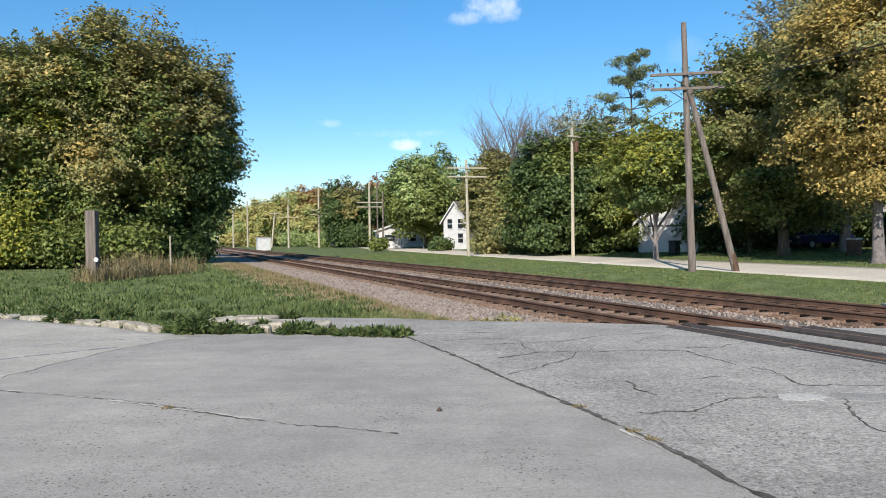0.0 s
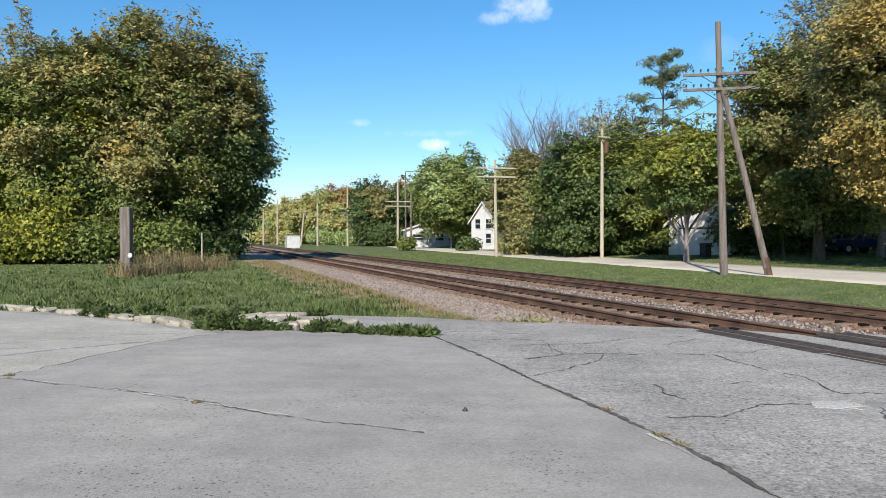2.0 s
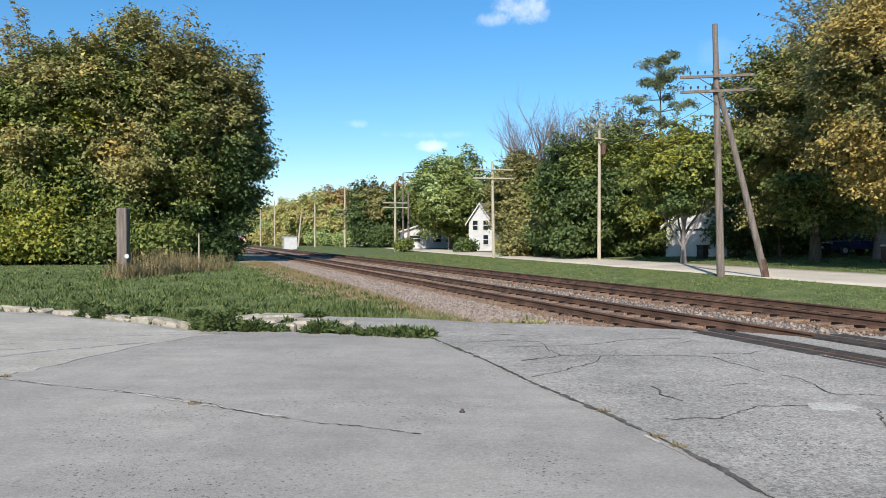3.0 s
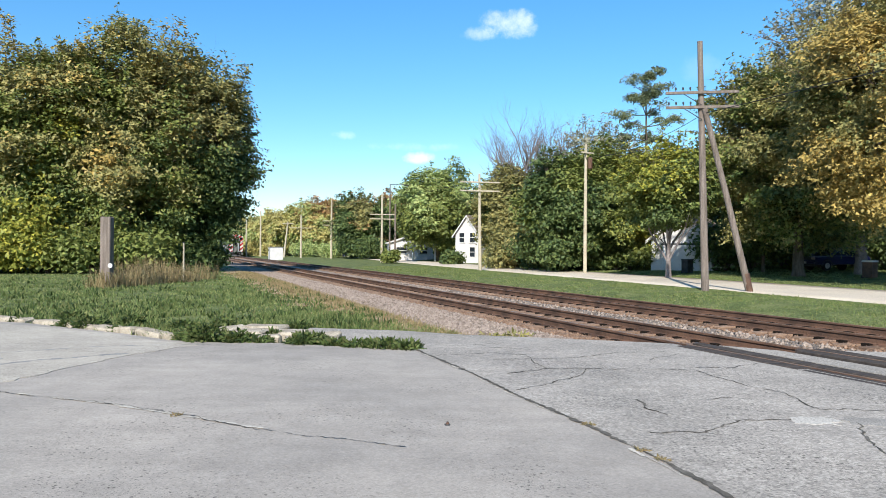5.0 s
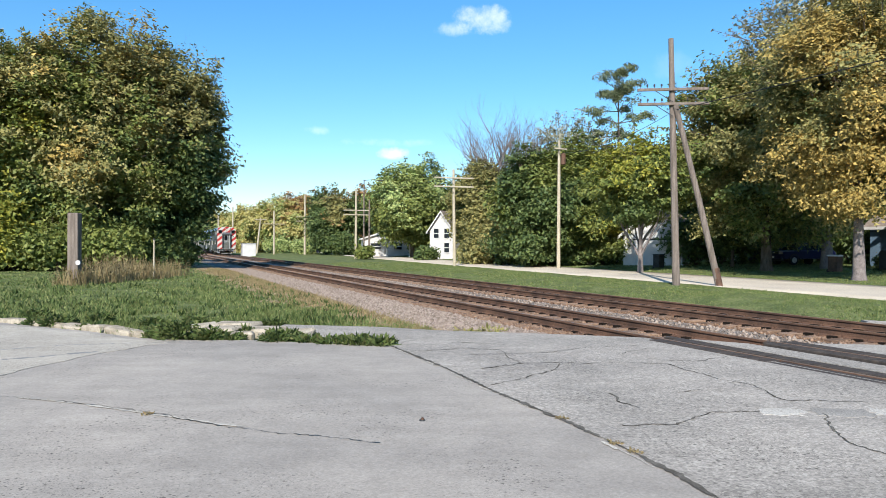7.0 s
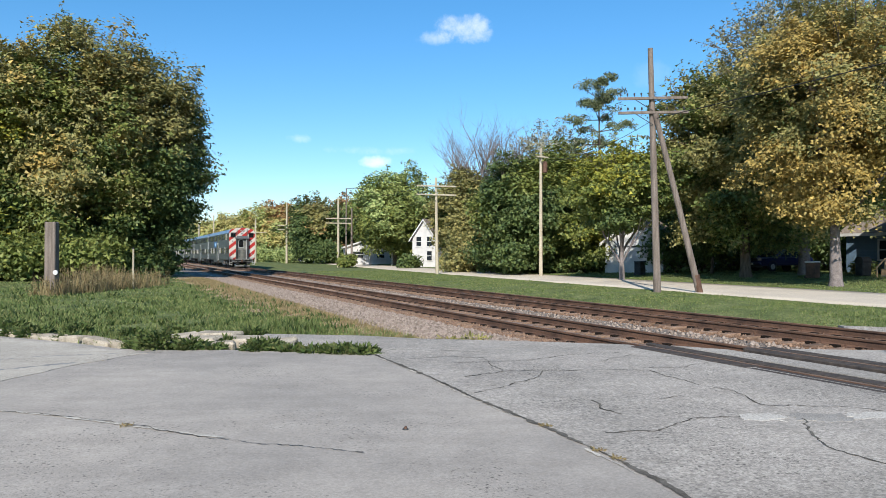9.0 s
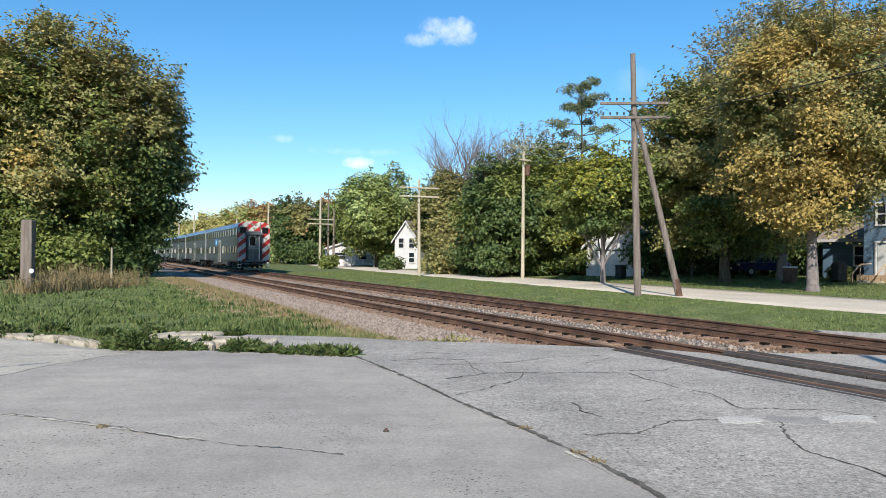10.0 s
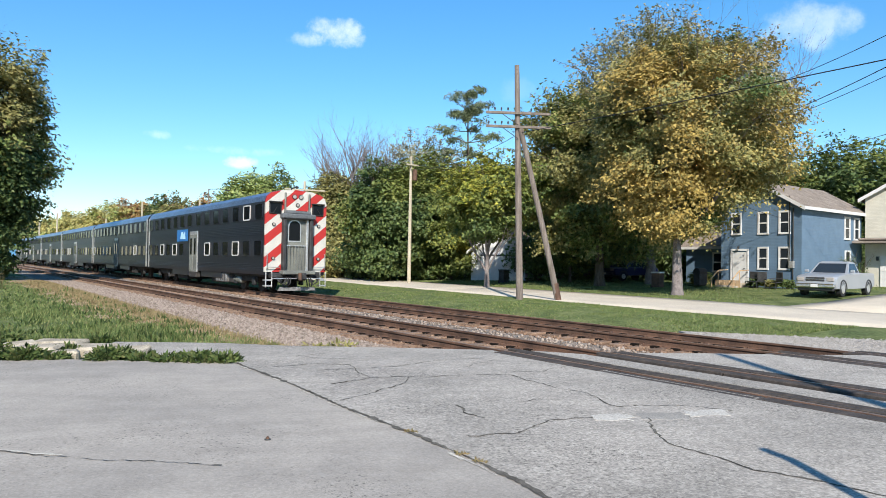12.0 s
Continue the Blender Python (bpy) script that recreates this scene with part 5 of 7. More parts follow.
# ---- poles and wires ----
def pole(at, height, r, mat, label, lean=(0, 0), arms=(), arm_turn=0.0, arm_len=2.6, name="utility_pole", transformer=0.0, pins=True):
    ob = thing(name, spot(at), label, "utility pole")
    def x(z):
        return Vector((lean[0] * z / height, lean[1] * z / height, z))
    part("shaft", Shape().tube([x(-0.4), x(height * 0.35), x(height * 0.7), x(height)], [r, r * 0.9, r * 0.78, r * 0.66], 12), mat, ob, soft=False)
    turn = Matrix.Rotation(radians(arm_turn), 4, "Z")
    for z in arms:
        m = Matrix.Translation(x(z)) @ turn
        arm = part("crossarm", Shape().box((0, -r - 0.02, 0), (arm_len, 0.10, 0.12), m, 0.01), mat, ob)
        if pins:
            for k in (-0.46, -0.36, -0.26, -0.16, 0.2, 0.32, 0.44):
                c = m @ Vector((k * arm_len, -r - 0.02, 0))
                part("insulator", Shape().tube([c + Vector((0, 0, 0.05)), c + Vector((0, 0, 0.13)), c + Vector((0, 0, 0.14)), c + Vector((0, 0, 0.22)), c + Vector((0, 0, 0.25))], [0.012, 0.012, 0.04, 0.045, 0.02], 8), DARKMETAL, arm)
        part("arm_brace", Shape().tube([m @ Vector((-arm_len * 0.25, -r - 0.04, -0.05)), m @ Vector((0, -r - 0.02, -0.55))], [0.018, 0.018], 5), DARKMETAL, arm)
    if transformer:
        c = x(transformer) + Vector((0.30, -0.1, 0))
        part("transformer", Shape().tube([c + Vector((0, 0, -0.42)), c + Vector((0, 0, -0.40)), c + Vector((0, 0, 0.38)), c + Vector((0, 0, 0.46))], [0.15, 0.19, 0.19, 0.10], 14), RUST, ob, "rust-brown transformer can")
    return ob


LP = polar(19.93, 32.1)
pole(LP, 10.95, 0.17, POLEWOOD, "tall weathered grey utility pole with two crossarms", lean=(-0.27, 0.1), arms=(8.66, 8.02), arm_turn=-8, arm_len=3.05)
FP = polar(23.15, 32.3)
brace = thing("pole_brace", spot(FP), "leaning wooden pole propped against the utility pole", "utility pole")
tip = LP - FP + Vector((-0.12, -0.12, 7.95))
part("shaft", Shape().tube([Vector((0.05, 0, -0.4)), tip * 0.5, tip], [0.15, 0.13, 0.115], 12), POLEWOOD, brace)
part("tarred_foot", Shape().tube([Vector((0.05, 0, -0.42)), tip * 0.1], [0.158, 0.152], 12), RUST, brace, "reddish stained foot")
pole(polar(10.70, 53.5), 9.9, 0.15, POLEPALE, "pale wooden power pole with a transformer", arms=(9.2,), arm_turn=30, arm_len=1.2, transformer=8.4, pins=False)
pole(polar(2.1, 59.3), 8.35, 0.15, POLEPALE, "pale wooden telegraph pole with two crossarms", lean=(-0.12, 0), arms=(7.6, 6.85), arm_turn=12, arm_len=3.5)
pole(polar(-6.1, 91), 9.2, 0.18, POLEPALE, "pale telegraph pole with two crossarms", arms=(6.4, 5.8), arm_turn=12, arm_len=3.3)
pole(polar(-10.25, 134), 11.6, 0.22, POLEPALE, "pale power pole with crossarms beyond the grass", arms=(7.2, 6.4), arm_turn=15, arm_len=3.4)
pole(polar(-12.7, 140), 8.6, 0.22, POLEPALE, "distant pale telegraph pole", arms=(6.0, ), arm_turn=15, arm_len=4.2, pins=False)
pole(polar(-14.05, 150), 7.6, 0.22, POLEPALE, "distant pale leaning pole", lean=(0.8, 0), arms=(7.2, ), arm_turn=15, arm_len=2.4, pins=False)
pole(polar(-15.9, 165), 10.6, 0.22, POLEPALE, "distant pale pole by the railway hut", pins=False)
pole(polar(-17.0, 165), 9.0, 0.22, POLEPALE, "distant pale signal pole", pins=False)
pole(polar(-18.2, 165), 5.4, 0.22, POLEPALE, "distant pale post with a round head", pins=False)


def lamp_mast(at, height, label):
    """A street light: tall post with a long arm over the road."""
    ob = thing("street_lamp", spot(at), label, "street lamp")
    part("pole", Shape().tube([(0, 0, -0.3), (0, 0, height * 0.5), (0, 0, height)], [0.12, 0.1, 0.07], 10), POLEWOOD, ob)
    arm = part("arm", Shape().tube([(0, 0, height - 0.05), (1.1, -0.3, height + 0.0), (2.2, -0.6, height - 0.12)], [0.04, 0.04, 0.04], 8), DARKMETAL, ob)
    part("lamp_head", Shape().box((2.35, -0.64, height - 0.15), (0.6, 0.2, 0.12), None, 0.03), DARKMETAL, arm)
    part("stay", Shape().tube([(0, 0, height - 1.2), (1.0, -0.27, height - 0.05)], [0.015, 0.015], 5), DARKMETAL, ob)


lamp_mast(polar(-5.45, 93), 10.6, "tall street lamp with a long arm")
pole(polar(-5.0, 94), 8.0, 0.16, POLEWOOD, "brownish wooden pole beside the street lamp", pins=False)


def wire(a, b, sag=0.4, r=0.012, label="thin black overhead wire"):
    a, b = Vector(a), Vector(b)
    n = 14
    pts = [a.lerp(b, i / n) - Vector((0, 0, 4 * sag * (i / n) * (1 - i / n))) for i in range(n + 1)]
    tagged(part("overhead_wire", Shape().tube(pts, [r] * (n + 1), 4), CABLE), label, "wire", "overhead wires")


top = LP + Vector((-0.2, 0, 0))
P3, P2 = polar(10.70, 53.5), polar(2.1, 59.3)
wire(top + Vector((0, 0, 7.75)), W(-26, 21.5, 8.3), 0.35, 0.018)
wire(top + Vector((0, 0, 7.7)), P3 + Vector((0.2, 0, 8.9)), 0.5, 0.014)
wire(P3 + Vector((0, 0, 9.25)), polar(-10.25, 134) + Vector((0, 0, 10.5)), 0.9, 0.014)
wire(P3 + Vector((0.3, 0, 9.25)), polar(24, 50) + Vector((0, 0, 8.6)), 0.5, 0.014)
wire(polar(24, 50) + Vector((0, 0, 6.0)), polar(52, 42) + Vector((0, 0, 9.5)), 0.7, 0.016)
wire(polar(39.6, 48) + Vector((0, 0, 10.9)), polar(55, 24) + Vector((0, 0, 9.4)), 0.2, 0.022)
wire(polar(39.6, 48) + Vector((0, 0, 10.6)), polar(55, 24) + Vector((0, 0, 9.0)), 0.2, 0.016)
wire(polar(40.2, 48) + Vector((0, 0, 13.2)), polar(55, 26) + Vector((0, 0, 11.0)), 0.25, 0.02)
wire(polar(39.8, 47) + Vector((0, 0, 4.4)), polar(30, 36) + Vector((0, 0, 7.5)), 0.5, 0.014)

pole(Vector((5.14, -1.57, -0.1)), 9.0, 0.15, POLEWOOD, "wooden utility pole beside the crossing road", pins=False)
sign = thing("crossing_post", spot(Vector((3.31, 1.05, 0))), "slim metal sign post beside the crossing", "sign post")
part("post", Shape().tube([(0, 0, -0.3), (0, 0, 2.7), (-0.08, -0.05, 2.95)], [0.055, 0.055, 0.05], 10), PALESTEEL_POST, sign)
part("base", Shape().tube([(0, 0, -0.05), (0, 0, 0.06), (0, 0, 0.1)], [0.16, 0.16, 0.07], 12), DARKMETAL, sign)

# old post, rod and weeds in the grass
PP = polar(-27.1, 32.6)
post = thing("old_post", spot(PP), "grey weathered square timber post in dry weeds", "post")
part("timber", Shape().box((0, 0, 1.42), (0.44, 0.36, 3.15), None, 0.03), POLEWOOD, post)
part("marker", Shape().tube([(0.26, -0.2, 0.92), (0.26, -0.24, 0.92)], [0.10, 0.10], 12), WHITE, post, "small white marker disc")
rod = thing("metal_rod", spot(polar(-21.7, 36.6)), "thin pale metal stake in the grass", "stake")
part("stake", Shape().tube([(0, 0, -0.3), (0, 0, 1.95)], [0.045, 0.045], 8), POLEPALE, rod)
part("cap", Shape().tube([(0, 0, 1.93), (0, 0, 1.99)], [0.055, 0.05], 8), DARKMETAL, rod)
for i, (b, r, sp, h) in enumerate(((-27.3, 32.2, 0.8, 0.9), (-26.4, 33.0, 0.9, 0.8), (-25.2, 34.0, 1.1, 1.0), (-24.0, 35.5, 1.0, 0.9), (-22.8, 36.2, 1.0, 1.0), (-21.6, 37.2, 0.9, 0.9), (-23.4, 39, 1.5, 1.3), (-25.0, 40, 1.5, 1.4), (-20.6, 40, 1.2, 1.0))):
    dry_tuft(polar(b, r), sp, h, 300 + i)

# ---- train ----
def striped():
    """White paint with slanting red stripes."""
    m = plain("striped_paint", (0.50, 0.48, 0.43), 0.5)
    n, l = m.node_tree.nodes, m.node_tree.links
    b = n["Principled BSDF"]
    old = b.inputs["Base Color"].links[0].from_socket
    co = n.new("ShaderNodeTexCoord")
    sep = n.new("ShaderNodeSeparateXYZ")
    l.new(co.outputs["Object"], sep.inputs[0])
    a = n.new("ShaderNodeMath")
    a.operation = "MULTIPLY_ADD"
    l.new(sep.outputs["Y"], a.inputs[0])
    a.inputs[1].default_value = -0.82
    l.new(sep.outputs["Z"], a.inputs[2])
    dv = n.new("ShaderNodeMath")
    dv.operation = "MULTIPLY"
    l.new(a.outputs[0], dv.inputs[0])
    dv.inputs[1].default_value = 1 / 0.98
    fr = n.new("ShaderNodeMath")
    fr.operation = "FRACT"
    l.new(dv.outputs[0], fr.inputs[0])
    gt = n.new("ShaderNodeMath")
    gt.operation = "GREATER_THAN"
    gt.inputs[1].default_value = 0.52
    l.new(fr.outputs[0], gt.inputs[0])
    mx = n.new("ShaderNodeMix")
    mx.data_type = "RGBA"
    l.new(gt.outputs[0], mx.inputs["Factor"])
    l.new(old, mx.inputs["A"])
    mx.inputs["B"].default_value = (0.36, 0.024, 0.02, 1)
    l.new(mx.outputs["Result"], b.inputs["Base Color"])
    return m


STRIPED = striped()
# stainless sides coloured near black for the shade and dark trees they mirror
SHADED_STEEL = material("stainless_shaded_side", (0.030, 0.035, 0.046), 0.4, 0.5, (0.021, 0.025, 0.033), 0.8, 22.0, 0.25, 0.01, 0.5, stretch=(0.15, 1, 4), fine_amount=0.2)
# roof of the same steel; the sky's reflection is painted in as blue
SKY_TINT_STEEL = material("roof_steel_sky_tint", (0.32, 0.37, 0.46), 0.38, 0.9, (0.23, 0.27, 0.35), 0.8, 12.0, 0.2, 0.01)
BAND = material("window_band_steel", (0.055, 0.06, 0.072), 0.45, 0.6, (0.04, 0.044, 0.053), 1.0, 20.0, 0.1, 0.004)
PALESTEEL = material("bright_steel", (0.58, 0.57, 0.55), 0.4, 0.7, (0.45, 0.44, 0.42), 2.0, 30.0, 0.1, 0.004)
DOORGREY = material("grey_door", (0.19, 0.195, 0.17), 0.6, 0.1, (0.12, 0.123, 0.11), 1.5, 30.0, 0.1, 0.004)
HOODGREY = material("hood_paint", (0.12, 0.13, 0.135), 0.6, 0.1, (0.08, 0.085, 0.09), 1.5, 30.0, 0.1, 0.004)
DARKGLASS = glass("dark_glass")
TRAINGLASS = glass("train_glass", (0.006, 0.007, 0.009), 0.12)
TRAINGLASS.node_tree.nodes["Principled BSDF"].inputs["Specular IOR Level"].default_value = 0.12
GASKET = plain("pale_gasket", (0.62, 0.60, 0.56), 0.5, 0.3)
BLUE = plain("blue_panel", (0.03, 0.16, 0.42), 0.5)
PALEBLUE = plain("pale_blue_shape", (0.45, 0.68, 0.85), 0.5)
PILOT = material("scuffed_plate", (0.30, 0.29, 0.275), 0.6, 0.3, (0.12, 0.115, 0.11), 5.0, 30.0, 0.3, 0.005)
LENS = glass("lamp_lens", (0.30, 0.27, 0.24), 0.12)
LONG, HALF = 21.9, 1.52
SECTION = [(-1.50, 0.86), (-1.52, 1.0), (-1.52, 4.22), (-1.44, 4.48), (-1.22, 4.66), (-0.7, 4.79), (0, 4.83), (0.7, 4.79), (1.22, 4.66), (1.44, 4.48), (1.52, 4.22), (1.52, 1.0), (1.50, 0.86)]


def loft(outline, x0, x1):
    """An outline in y, z drawn out along x."""
    sh = Shape()
    n = len(outline)
    sh.v = [(x0, y, z) for y, z in outline] + [(x1, y, z) for y, z in outline]
    sh.f = [(i, (i + 1) % n, n + (i + 1) % n, n + i)[::-1] for i in range(n)] + [tuple(range(n)), tuple(range(n, 2 * n))[::-1]]
    if x1 < x0:
        sh.f = [f[::-1] for f in sh.f]
    return sh


def round_rect(w, h, r, n=4):
    pts = []
    for cx, cy, a0 in ((w / 2 - r, h / 2 - r, 0), (-w / 2 + r, h / 2 - r, 90), (-w / 2 + r, -h / 2 + r, 180), (w / 2 - r, -h / 2 + r, 270)):
        for k in range(n + 1):
            a = radians(a0 + 90 * k / n)
            pts.append((cx + r * math.cos(a), cy + r * math.sin(a)))
    return pts


def window_frame(w, h, t, depth, r=0.12):
    """A rounded frame ring in x, z, with depth along y."""
    a, b = round_rect(w, h, r), round_rect(w - 2 * t, h - 2 * t, max(0.02, r - t))
    n = len(a)
    sh = Shape()
    for y in (0, depth):
        sh.v += [(x, y, z) for x, z in a] + [(x, y, z) for x, z in b]
    for i in range(n):
        j = (i + 1) % n
        sh.f += [(i, j, n + j, n + i), (2 * n + i, 3 * n + i, 3 * n + j, 2 * n + j), (i, 2 * n + i, 2 * n + j, j), (n + i, n + j, 3 * n + j, 3 * n + i)]
    return sh


def window_pane(w, h, depth=0.02, r=0.1):
    a = round_rect(w, h, r)
    n = len(a)
    sh = Shape()
    sh.v = [(x, 0, z) for x, z in a] + [(x, depth, z) for x, z in a]
    sh.f = [tuple(range(n)), tuple(range(n, 2 * n))[::-1]] + [(i, n + i, n + (i + 1) % n, (i + 1) % n) for i in range(n)]
    return sh


FRAME_MESH = mesh_of("window_frame", window_frame(0.94, 0.74, 0.06, 0.05), GASKET)
DARK_FRAME_MESH = mesh_of("window_frame", window_frame(0.94, 0.74, 0.03, 0.04), SHADED_STEEL)
PANE_MESH = mesh_of("pane", window_pane(0.88, 0.68), TRAINGLASS)


def car_window(parent, x, side, z, bright):
    m = Matrix.Translation((x, side * (HALF + 0.028), z)) @ Matrix.Rotation(0 if side < 0 else math.pi, 4, "Z")
    pane = new("window", PANE_MESH)
    pane.matrix_basis, pane.parent = m, parent
    fr = new("window_frame", FRAME_MESH if bright else DARK_FRAME_MESH)
    fr.matrix_basis, fr.parent = Matrix.Translation((0, -0.02, 0)), pane


def bogie(parent, x):
    b = part("bogie", Shape().box((x, -1.12, 0.62), (2.9, 0.14, 0.28), None, 0.04).box((x, 1.12, 0.62), (2.9, 0.14, 0.28), None, 0.04).box((x, 0, 0.62), (0.5, 2.2, 0.3), None, 0.04), UNDER, parent)
    for k in (-1.25, 1.25):
        for sgn in (-1, 1):
            part("wheel", Shape().tube([(x + k, sgn * 0.69, 0.46), (x + k, sgn * 0.72, 0.46), (x + k, sgn * 0.725, 0.46), (x + k, sgn * 0.83, 0.46)], [0.49, 0.49, 0.46, 0.455], 20), UNDER, b)
        for sgn in (-1, 1):
            part("axle_box", Shape().box((x + k, sgn * 1.2, 0.5), (0.36, 0.16, 0.36), None, 0.04), DARKMETAL, b)


def coach(name, label, cab):
    rnd = random.Random(4 if cab else 9)
    ob = thing(name, Matrix(), label, "train car", "coupled train cars")
    part("body", loft(SECTION, -LONG, -0.12), SHADED_STEEL, ob)
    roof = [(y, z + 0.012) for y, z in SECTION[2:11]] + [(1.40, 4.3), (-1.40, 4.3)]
    part("roof", loft(roof, -LONG + 0.02, -0.15), SKY_TINT_STEEL, ob, "steel roof with the sky's blue reflection put into its colour")
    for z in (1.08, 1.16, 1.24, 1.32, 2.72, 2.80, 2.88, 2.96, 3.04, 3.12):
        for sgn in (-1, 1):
            part("fluting", Shape().box((-LONG / 2, sgn * (HALF + 0.006), z), (LONG - 0.3, 0.02, 0.045), None, 0.008), SHADED_STEEL, ob)
    # end posts
    for x in ((-LONG + 0.02,) if cab else (-LONG + 0.02, -0.14)):
        for sgn in (-1, 1):
            part("corner_post", Shape().box((x + (0.1 if x < -1 else -0.1), sgn * (HALF + 0.01), 2.6), (0.26, 0.06, 3.4), None, 0.015), PALESTEEL, ob, "bright steel corner post")
    part("gangway", Shape().box((-LONG - 0.2, 0, 2.1), (0.42, 1.2, 2.4), None, 0.05), UNDER, ob, "black rubber gangway")
    mid = -LONG / 2
    for sgn in (-1, 1):
        door = part("door", Shape().box((mid, sgn * (HALF + 0.01), 1.95), (1.55, 0.07, 2.35), None, 0.015), PALESTEEL, ob, "pale steel passenger doors")
        for k in (-0.38, 0.38):
            part("door_leaf", Shape().box((mid + k, sgn * (HALF + 0.045), 1.88), (0.70, 0.03, 2.12), None, 0.01), DOORGREY, door)
            part("door_window", Shape().box((mid + k, sgn * (HALF + 0.062), 2.25), (0.30, 0.02, 0.95), None, 0.008), TRAINGLASS, door)
        part("step", Shape().box((mid, sgn * 1.45, 0.62), (1.4, 0.25, 0.28), None, 0.02), UNDER, ob)
        for k in range(6):
            for e in (-1, 1):
                pale = (e, k) in ((1, 0), (1, 3), (-1, 1), (-1, 3)) if cab else rnd.random() < 0.25
                car_window(ob, mid + e * (2.55 + 1.52 * k), sgn, 2.08, pale)
        for k in range(7):
            for e in (-1, 1):
                pale = (e, k) == (1, 5) if cab else rnd.random() < 0.06
                car_window(ob, mid + e * (0.88 + 1.55 * k), sgn, 3.78, pale)
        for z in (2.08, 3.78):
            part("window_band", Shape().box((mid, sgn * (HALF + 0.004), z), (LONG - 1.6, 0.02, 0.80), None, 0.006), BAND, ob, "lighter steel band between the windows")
        for k in (-5.2, 5.2):
            part("skirt", Shape().box((mid + k * 0.0 + (k / 5.2) * 3.0, sgn * 1.40, 0.72), (3.6, 0.1, 0.36), None, 0.02), SHADED_STEEL, ob)
    part("underframe", Shape().box((mid, 0, 0.82), (LONG - 0.6, 2.4, 0.16), None, 0.02), UNDER, ob)
    for x, w, h in ((mid - 3.2, 2.2, 0.5), (mid + 3.4, 1.8, 0.5), (mid + 5.4, 1.2, 0.42), (mid - 5.4, 1.0, 0.4)):
        part("equipment_box", Shape().box((x, 0, 0.55), (w, 2.5, h), None, 0.04), UNDER, ob)
    bogie(ob, -3.3)
    bogie(ob, -LONG + 3.3)
    if cab:
        cab_front(ob)
        for sgn in (-1, 1):
            box = part("battery_box", Shape().box((mid + 4.6, sgn * 1.30, 0.60), (1.7, 0.22, 0.48), None, 0.03), PILOT, ob, "scuffed pale battery box")
            for k in range(5):
                part("louvre", Shape().box((mid + 4.0 + 0.3 * k, sgn * 1.415, 0.60), (0.05, 0.02, 0.36), None, 0.006), UNDER, box)
            part("air_reservoir", Shape().tube([(mid + 6.1, sgn * 1.1, 0.55), (mid + 6.2, sgn * 1.1, 0.55), (mid + 7.1, sgn * 1.1, 0.55), (mid + 7.2, sgn * 1.1, 0.55)], [0.1, 0.19, 0.19, 0.1], 12), DOORGREY, ob)
        panel = part("logo_panel", Shape().box((mid - 2.35, -HALF - 0.03, 2.93), (2.3, 0.03, 0.72), None, 0.01), BLUE, ob, "blue rectangular logo panel")
        part("logo_shape", Shape().prism([(-0.55, -0.2), (-0.3, 0.22), (0.1, 0.22), (0.0, 0.0), (0.45, 0.22), (0.55, -0.22)], 0, 0.01, Matrix.Translation((mid - 2.2, -HALF - 0.047, 2.93)) @ Matrix.Rotation(radians(90), 4, "X")), PALEBLUE, panel, "pale blue sheared shape")
    return ob


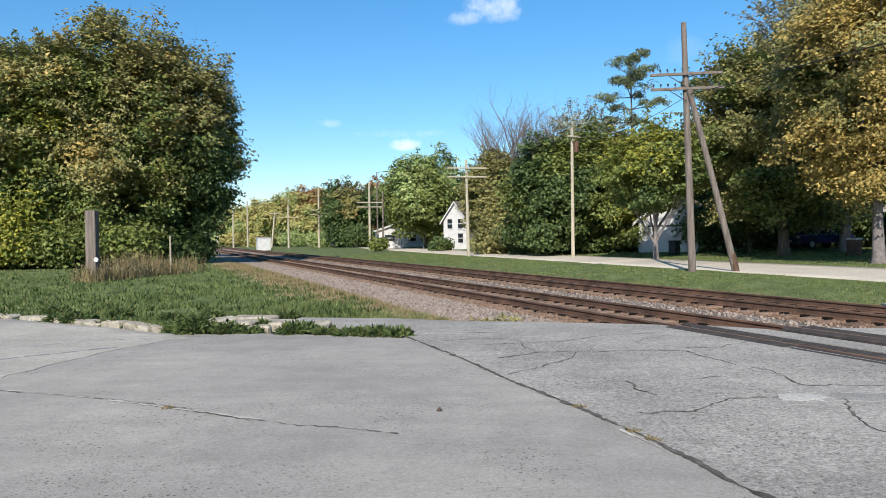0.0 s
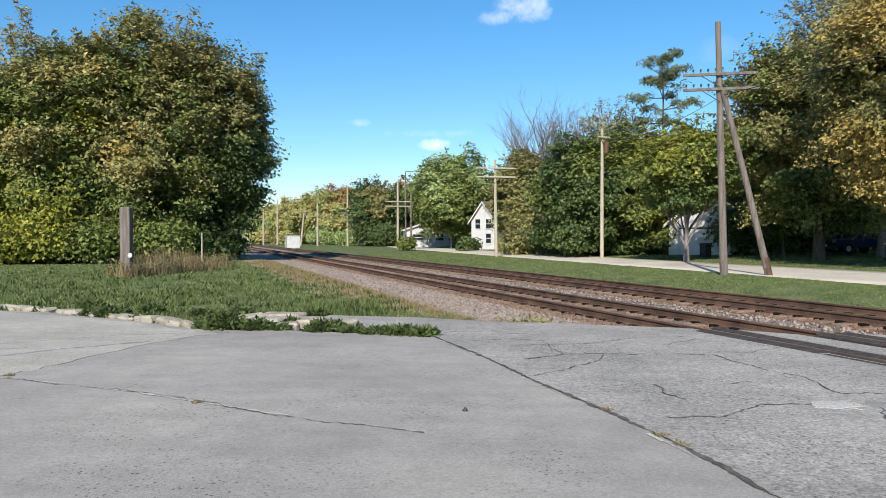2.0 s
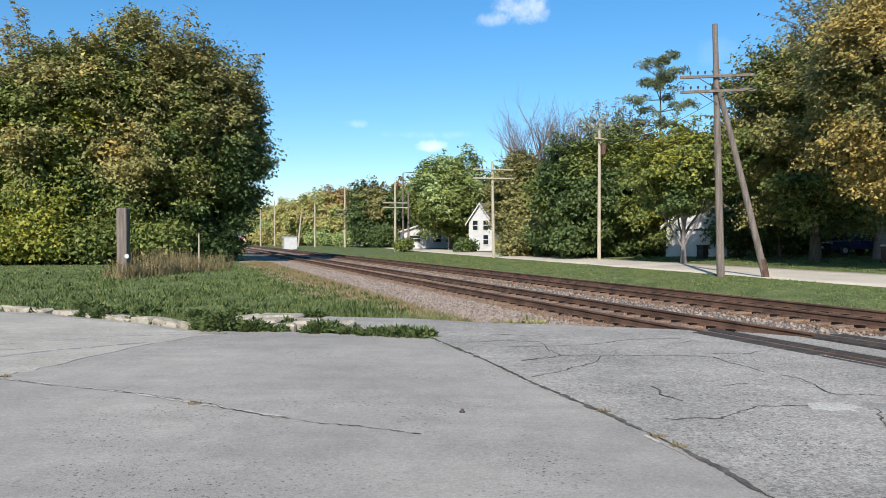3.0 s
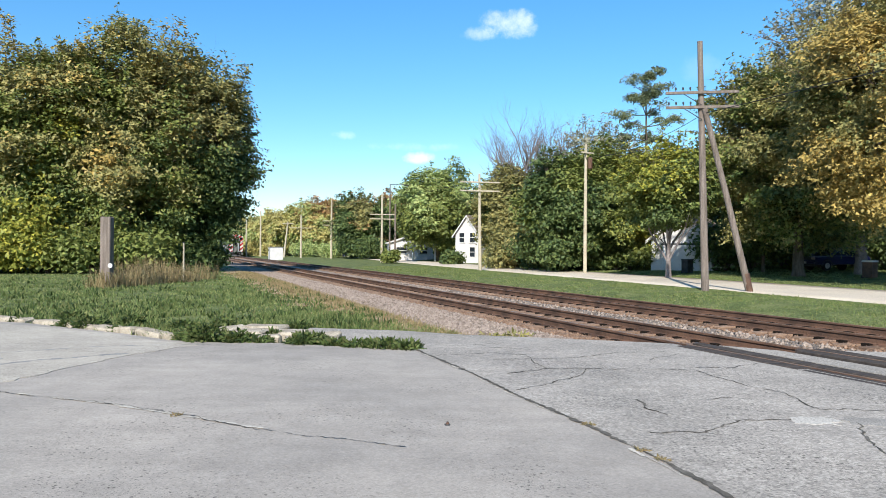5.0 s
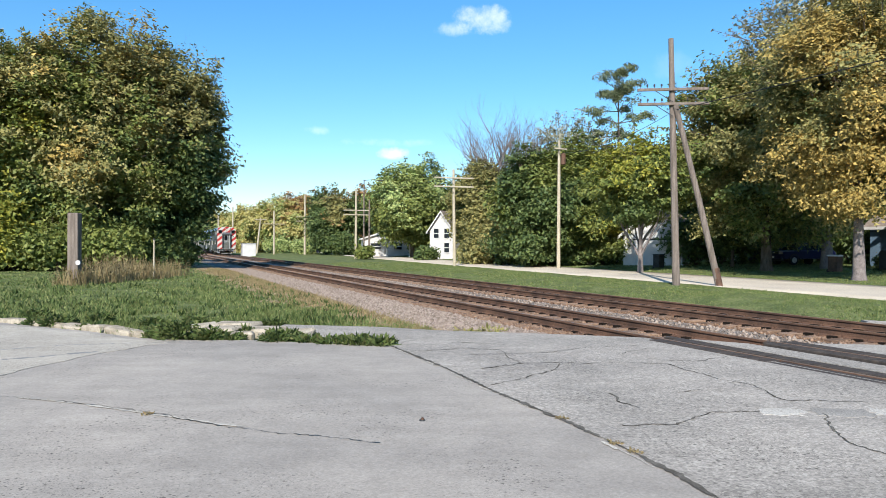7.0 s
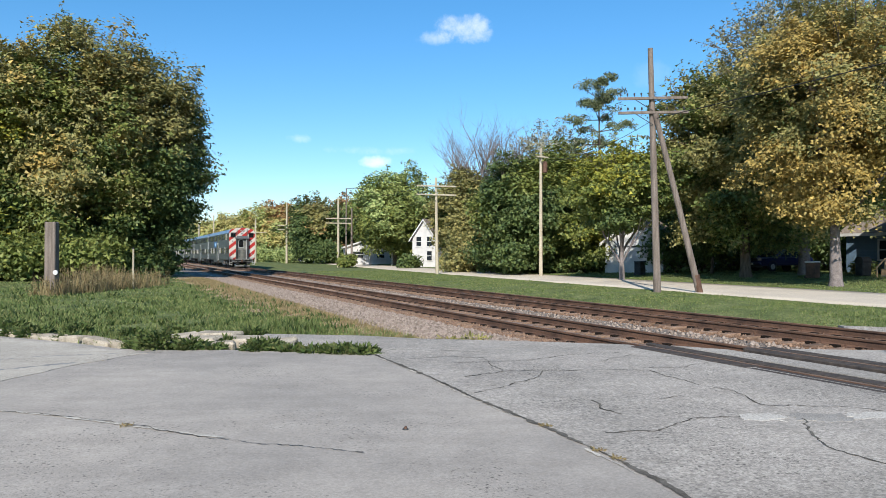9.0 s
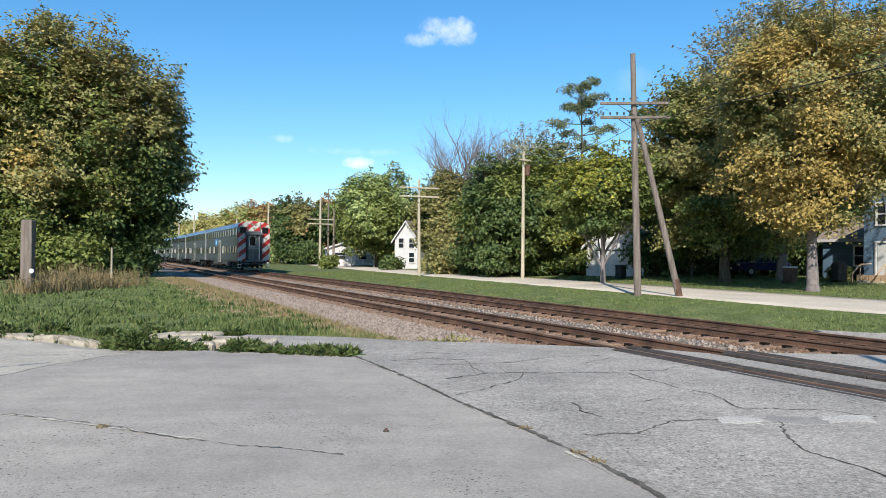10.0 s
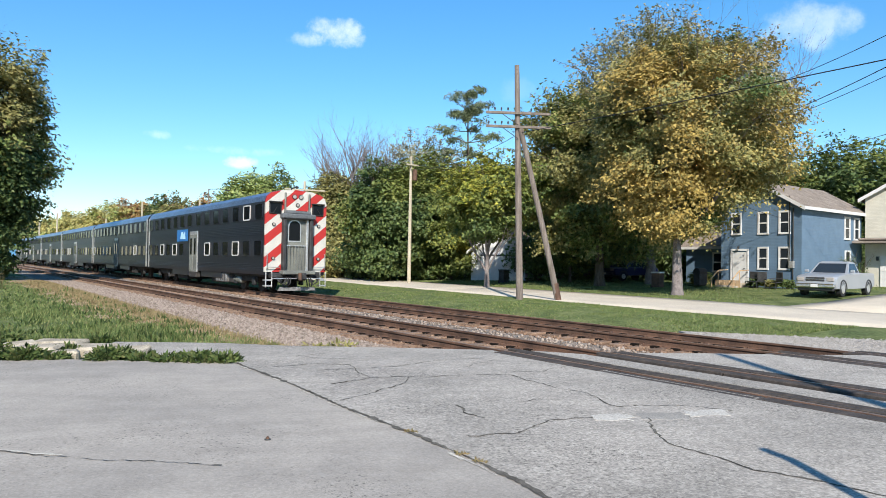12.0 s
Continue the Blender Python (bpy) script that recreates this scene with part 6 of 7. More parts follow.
def cab_front(ob):
    """The driving end: striped face, gangway door, windows, lamps, rails, coupler."""
    face = part("front_face", loft(SECTION[1:-1], -0.16, 0.0), STRIPED, ob, "white front with slanting red stripes")
    # raised centre panel above the door
    part("number_panel", Shape().box((0.03, 0, 4.28), (0.07, 1.12, 0.86), None, 0.02), STRIPED, face)
    for sgn in (-1, 1):
        part("panel_post", Shape().box((0.06, sgn * 0.60, 4.18), (0.10, 0.07, 1.0), None, 0.02), DOORGREY, face)
        win = part("cab_window", Shape().box((0.02, sgn * 1.06, 3.92), (0.05, 0.60, 0.52), None, 0.05), CABLE, face, "black rubber framed cab window")
        part("pane", Shape().box((0.05, sgn * 1.06, 3.92), (0.02, 0.48, 0.40), None, 0.008), TRAINGLASS, win)
        part("door_pillar", Shape().box((0.14, sgn * 0.66, 2.15), (0.30, 0.16, 2.62), None, 0.03), DARKMETAL, ob)
        rail = part("grab_rail", Shape().tube([(0.02, sgn * 0.86, 1.22), (0.14, sgn * 0.86, 1.22), (0.14, sgn * 1.42, 1.22), (0.02, sgn * 1.42, 1.22)], [0.022] * 4, 6), PALESTEEL, ob)
        part("grab_rail", Shape().tube([(0.02, sgn * 1.44, 1.1), (0.10, sgn * 1.44, 1.15), (0.10, sgn * 1.44, 1.8), (0.02, sgn * 1.44, 1.85)], [0.018] * 4, 6), PALESTEEL, ob)
        for z in (3.18, 1.62):
            lamp = part("marker_lamp", Shape().tube([(-0.02, sgn * 1.12, z), (0.05, sgn * 1.12, z)], [0.09, 0.08], 12), DARKMETAL, face)
            part("lens", Shape().tube([(0.05, sgn * 1.12, z), (0.06, sgn * 1.12, z)], [0.06, 0.05], 12), LENS, lamp)
        part("corner_step", Shape().box((-0.05, sgn * 1.34, 0.62), (0.36, 0.34, 0.07), None, 0.01).box((-0.05, sgn * 1.34, 0.36), (0.36, 0.34, 0.06), None, 0.01).tube([(0.1, sgn * 1.48, 0.3), (0.1, sgn * 1.48, 1.0)], [0.025, 0.025], 6).tube([(0.1, sgn * 1.2, 0.3), (0.1, sgn * 1.2, 1.0)], [0.025, 0.025], 6), PALESTEEL, ob)
        for k in (0.34, 0.46, 0.56):
            part("air_hose", Shape().tube([(0.1, sgn * k, 0.86), (0.34, sgn * (k + 0.03), 0.74), (0.38, sgn * (k + 0.08), 0.48), (0.24, sgn * (k + 0.16), 0.34)], [0.03] * 4, 7), CABLE, ob)
    for y in (-0.16, 0.16):
        lamp = part("headlight", Shape().tube([(0.05, y, 4.50), (0.11, y, 4.50)], [0.12, 0.11], 16), DARKMETAL, face)
        part("lens", Shape().tube([(0.11, y, 4.50), (0.12, y, 4.50)], [0.09, 0.08], 16), LENS, lamp)
    low = part("warning_lamp", Shape().tube([(0.05, 0, 4.12), (0.11, 0, 4.12)], [0.10, 0.09], 16), DARKMETAL, face)
    part("lens", Shape().tube([(0.11, 0, 4.12), (0.12, 0, 4.12)], [0.07, 0.06], 16), LENS, low)
    # gangway doorway
    hood = part("door_hood", Shape().box((0.18, 0, 3.58), (0.40, 1.66, 0.24), None, 0.05).box((0.12, 0, 3.76), (0.26, 1.3, 0.16), None, 0.05), HOODGREY, ob, "grey hood above the end door")
    door = part("end_door", Shape().box((0.02, 0, 2.16), (0.08, 1.16, 2.62), None, 0.02), DOORGREY, ob, "grey-green end door")
    arch = [(-0.27, -0.46), (0.27, -0.46), (0.27, 0.22)] + [(0.27 * math.cos(radians(a)), 0.22 + 0.24 * math.sin(radians(a))) for a in range(30, 151, 30)] + [(-0.27, 0.22)]
    flat = Matrix(((0, 0, 1, 0), (1, 0, 0, -0.12), (0, 1, 0, 2.92), (0, 0, 0, 1)))
    part("window_rim", Shape().prism([(y * 1.2, z * 1.12) for y, z in arch], 0.055, 0.072, flat), PALESTEEL, door)
    part("door_window", Shape().prism(arch, 0.06, 0.082, flat), TRAINGLASS, door)
    part("door_jamb", Shape().box((0.10, 0.50, 2.2), (0.12, 0.12, 2.5), None, 0.02), PALESTEEL, door, "pale jamb beside the end door")
    gate = part("folding_gate", Shape().box((0.12, 0, 2.22), (0.05, 1.1, 0.05), None, 0.01), PALESTEEL, ob)
    for k in range(8):
        part("gate_bar", Shape().box((0.12, -0.5 + k / 7, 1.6), (0.04, 0.04, 1.22), None, 0.008), DOORGREY, gate)
    part("threshold", Shape().box((0.22, 0, 0.98), (0.5, 1.6, 0.18), None, 0.03), DOORGREY, ob)
    part("buffer_beam", Shape().box((-0.05, 0, 0.84), (0.34, 2.5, 0.24), None, 0.03), DARKMETAL, ob)
    cpl = part("coupler", Shape().box((0.28, 0, 0.80), (0.7, 0.22, 0.24), None, 0.04).box((0.68, 0.03, 0.80), (0.26, 0.40, 0.36), None, 0.08), DARKMETAL, ob)
    part("knuckle", Shape().tube([(0.8, -0.12, 0.64), (0.8, -0.12, 0.96)], [0.09, 0.09], 10), RUST, cpl)
    pilot = Shape().prism([(-0.95, 0), (0.95, 0), (0.85, 0.17), (-0.85, 0.17)], 0, 0.04, Matrix(((0, 0, 1, 0.16), (1, 0, 0, 0), (0, 1, 0, 0.14), (0, 0, 0, 1))))
    part("pilot", pilot, PILOT, ob, "pale scuffed plough plate")
    for y, z, r in ((-1.0, 0.78, 0.10), (1.02, 0.76, 0.10), (-0.78, 0.62, 0.07), (0.8, 0.6, 0.07)):
        part("jumper_socket", Shape().tube([(0.0, y, z), (0.2, y, z - 0.03)], [r, r * 0.9], 10), DARKMETAL, ob)
    for y in (-1.05, 1.05):
        part("jumper_cable", Shape().tube([(0.18, y, 0.8), (0.36, y * 0.9, 0.55), (0.34, y * 0.7, 0.42), (0.2, y * 0.55, 0.7)], [0.035] * 4, 7), CABLE, ob)
    part("uncoupling_lever", Shape().tube([(0.3, -1.3, 0.62), (0.34, -1.25, 0.7), (0.34, 1.25, 0.7), (0.3, 1.3, 0.62)], [0.02] * 4, 6), PALESTEEL, ob)
    for sgn in (-1, 1):
        part("window_visor", Shape().box((0.08, sgn * 1.06, 4.22), (0.16, 0.66, 0.05), None, 0.015), DARKMETAL, ob)
        part("wiper", Shape().tube([(0.08, sgn * 1.2, 3.68), (0.085, sgn * 1.0, 4.0)], [0.012, 0.01], 5), CABLE, ob)
    part("horn", Shape().tube([(-0.9, 0.1, 4.84), (-0.9, 0.1, 4.98), (-0.4, 0.1, 5.0), (-0.3, 0.1, 5.0)], [0.03, 0.03, 0.03, 0.08], 8), DARKMETAL, ob)


def locomotive():
    ob = thing("locomotive", Matrix(), "blue and white diesel locomotive at the rear", "locomotive", "coupled train cars")
    hull = [(-1.5, 0.95), (-1.5, 4.0), (-1.2, 4.4), (0, 4.55), (1.2, 4.4), (1.5, 4.0), (1.5, 0.95)]
    part("body", loft(hull, -17, -0.6), plain("loco_blue", (0.10, 0.35, 0.62), 0.45), ob)
    part("end_wall", loft([(y * 0.98, z * 0.99) for y, z in hull], -0.62, -0.5), WHITE, ob)
    part("underframe", Shape().box((-8.7, 0, 0.8), (16.6, 2.4, 0.24), None, 0.03), UNDER, ob)
    part("fuel_tank", Shape().box((-8.7, 0, 0.5), (4.0, 2.4, 0.5), None, 0.1), UNDER, ob)
    for x in (-4, -6, -8, -10, -12):
        part("side_grille", Shape().box((x, -1.51, 3.3), (1.4, 0.05, 0.7), None, 0.01), DARKMETAL, ob)
    bogie(ob, -3.2)
    bogie(ob, -14.2)
    return ob


GAP = 0.42
cab_car = coach("cab_car", "stainless double-deck cab car with red-striped front", True)
first_coach = coach("coach", "stainless double-deck passenger coach, its sides coloured dark for shade", False)
coaches = [first_coach] + [copy_thing(first_coach, Matrix()) for _ in range(4)]
engine = locomotive()

# ---- buildings ----


def siding(name, colour):
    """Painted horizontal lap boards."""
    m = plain(name, colour, 0.65)
    n, l = m.node_tree.nodes, m.node_tree.links
    co = n.new("ShaderNodeTexCoord")
    wv = n.new("ShaderNodeTexWave")
    wv.wave_type, wv.bands_direction, wv.wave_profile = "BANDS", "Z", "SAW"
    wv.inputs["Scale"].default_value = 0.5 * 6.283 / 0.15 / 6.283 * 1.0
    l.new(co.outputs["Object"], wv.inputs["Vector"])
    bp = n.new("ShaderNodeBump")
    bp.inputs["Strength"].default_value, bp.inputs["Distance"].default_value = 0.6, 0.02
    l.new(wv.outputs["Fac"], bp.inputs["Height"])
    l.new(bp.outputs[0], n["Principled BSDF"].inputs["Normal"])
    return m


BLUE_SIDING = siding("blue_siding", (0.115, 0.18, 0.255))
WHITE_SIDING = siding("white_siding", (0.58, 0.57, 0.555))
BEIGE_SIDING = siding("beige_siding", (0.52, 0.49, 0.41))
SHINGLE = material("brown_shingles", (0.24, 0.20, 0.165), 0.9, 0, (0.17, 0.14, 0.115), 1.5, 20, 0.6, 0.02, 0.2, fine_amount=0.35)
TAN = plain("tan_wood", (0.42, 0.29, 0.17), 0.7)


def add_window(parent, m, w, h, name="window"):
    """A sash window: frame boards, two panes. The wall's outer face is the plane y = 0, outside towards -y."""
    win = part(name, Shape().box((0, -0.03, h / 2 + 0.04), (w + 0.2, 0.07, 0.12), m, 0.01).box((0, -0.03, -h / 2 - 0.05), (w + 0.24, 0.09, 0.12), m, 0.01).box((-w / 2 - 0.04, -0.03, 0), (0.12, 0.07, h), m, 0.01).box((w / 2 + 0.04, -0.03, 0), (0.12, 0.07, h), m, 0.01), WHITE, parent, "white window frame")
    part("pane", Shape().box((0, -0.005, h * 0.25), (w, 0.02, h * 0.46), m), DARKGLASS, win)
    part("pane", Shape().box((0, -0.005, -h * 0.25), (w, 0.02, h * 0.46), m), DARKGLASS, win)
    part("meeting_rail", Shape().box((0, -0.02, 0), (w, 0.05, 0.08), m, 0.008), WHITE, win)
    return win


def gable_house(name, m, width, depth, eave, peak, wall, label, over=0.35, roofmat=None, category="house"):
    """Walls of a house with a gable over the front: x across the front (outside at y = 0), y depth."""
    ob = thing(name, m, label, category)
    sh = Shape()
    prof = [(-width / 2, -0.6), (width / 2, -0.6), (width / 2, eave), (0, peak), (-width / 2, eave)]
    sh.v = [(x, 0, z) for x, z in prof] + [(x, depth, z) for x, z in prof]
    sh.f = [(0, 1, 2, 3, 4), (9, 8, 7, 6, 5), (1, 6, 7, 2), (4, 9, 5, 0), (0, 5, 6, 1), (2, 7, 8, 3), (3, 8, 9, 4)]
    part("wall", sh, wall, ob)
    slope = (peak - eave) / (width / 2)
    for sgn in (-1, 1):
        x1 = sgn * (width / 2 + over)
        z1 = eave - slope * over
        r = Shape()
        for y in (-over, depth + over):
            r.v += [(0, y, peak + 0.02), (x1, y, z1 + 0.02), (x1, y, z1 + 0.16), (0, y, peak + 0.16)]
        r.f = [(0, 1, 5, 4), (1, 2, 6, 5), (2, 3, 7, 6), (3, 0, 4, 7), (3, 2, 1, 0), (4, 5, 6, 7)]
        part("roof", r, roofmat or SHINGLE, ob)
        fs = Shape()
        y = -over - 0.02
        fs.v = [(0, y, peak - 0.10), (x1, y, z1 - 0.10), (x1, y, z1 + 0.14), (0, y, peak + 0.14), (0, y + 0.03, peak - 0.10), (x1, y + 0.03, z1 - 0.10), (x1, y + 0.03, z1 + 0.14), (0, y + 0.03, peak + 0.14)]
        fs.f = [(0, 1, 2, 3), (7, 6, 5, 4), (0, 4, 5, 1), (3, 2, 6, 7), (1, 5, 6, 2)]
        part("fascia", fs, WHITE, ob)
        part("eave_board", Shape().box((x1, depth / 2, z1 + 0.05), (0.05, depth + 2 * over, 0.20)), WHITE, ob)
    return ob


# a house frame stands on a corner: x runs along U (to the viewer's left), seen from the tracks
def facing_track(p, extra=0.0):
    """Pose at p whose -y looks back to the tracks."""
    return Matrix.Translation(p) @ Matrix.Rotation(math.atan2(-U.y, -U.x) + radians(extra), 4, "Z")


corner = polar(41.1, 47.7)
HW, HD = 5.4, 8.2
centre = corner + U * (HW / 2)
centre.z = gz(centre.x, centre.y)
bh = gable_house("house", facing_track(centre), HW, HD, 5.15, 6.75, BLUE_SIDING, "two-storey blue house with white window frames")
for x in (0.25, 1.63):
    add_window(bh, Matrix.Translation((x, 0, 1.88)), 0.54, 1.28)
    add_window(bh, Matrix.Translation((x, 0, 4.15)), 0.54, 1.28)
add_window(bh, Matrix.Translation((-1.6, 0, 4.15)), 0.54, 1.28)
sidew = Matrix.Translation((HW / 2, 0, 0)) @ Matrix.Rotation(radians(90), 4, "Z")
for y, z in ((6.0, 4.0), (7.4, 4.0), (6.1, 1.75)):
    add_window(bh, sidew @ Matrix.Translation((y, 0, z)), 0.62, 1.35)
door = part("front_door", Shape().box((-1.35, -0.03, 1.25), (0.95, 0.07, 2.05), None, 0.01), WHITE, bh, "white panelled front door")
part("door_frame", Shape().box((-1.92, -0.04, 1.3), (0.12, 0.10, 2.3), None, 0.01).box((-0.78, -0.04, 1.3), (0.12, 0.10, 2.3), None, 0.01).box((-1.35, -0.04, 2.42), (1.26, 0.10, 0.14), None, 0.01), WHITE, door)
part("knob", Shape().tube([(-1.0, -0.06, 1.2), (-1.0, -0.13, 1.2)], [0.03, 0.035], 8), DARKMETAL, door)
part("wall_lamp", Shape().tube([(-1.35, -0.05, 2.62), (-1.35, -0.22, 2.66), (-1.35, -0.24, 2.5)], [0.03, 0.03, 0.09], 8), DARKMETAL, bh)
part("porch", Shape().box((-1.35, -0.7, 0.1), (1.7, 1.3, 0.3), None, 0.02), KERB, bh, "concrete porch with steps")
for k in range(2):
    part("porch_step", Shape().box((-1.35, -1.5 - 0.3 * k, 0.0 - 0.15 * k), (1.5, 0.3, 0.16), None, 0.015), KERB, bh)
for sgn in (-1, 1):
    part("handrail", Shape().tube([(-1.35 + sgn * 0.75, -0.2, 1.1), (-1.35 + sgn * 0.75, -1.3, 1.05), (-1.35 + sgn * 0.75, -2.1, 0.5)], [0.04] * 3, 6).tube([(-1.35 + sgn * 0.75, -1.3, 0.0), (-1.35 + sgn * 0.75, -1.3, 1.05)], [0.035, 0.035], 6).tube([(-1.35 + sgn * 0.75, -2.05, -0.3), (-1.35 + sgn * 0.75, -2.05, 0.55)], [0.035, 0.035], 6), TAN, bh, "brown wooden handrail")
for k in range(5):
    part("deck_board", Shape().box((-1.35 + (k - 2) * 0.36, -1.42, 0.12), (0.33, 0.05, 0.62), None, 0.01), TAN, bh, "weathered tan deck boards")
part("electric_conduit", Shape().tube([(1.98, -0.07, 1.5), (1.98, -0.07, 5.6), (2.0, -0.2, 5.8)], [0.035, 0.035, 0.03], 6), DARKMETAL, bh)
part("downpipe", Shape().tube([(2.2, -0.06, 0), (2.2, -0.06, 5.0)], [0.04, 0.04], 6), DARKMETAL, bh)
part("meter_box", Shape().box((2.15, -0.12, 1.5), (0.3, 0.2, 0.45), None, 0.02), PALESTEEL, bh)
def garden_chair(at, turn, label):
    ob = thing("garden_chair", spot(at, turn), label, "chair")
    part("seat", Shape().box((0, 0, 0.42), (0.55, 0.52, 0.05), None, 0.015), DARKMETAL, ob)
    part("backrest", Shape().box((0, 0.27, 0.75), (0.55, 0.05, 0.6), None, 0.015), DARKMETAL, ob)
    for x in (-0.25, 0.25):
        for y in (-0.23, 0.25):
            part("leg", Shape().tube([(x, y, -0.05), (x, y, 0.42)], [0.02, 0.02], 6), DARKMETAL, ob)
        part("armrest", Shape().box((x, 0, 0.64), (0.06, 0.5, 0.04), None, 0.01), DARKMETAL, ob)


def barbecue(at):
    ob = thing("barbecue", spot(at, 20), "black covered barbecue grill beside the steps", "barbecue")
    part("cart", Shape().box((0, 0, 0.45), (0.8, 0.5, 0.8), None, 0.04), DARKMETAL, ob)
    part("lid", Shape().tube([(-0.42, 0, 0.95), (-0.4, 0, 0.95), (0.4, 0, 0.95), (0.42, 0, 0.95)], [0.2, 0.27, 0.27, 0.2], 14), CABLE, ob)
    part("side_shelf", Shape().box((0.65, 0, 0.85), (0.45, 0.45, 0.04), None, 0.01), DARKMETAL, ob)


for u, n, turn in ((0.9, -1.3, 200), (1.9, -1.2, 160), (2.6, -1.1, 180)):
    q = corner + U * u + N * n
    garden_chair(Vector((q.x, q.y, gz(q.x, q.y))), math.degrees(math.atan2(N.y, N.x)) - turn + 90, "dark metal garden chair beside the blue house")
q = corner + U * (HW + 0.6) - N * 1.5
barbecue(Vector((q.x, q.y, gz(q.x, q.y))))
for i, (u, n, sp, h, mm) in enumerate(((0.4, -0.8, 0.4, 0.55, DEEP), (1.5, -0.7, 0.4, 0.5, OLIVE), (2.6, -0.7, 0.4, 0.5, DEEP), (6.6, -0.6, 0.6, 0.8, OLIVE), (7.6, 0.6, 0.7, 0.9, DEEP), (-0.6, 5.6, 0.7, 2.3, DEEP), (-0.5, 3.4, 0.5, 0.8, GREEN))):
    q = corner + U * u + N * n
    shrub(Vector((q.x, q.y, gz(q.x, q.y))), sp, h, mm, 700 + i, "small garden shrub against the blue house", 0.09, 1600)
wing_at = corner + U * (HW + 2.2) + N * 2.6
wing_at.z = gz(wing_at.x, wing_at.y)
wing = gable_house("house_wing", facing_track(wing_at) @ Matrix.Translation((2.3, 2.3, 0)) @ Matrix.Rotation(radians(90), 4, "Z"), 4.6, 4.6, 2.75, 4.2, BLUE_SIDING, "single-storey blue wing with a brown roof")
add_window(wing, Matrix.Translation((-2.3, 2.0, 1.55)) @ Matrix.Rotation(radians(-90), 4, "Z"), 0.62, 1.25)
gar_at = polar(48.5, 54)
gar = gable_house("garage_house", facing_track(gar_at, 8), 6.6, 8.0, 6.0, 7.9, BEIGE_SIDING, "beige two-storey house with a white garage door")
part("garage_door", Shape().box((-0.2, -0.05, 1.05), (4.4, 0.08, 2.1), None, 0.02), WHITE, gar, "white sectional garage door")
for z in (0.55, 1.08, 1.6):
    part("door_seam", Shape().box((-0.2, -0.095, z), (4.4, 0.012, 0.03)), BEIGE_SIDING, gar)
for x in (-1.7, -0.7, 0.3, 1.3):
    part("door_window", Shape().box((x, -0.095, 1.85), (0.55, 0.014, 0.26)), DARKGLASS, gar)
part("porch_roof", Shape().box((0, -0.7, 2.95), (7.4, 1.7, 0.14), None, 0.02).box((0, -0.75, 3.15), (6.8, 1.2, 0.2), None, 0.08), SHINGLE, gar)
part("wall_lamp", Shape().box((-2.55, -0.1, 1.9), (0.14, 0.16, 0.28), None, 0.02), DARKMETAL, gar)

shed = gable_house("white_garage", facing_track(polar(18.1, 57.5), 30), 4.8, 6.5, 2.5, 4.3, WHITE_SIDING, "white gabled garage behind the trees")
part("big_door", Shape().box((0.2, -0.04, 1.0), (3.2, 0.07, 2.1), None, 0.01), WHITE, shed)
part("lintel", Shape().box((0.2, -0.06, 2.1), (3.5, 0.08, 0.12), None, 0.01), DARKMETAL, shed)
white2 = gable_house("white_house", facing_track(polar(13.6, 66), 20), 5.0, 7, 3.2, 4.8, WHITE_SIDING, "white house with porch posts behind street trees")
for x in (-1.6, 0.0, 1.6):
    part("porch_post", Shape().box((x, -1.2, 1.3), (0.16, 0.16, 2.8), None, 0.01), WHITE, white2)
    add_window(white2, Matrix.Translation((x * 0.8, 0, 1.6)), 0.7, 1.2)
shed2 = gable_house("white_outbuilding", facing_track(polar(20.9, 64), 20), 4.0, 5, 2.4, 3.3, WHITE_SIDING, "low white outbuilding in the trees' shade")
part("door", Shape().box((0.8, -0.03, 0.95), (1.0, 0.06, 2.0), None, 0.01), DARKMETAL, shed2)
tall = gable_house("white_tall_house", facing_track(polar(1.0, 86), 42), 3.2, 6, 3.7, 5.9, WHITE_SIDING, "tall narrow white gabled house")
add_window(tall, Matrix.Translation((-0.7, 0, 3.2)), 0.7, 1.2)
add_window(tall, Matrix.Translation((0.75, 0, 1.4)), 0.7, 1.2)
add_window(tall, Matrix.Translation((0.75, 0, 3.2)), 0.7, 1.2)
bung = gable_house("bungalow", facing_track(polar(-3.4, 108), 75), 8.0, 9.0, 2.7, 4.0, WHITE_SIDING, "low white bungalow with a brown roof")
add_window(bung, Matrix.Translation((-2.0, 0, 1.5)), 1.6, 1.0)
add_window(bung, Matrix.Translation((1.5, 0, 1.5)), 1.2, 1.0)
carport = thing("carport", facing_track(polar(-1.6, 101), 20), "white open carport beside a bungalow", "carport")
part("roof", Shape().box((0, 0, 2.6), (5.4, 5.0, 0.22), None, 0.03), WHITE, carport)
for x in (-2.5, 2.5):
    for y in (-2.3, 2.3):
        part("post", Shape().box((x, y, 1.2), (0.14, 0.14, 2.8), None, 0.01), WHITE, carport)

hut = thing("railway_hut", facing_track(polar(-14.7, 124)), "small white metal railway equipment hut", "hut")
part("body", Shape().box((0, 0, 1.05), (2.6, 2.2, 2.3), None, 0.04), WHITE, hut)
part("roof", Shape().box((0, 0, 2.25), (2.8, 2.4, 0.14), None, 0.03), PALESTEEL, hut)
part("door", Shape().box((0.4, -1.12, 1.05), (0.9, 0.05, 1.9), None, 0.01), PALESTEEL, hut)
part("vent", Shape().box((-0.8, -1.12, 1.75), (0.5, 0.04, 0.3), None, 0.01), DARKMETAL, hut)

# ---- vehicles ----
TYRE = plain("tyre_rubber", (0.02, 0.02, 0.02), 0.85)
CHROME = plain("chrome", (0.6, 0.6, 0.6), 0.2, 0.9)


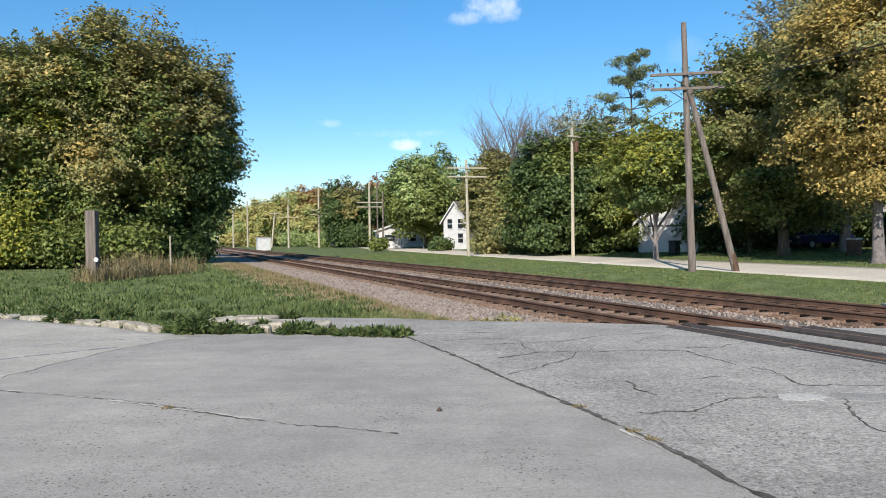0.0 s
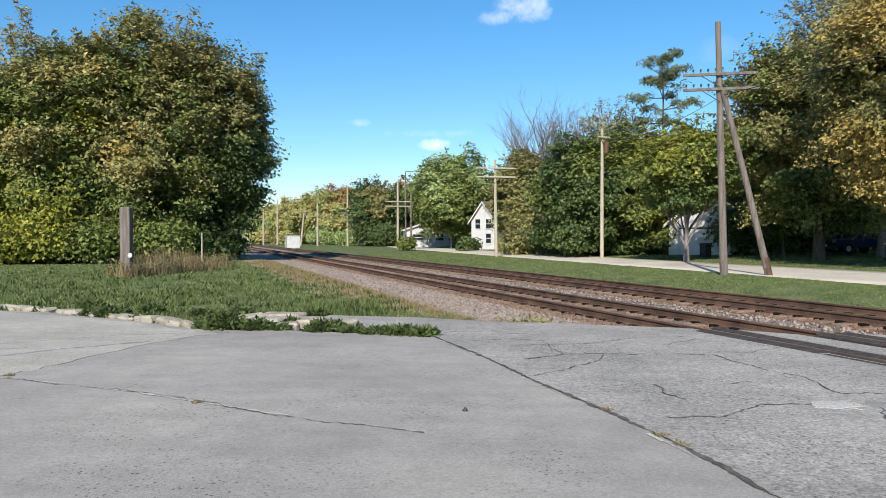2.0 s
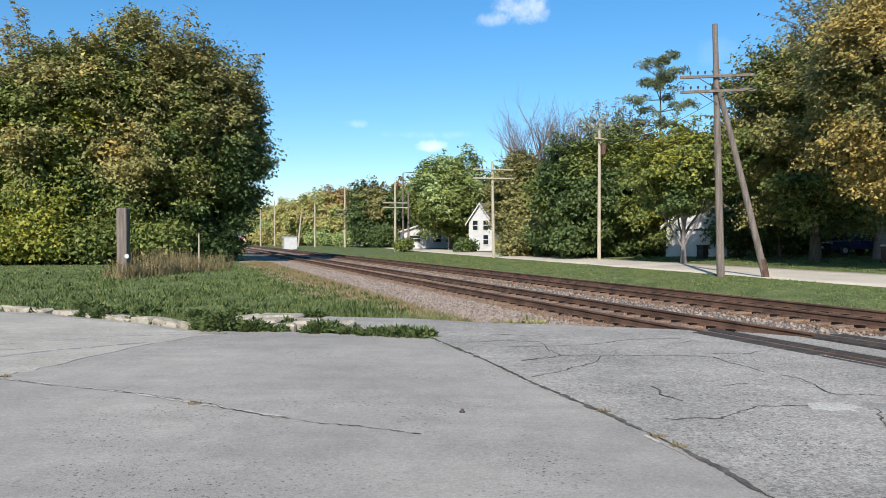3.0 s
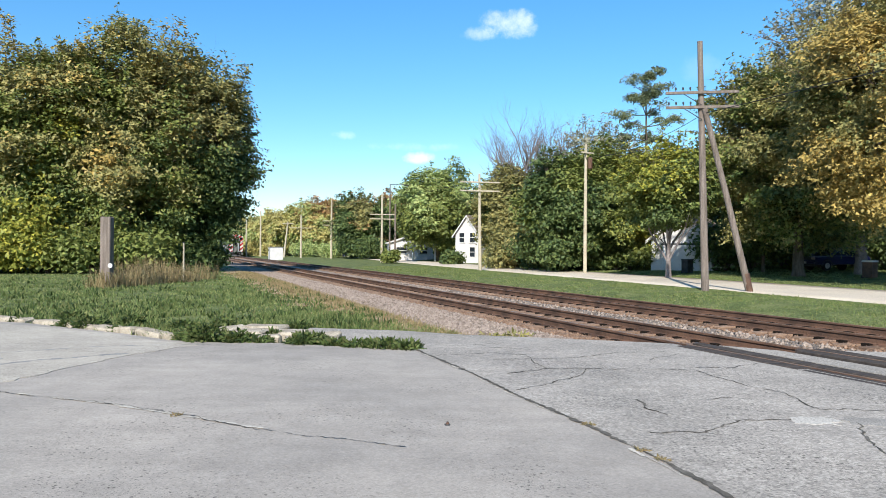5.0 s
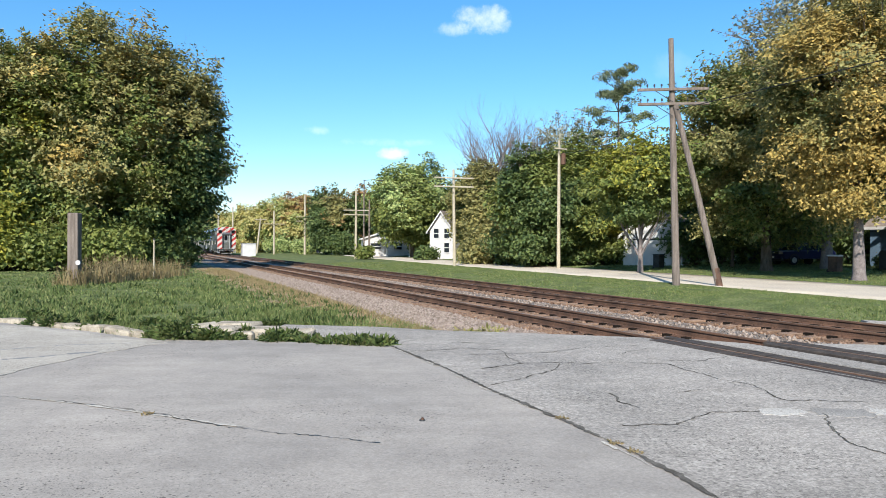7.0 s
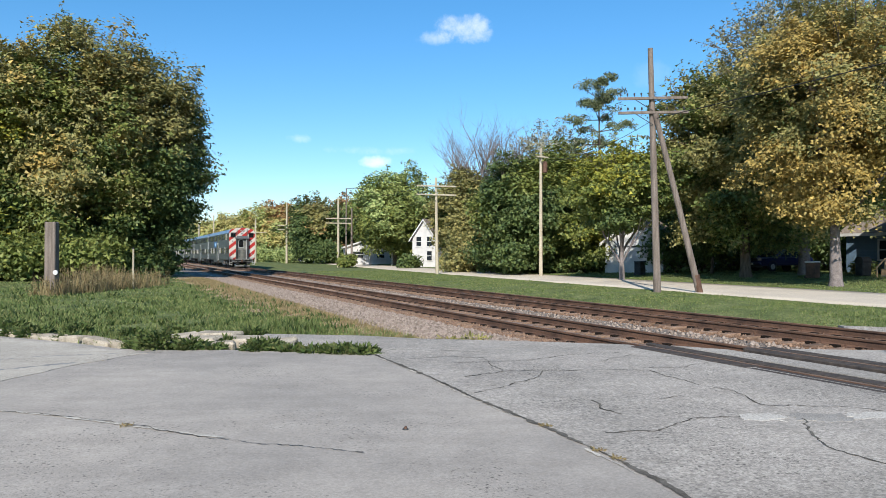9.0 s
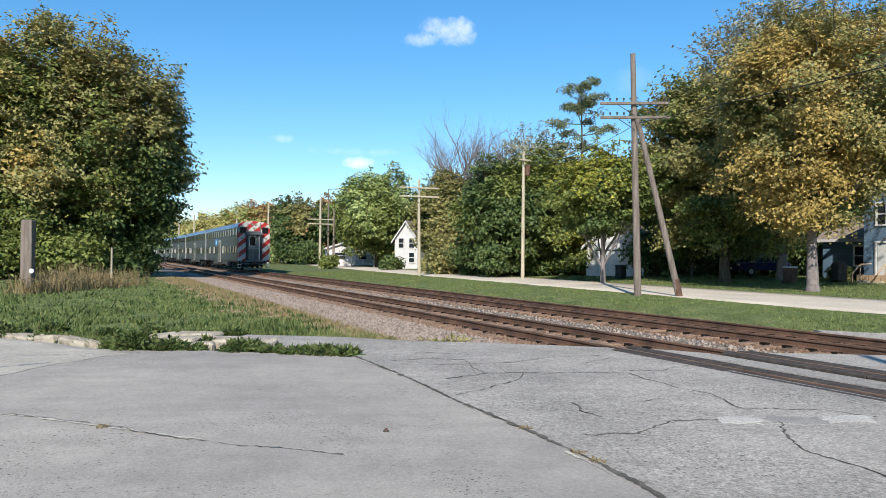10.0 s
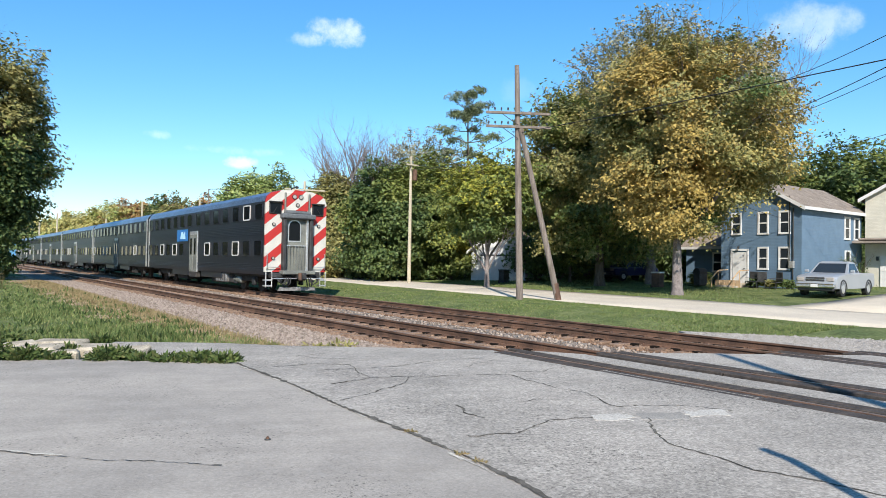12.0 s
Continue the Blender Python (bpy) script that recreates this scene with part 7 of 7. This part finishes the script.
def vehicle(name, m, label, paint, side, cabin, width, wheels, radius, category):
    """A vehicle: a lower body from its side outline, a narrower glazed cabin, wheels, lamps. +x is the front."""
    ob = thing(name, m, label, category)
    n = len(side)
    sh = Shape()
    h = width / 2
    cols = ((-h, 0.945, 0.88), (-h + 0.04, 0.972, 0.95), (-h + 0.16, 0.99, 0.985), (-h * 0.5, 1.0, 1.0), (0, 1.004, 1.012), (h * 0.5, 1.0, 1.0), (h - 0.16, 0.99, 0.985), (h - 0.04, 0.972, 0.95), (h, 0.945, 0.88))
    for y, kx, kz in cols:
        sh.v += [(x * kx, y, 0.6 + (z - 0.6) * kz) for x, z in side]
    for r in range(len(cols) - 1):
        for i in range(n):
            j = (i + 1) % n
            sh.f.append((r * n + i, (r + 1) * n + i, (r + 1) * n + j, r * n + j))
    sh.f += [tuple(range(n)), tuple(range((len(cols) - 1) * n, len(cols) * n))[::-1]]
    part("body", sh, paint, ob)
    zlo, zhi = min(z for _, z in cabin), max(z for _, z in cabin)
    bf, rf, rr, br = cabin[0][0], cabin[1][0], cabin[-2][0], cabin[-1][0]
    low, up = h - 0.05, h - 0.25

    def ring(x0, x1, y, z):
        return [Vector((x0, -y, z)), Vector((x0, y, z)), Vector((x1, y, z)), Vector((x1, -y, z))]
    a, b, c = ring(bf, br, low, zlo - 0.06), ring(rf, rr, up, zhi - 0.05), ring(rf - 0.14, rr + 0.12, up - 0.12, zhi + 0.02)
    cab = Shape().add(a + b + c, [(3, 2, 1, 0), (8, 9, 10, 11)] + [(i + k, (i + 1) % 4 + k, (i + 1) % 4 + 4 + k, i + 4 + k) for k in (0, 4) for i in range(4)])
    cabin_shell = part("cabin", cab, paint, ob)

    def pane(q, name, s0, s1, v0, v1):
        """A thin pane set on the face q, between the given shares of its width and height."""
        def at(s, v):
            return q[0].lerp(q[1], s).lerp(q[3].lerp(q[2], s), v)
        nrm = (q[1] - q[0]).cross(q[3] - q[0]).normalized()
        pts = [at(s0, v0), at(s1, v0), at(s1, v1), at(s0, v1)]
        part(name, Shape().add([x + nrm * 0.006 for x in pts] + [x - nrm * 0.01 for x in pts], [(0, 1, 2, 3), (7, 6, 5, 4), (0, 4, 5, 1), (1, 5, 6, 2), (2, 6, 7, 3), (3, 7, 4, 0)]), DARKGLASS, cabin_shell)

    pane([a[0], a[1], b[1], b[0]], "windscreen", 0.06, 0.94, 0.16, 0.93)
    pane([a[2], a[3], b[3], b[2]], "rear_window", 0.08, 0.92, 0.2, 0.9)
    for q in ([a[1], a[2], b[2], b[1]], [a[3], a[0], b[0], b[3]]):
        cuts = ((0.12, 0.90),) if category == "pickup truck" else ((0.08, 0.50), (0.54, 0.92))
        for s0, s1 in cuts:
            pane(q, "side_window", s0, s1, 0.2, 0.92)
    for sgn in (-1, 1):
        part("mirror", Shape().box((cabin[0][0] - 0.25, sgn * (h + 0.12), zlo + 0.12), (0.12, 0.2, 0.16), None, 0.03), paint, ob)
        front = max(x for x, _ in side)
        head = part("headlight", Shape().box((front - 0.03, sgn * (h - 0.28), 0.86), (0.08, 0.36, 0.2), None, 0.03), LENS, ob)
        for x in wheels:
            arch = [(x + (radius + 0.07) * math.cos(a * math.pi / 10), sgn * (h - 0.012), radius + (radius + 0.07) * math.sin(a * math.pi / 10)) for a in range(11)]
            part("wheel_arch", Shape().tube(arch, [0.05] * 11, 6), DARKMETAL, ob)
            wh = part("wheel", Shape().tube([(x, sgn * (h - 0.24), radius), (x, sgn * (h - 0.22), radius), (x, sgn * (h - 0.02), radius), (x, sgn * h, radius)], [radius * 0.93, radius, radius, radius * 0.93], 20), TYRE, ob)
            part("rim", Shape().tube([(x, sgn * (h - 0.01), radius), (x, sgn * (h + 0.012), radius)], [radius * 0.62, radius * 0.55], 16), PALESTEEL, wh)
    part("grille", Shape().box((front - 0.01, 0, 0.86), (0.06, width * 0.46, 0.22), None, 0.03), DARKMETAL, ob)
    part("grille_bar", Shape().box((front + 0.02, 0, 0.87), (0.03, width * 0.46, 0.04), None, 0.01), CHROME, ob)
    part("valance", Shape().box((front - 0.12, 0, 0.38), (0.22, width - 0.24, 0.2), None, 0.05), DARKMETAL, ob)
    part("bumper", Shape().box((front + 0.03, 0, 0.55), (0.18, width - 0.1, 0.22), None, 0.06), CHROME if category == "pickup truck" else paint, ob)
    part("number_plate", Shape().box((front + 0.125, 0, 0.55), (0.02, 0.32, 0.15), None, 0.005), WHITE, ob)
    return ob


SILVER = material("silver_paint", (0.34, 0.35, 0.37), 0.32, 0.3, (0.31, 0.32, 0.34), 1.0, 20, 0.01, 0.001, fine_amount=0.03)
NAVY = material("navy_paint", (0.012, 0.016, 0.06), 0.3, 0.2, (0.010, 0.013, 0.05), 1.0, 20, 0.01, 0.001, fine_amount=0.03)
tf = polar(42.4, 40.2)
pickup = vehicle("pickup_truck", facing_track(tf + N * 1.6 + Vector((0, 0, 0.08))) @ Matrix.Rotation(radians(-85), 4, "Z"), "silver pickup truck parked in the driveway", SILVER,
        [(2.70, 0.40), (2.80, 0.66), (2.80, 0.90), (2.72, 1.00), (2.5, 1.07), (2.0, 1.13), (1.15, 1.19), (-0.78, 1.21), (-0.82, 1.20), (-2.74, 1.20), (-2.80, 1.10), (-2.80, 0.55), (-2.3, 0.40), (1.9, 0.36)], [(1.2, 1.16), (0.42, 1.72), (0.15, 1.77), (-0.45, 1.77), (-0.7, 1.16)], 1.95, (1.85, -1.75), 0.38, "pickup truck")
part("bed_cover", Shape().box((-1.8, 0, 1.15), (1.95, 1.6, 0.04), None, 0.01), DARKMETAL, pickup)
part("door_seam", Shape().box((0.0, -0.978, 0.85), (0.02, 0.012, 0.6)).box((0.95, -0.978, 0.85), (0.02, 0.012, 0.6)), DARKMETAL, pickup)
vehicle("parked_car", facing_track(polar(28.7, 56) + Vector((0, 0, 0.06))) @ Matrix.Rotation(radians(-90 - 8), 4, "Z"), "dark blue car parked in tree shade", NAVY,
        [(2.3, 0.4), (2.35, 0.75), (2.2, 0.92), (1.1, 1.02), (-2.1, 1.06), (-2.3, 0.9), (-2.3, 0.45)], [(1.2, 1.0), (0.5, 1.58), (-1.6, 1.62), (-2.15, 1.04)], 1.8, (1.4, -1.4), 0.34, "car")
vehicle("distant_car", facing_track(polar(-8.5, 133)) @ Matrix.Rotation(radians(20), 4, "Z"), "blue car parked far down the street", NAVY,
        [(2.3, 0.4), (2.35, 0.75), (2.2, 0.92), (1.1, 1.02), (-2.1, 1.06), (-2.3, 0.9), (-2.3, 0.45)], [(1.2, 1.0), (0.5, 1.58), (-1.6, 1.62), (-2.15, 1.04)], 1.8, (1.4, -1.4), 0.34, "car")


def dustbin(at, mat, label, lidmat):
    ob = thing("dustbin", spot(at, 30), label, "dustbin")
    part("bin", Shape().prism([(-0.28, -0.28), (0.28, -0.28), (0.28, 0.28), (-0.28, 0.28)], 0.06, 0.95), mat, ob)
    part("lid", Shape().box((0, 0, 1.0), (0.64, 0.66, 0.10), None, 0.03), lidmat, ob)
    for k in (-0.22, 0.22):
        part("wheel", Shape().tube([(k, 0.3, 0.1), (k + 0.05, 0.3, 0.1)], [0.1, 0.1], 10), TYRE, ob)


dustbin(polar(18.6, 53), DARKMETAL, "black wheeled dustbin before the white garage", DARKMETAL)
dustbin(polar(30.9, 47), RUST, "brown bin with a white lid by the tree", WHITE)


def motions():
    times = [0, 0.1, 0.2, 0.5] + [1 + 0.5 * i for i in range(22)] + [11.8, 11.9, 12]
    turn = math.degrees(math.atan2(-U.y, -U.x))
    for k, car in enumerate([cab_car, *coaches, engine]):
        rows = []
        for t in times:
            p = W(30.0 + 18.75 * (12 - t) + k * (LONG + GAP), TRACK_2)
            rows.append((t, pose(p.x, p.y, 0.0, 0, 0, turn)))
        walk(car, rows)


motions()
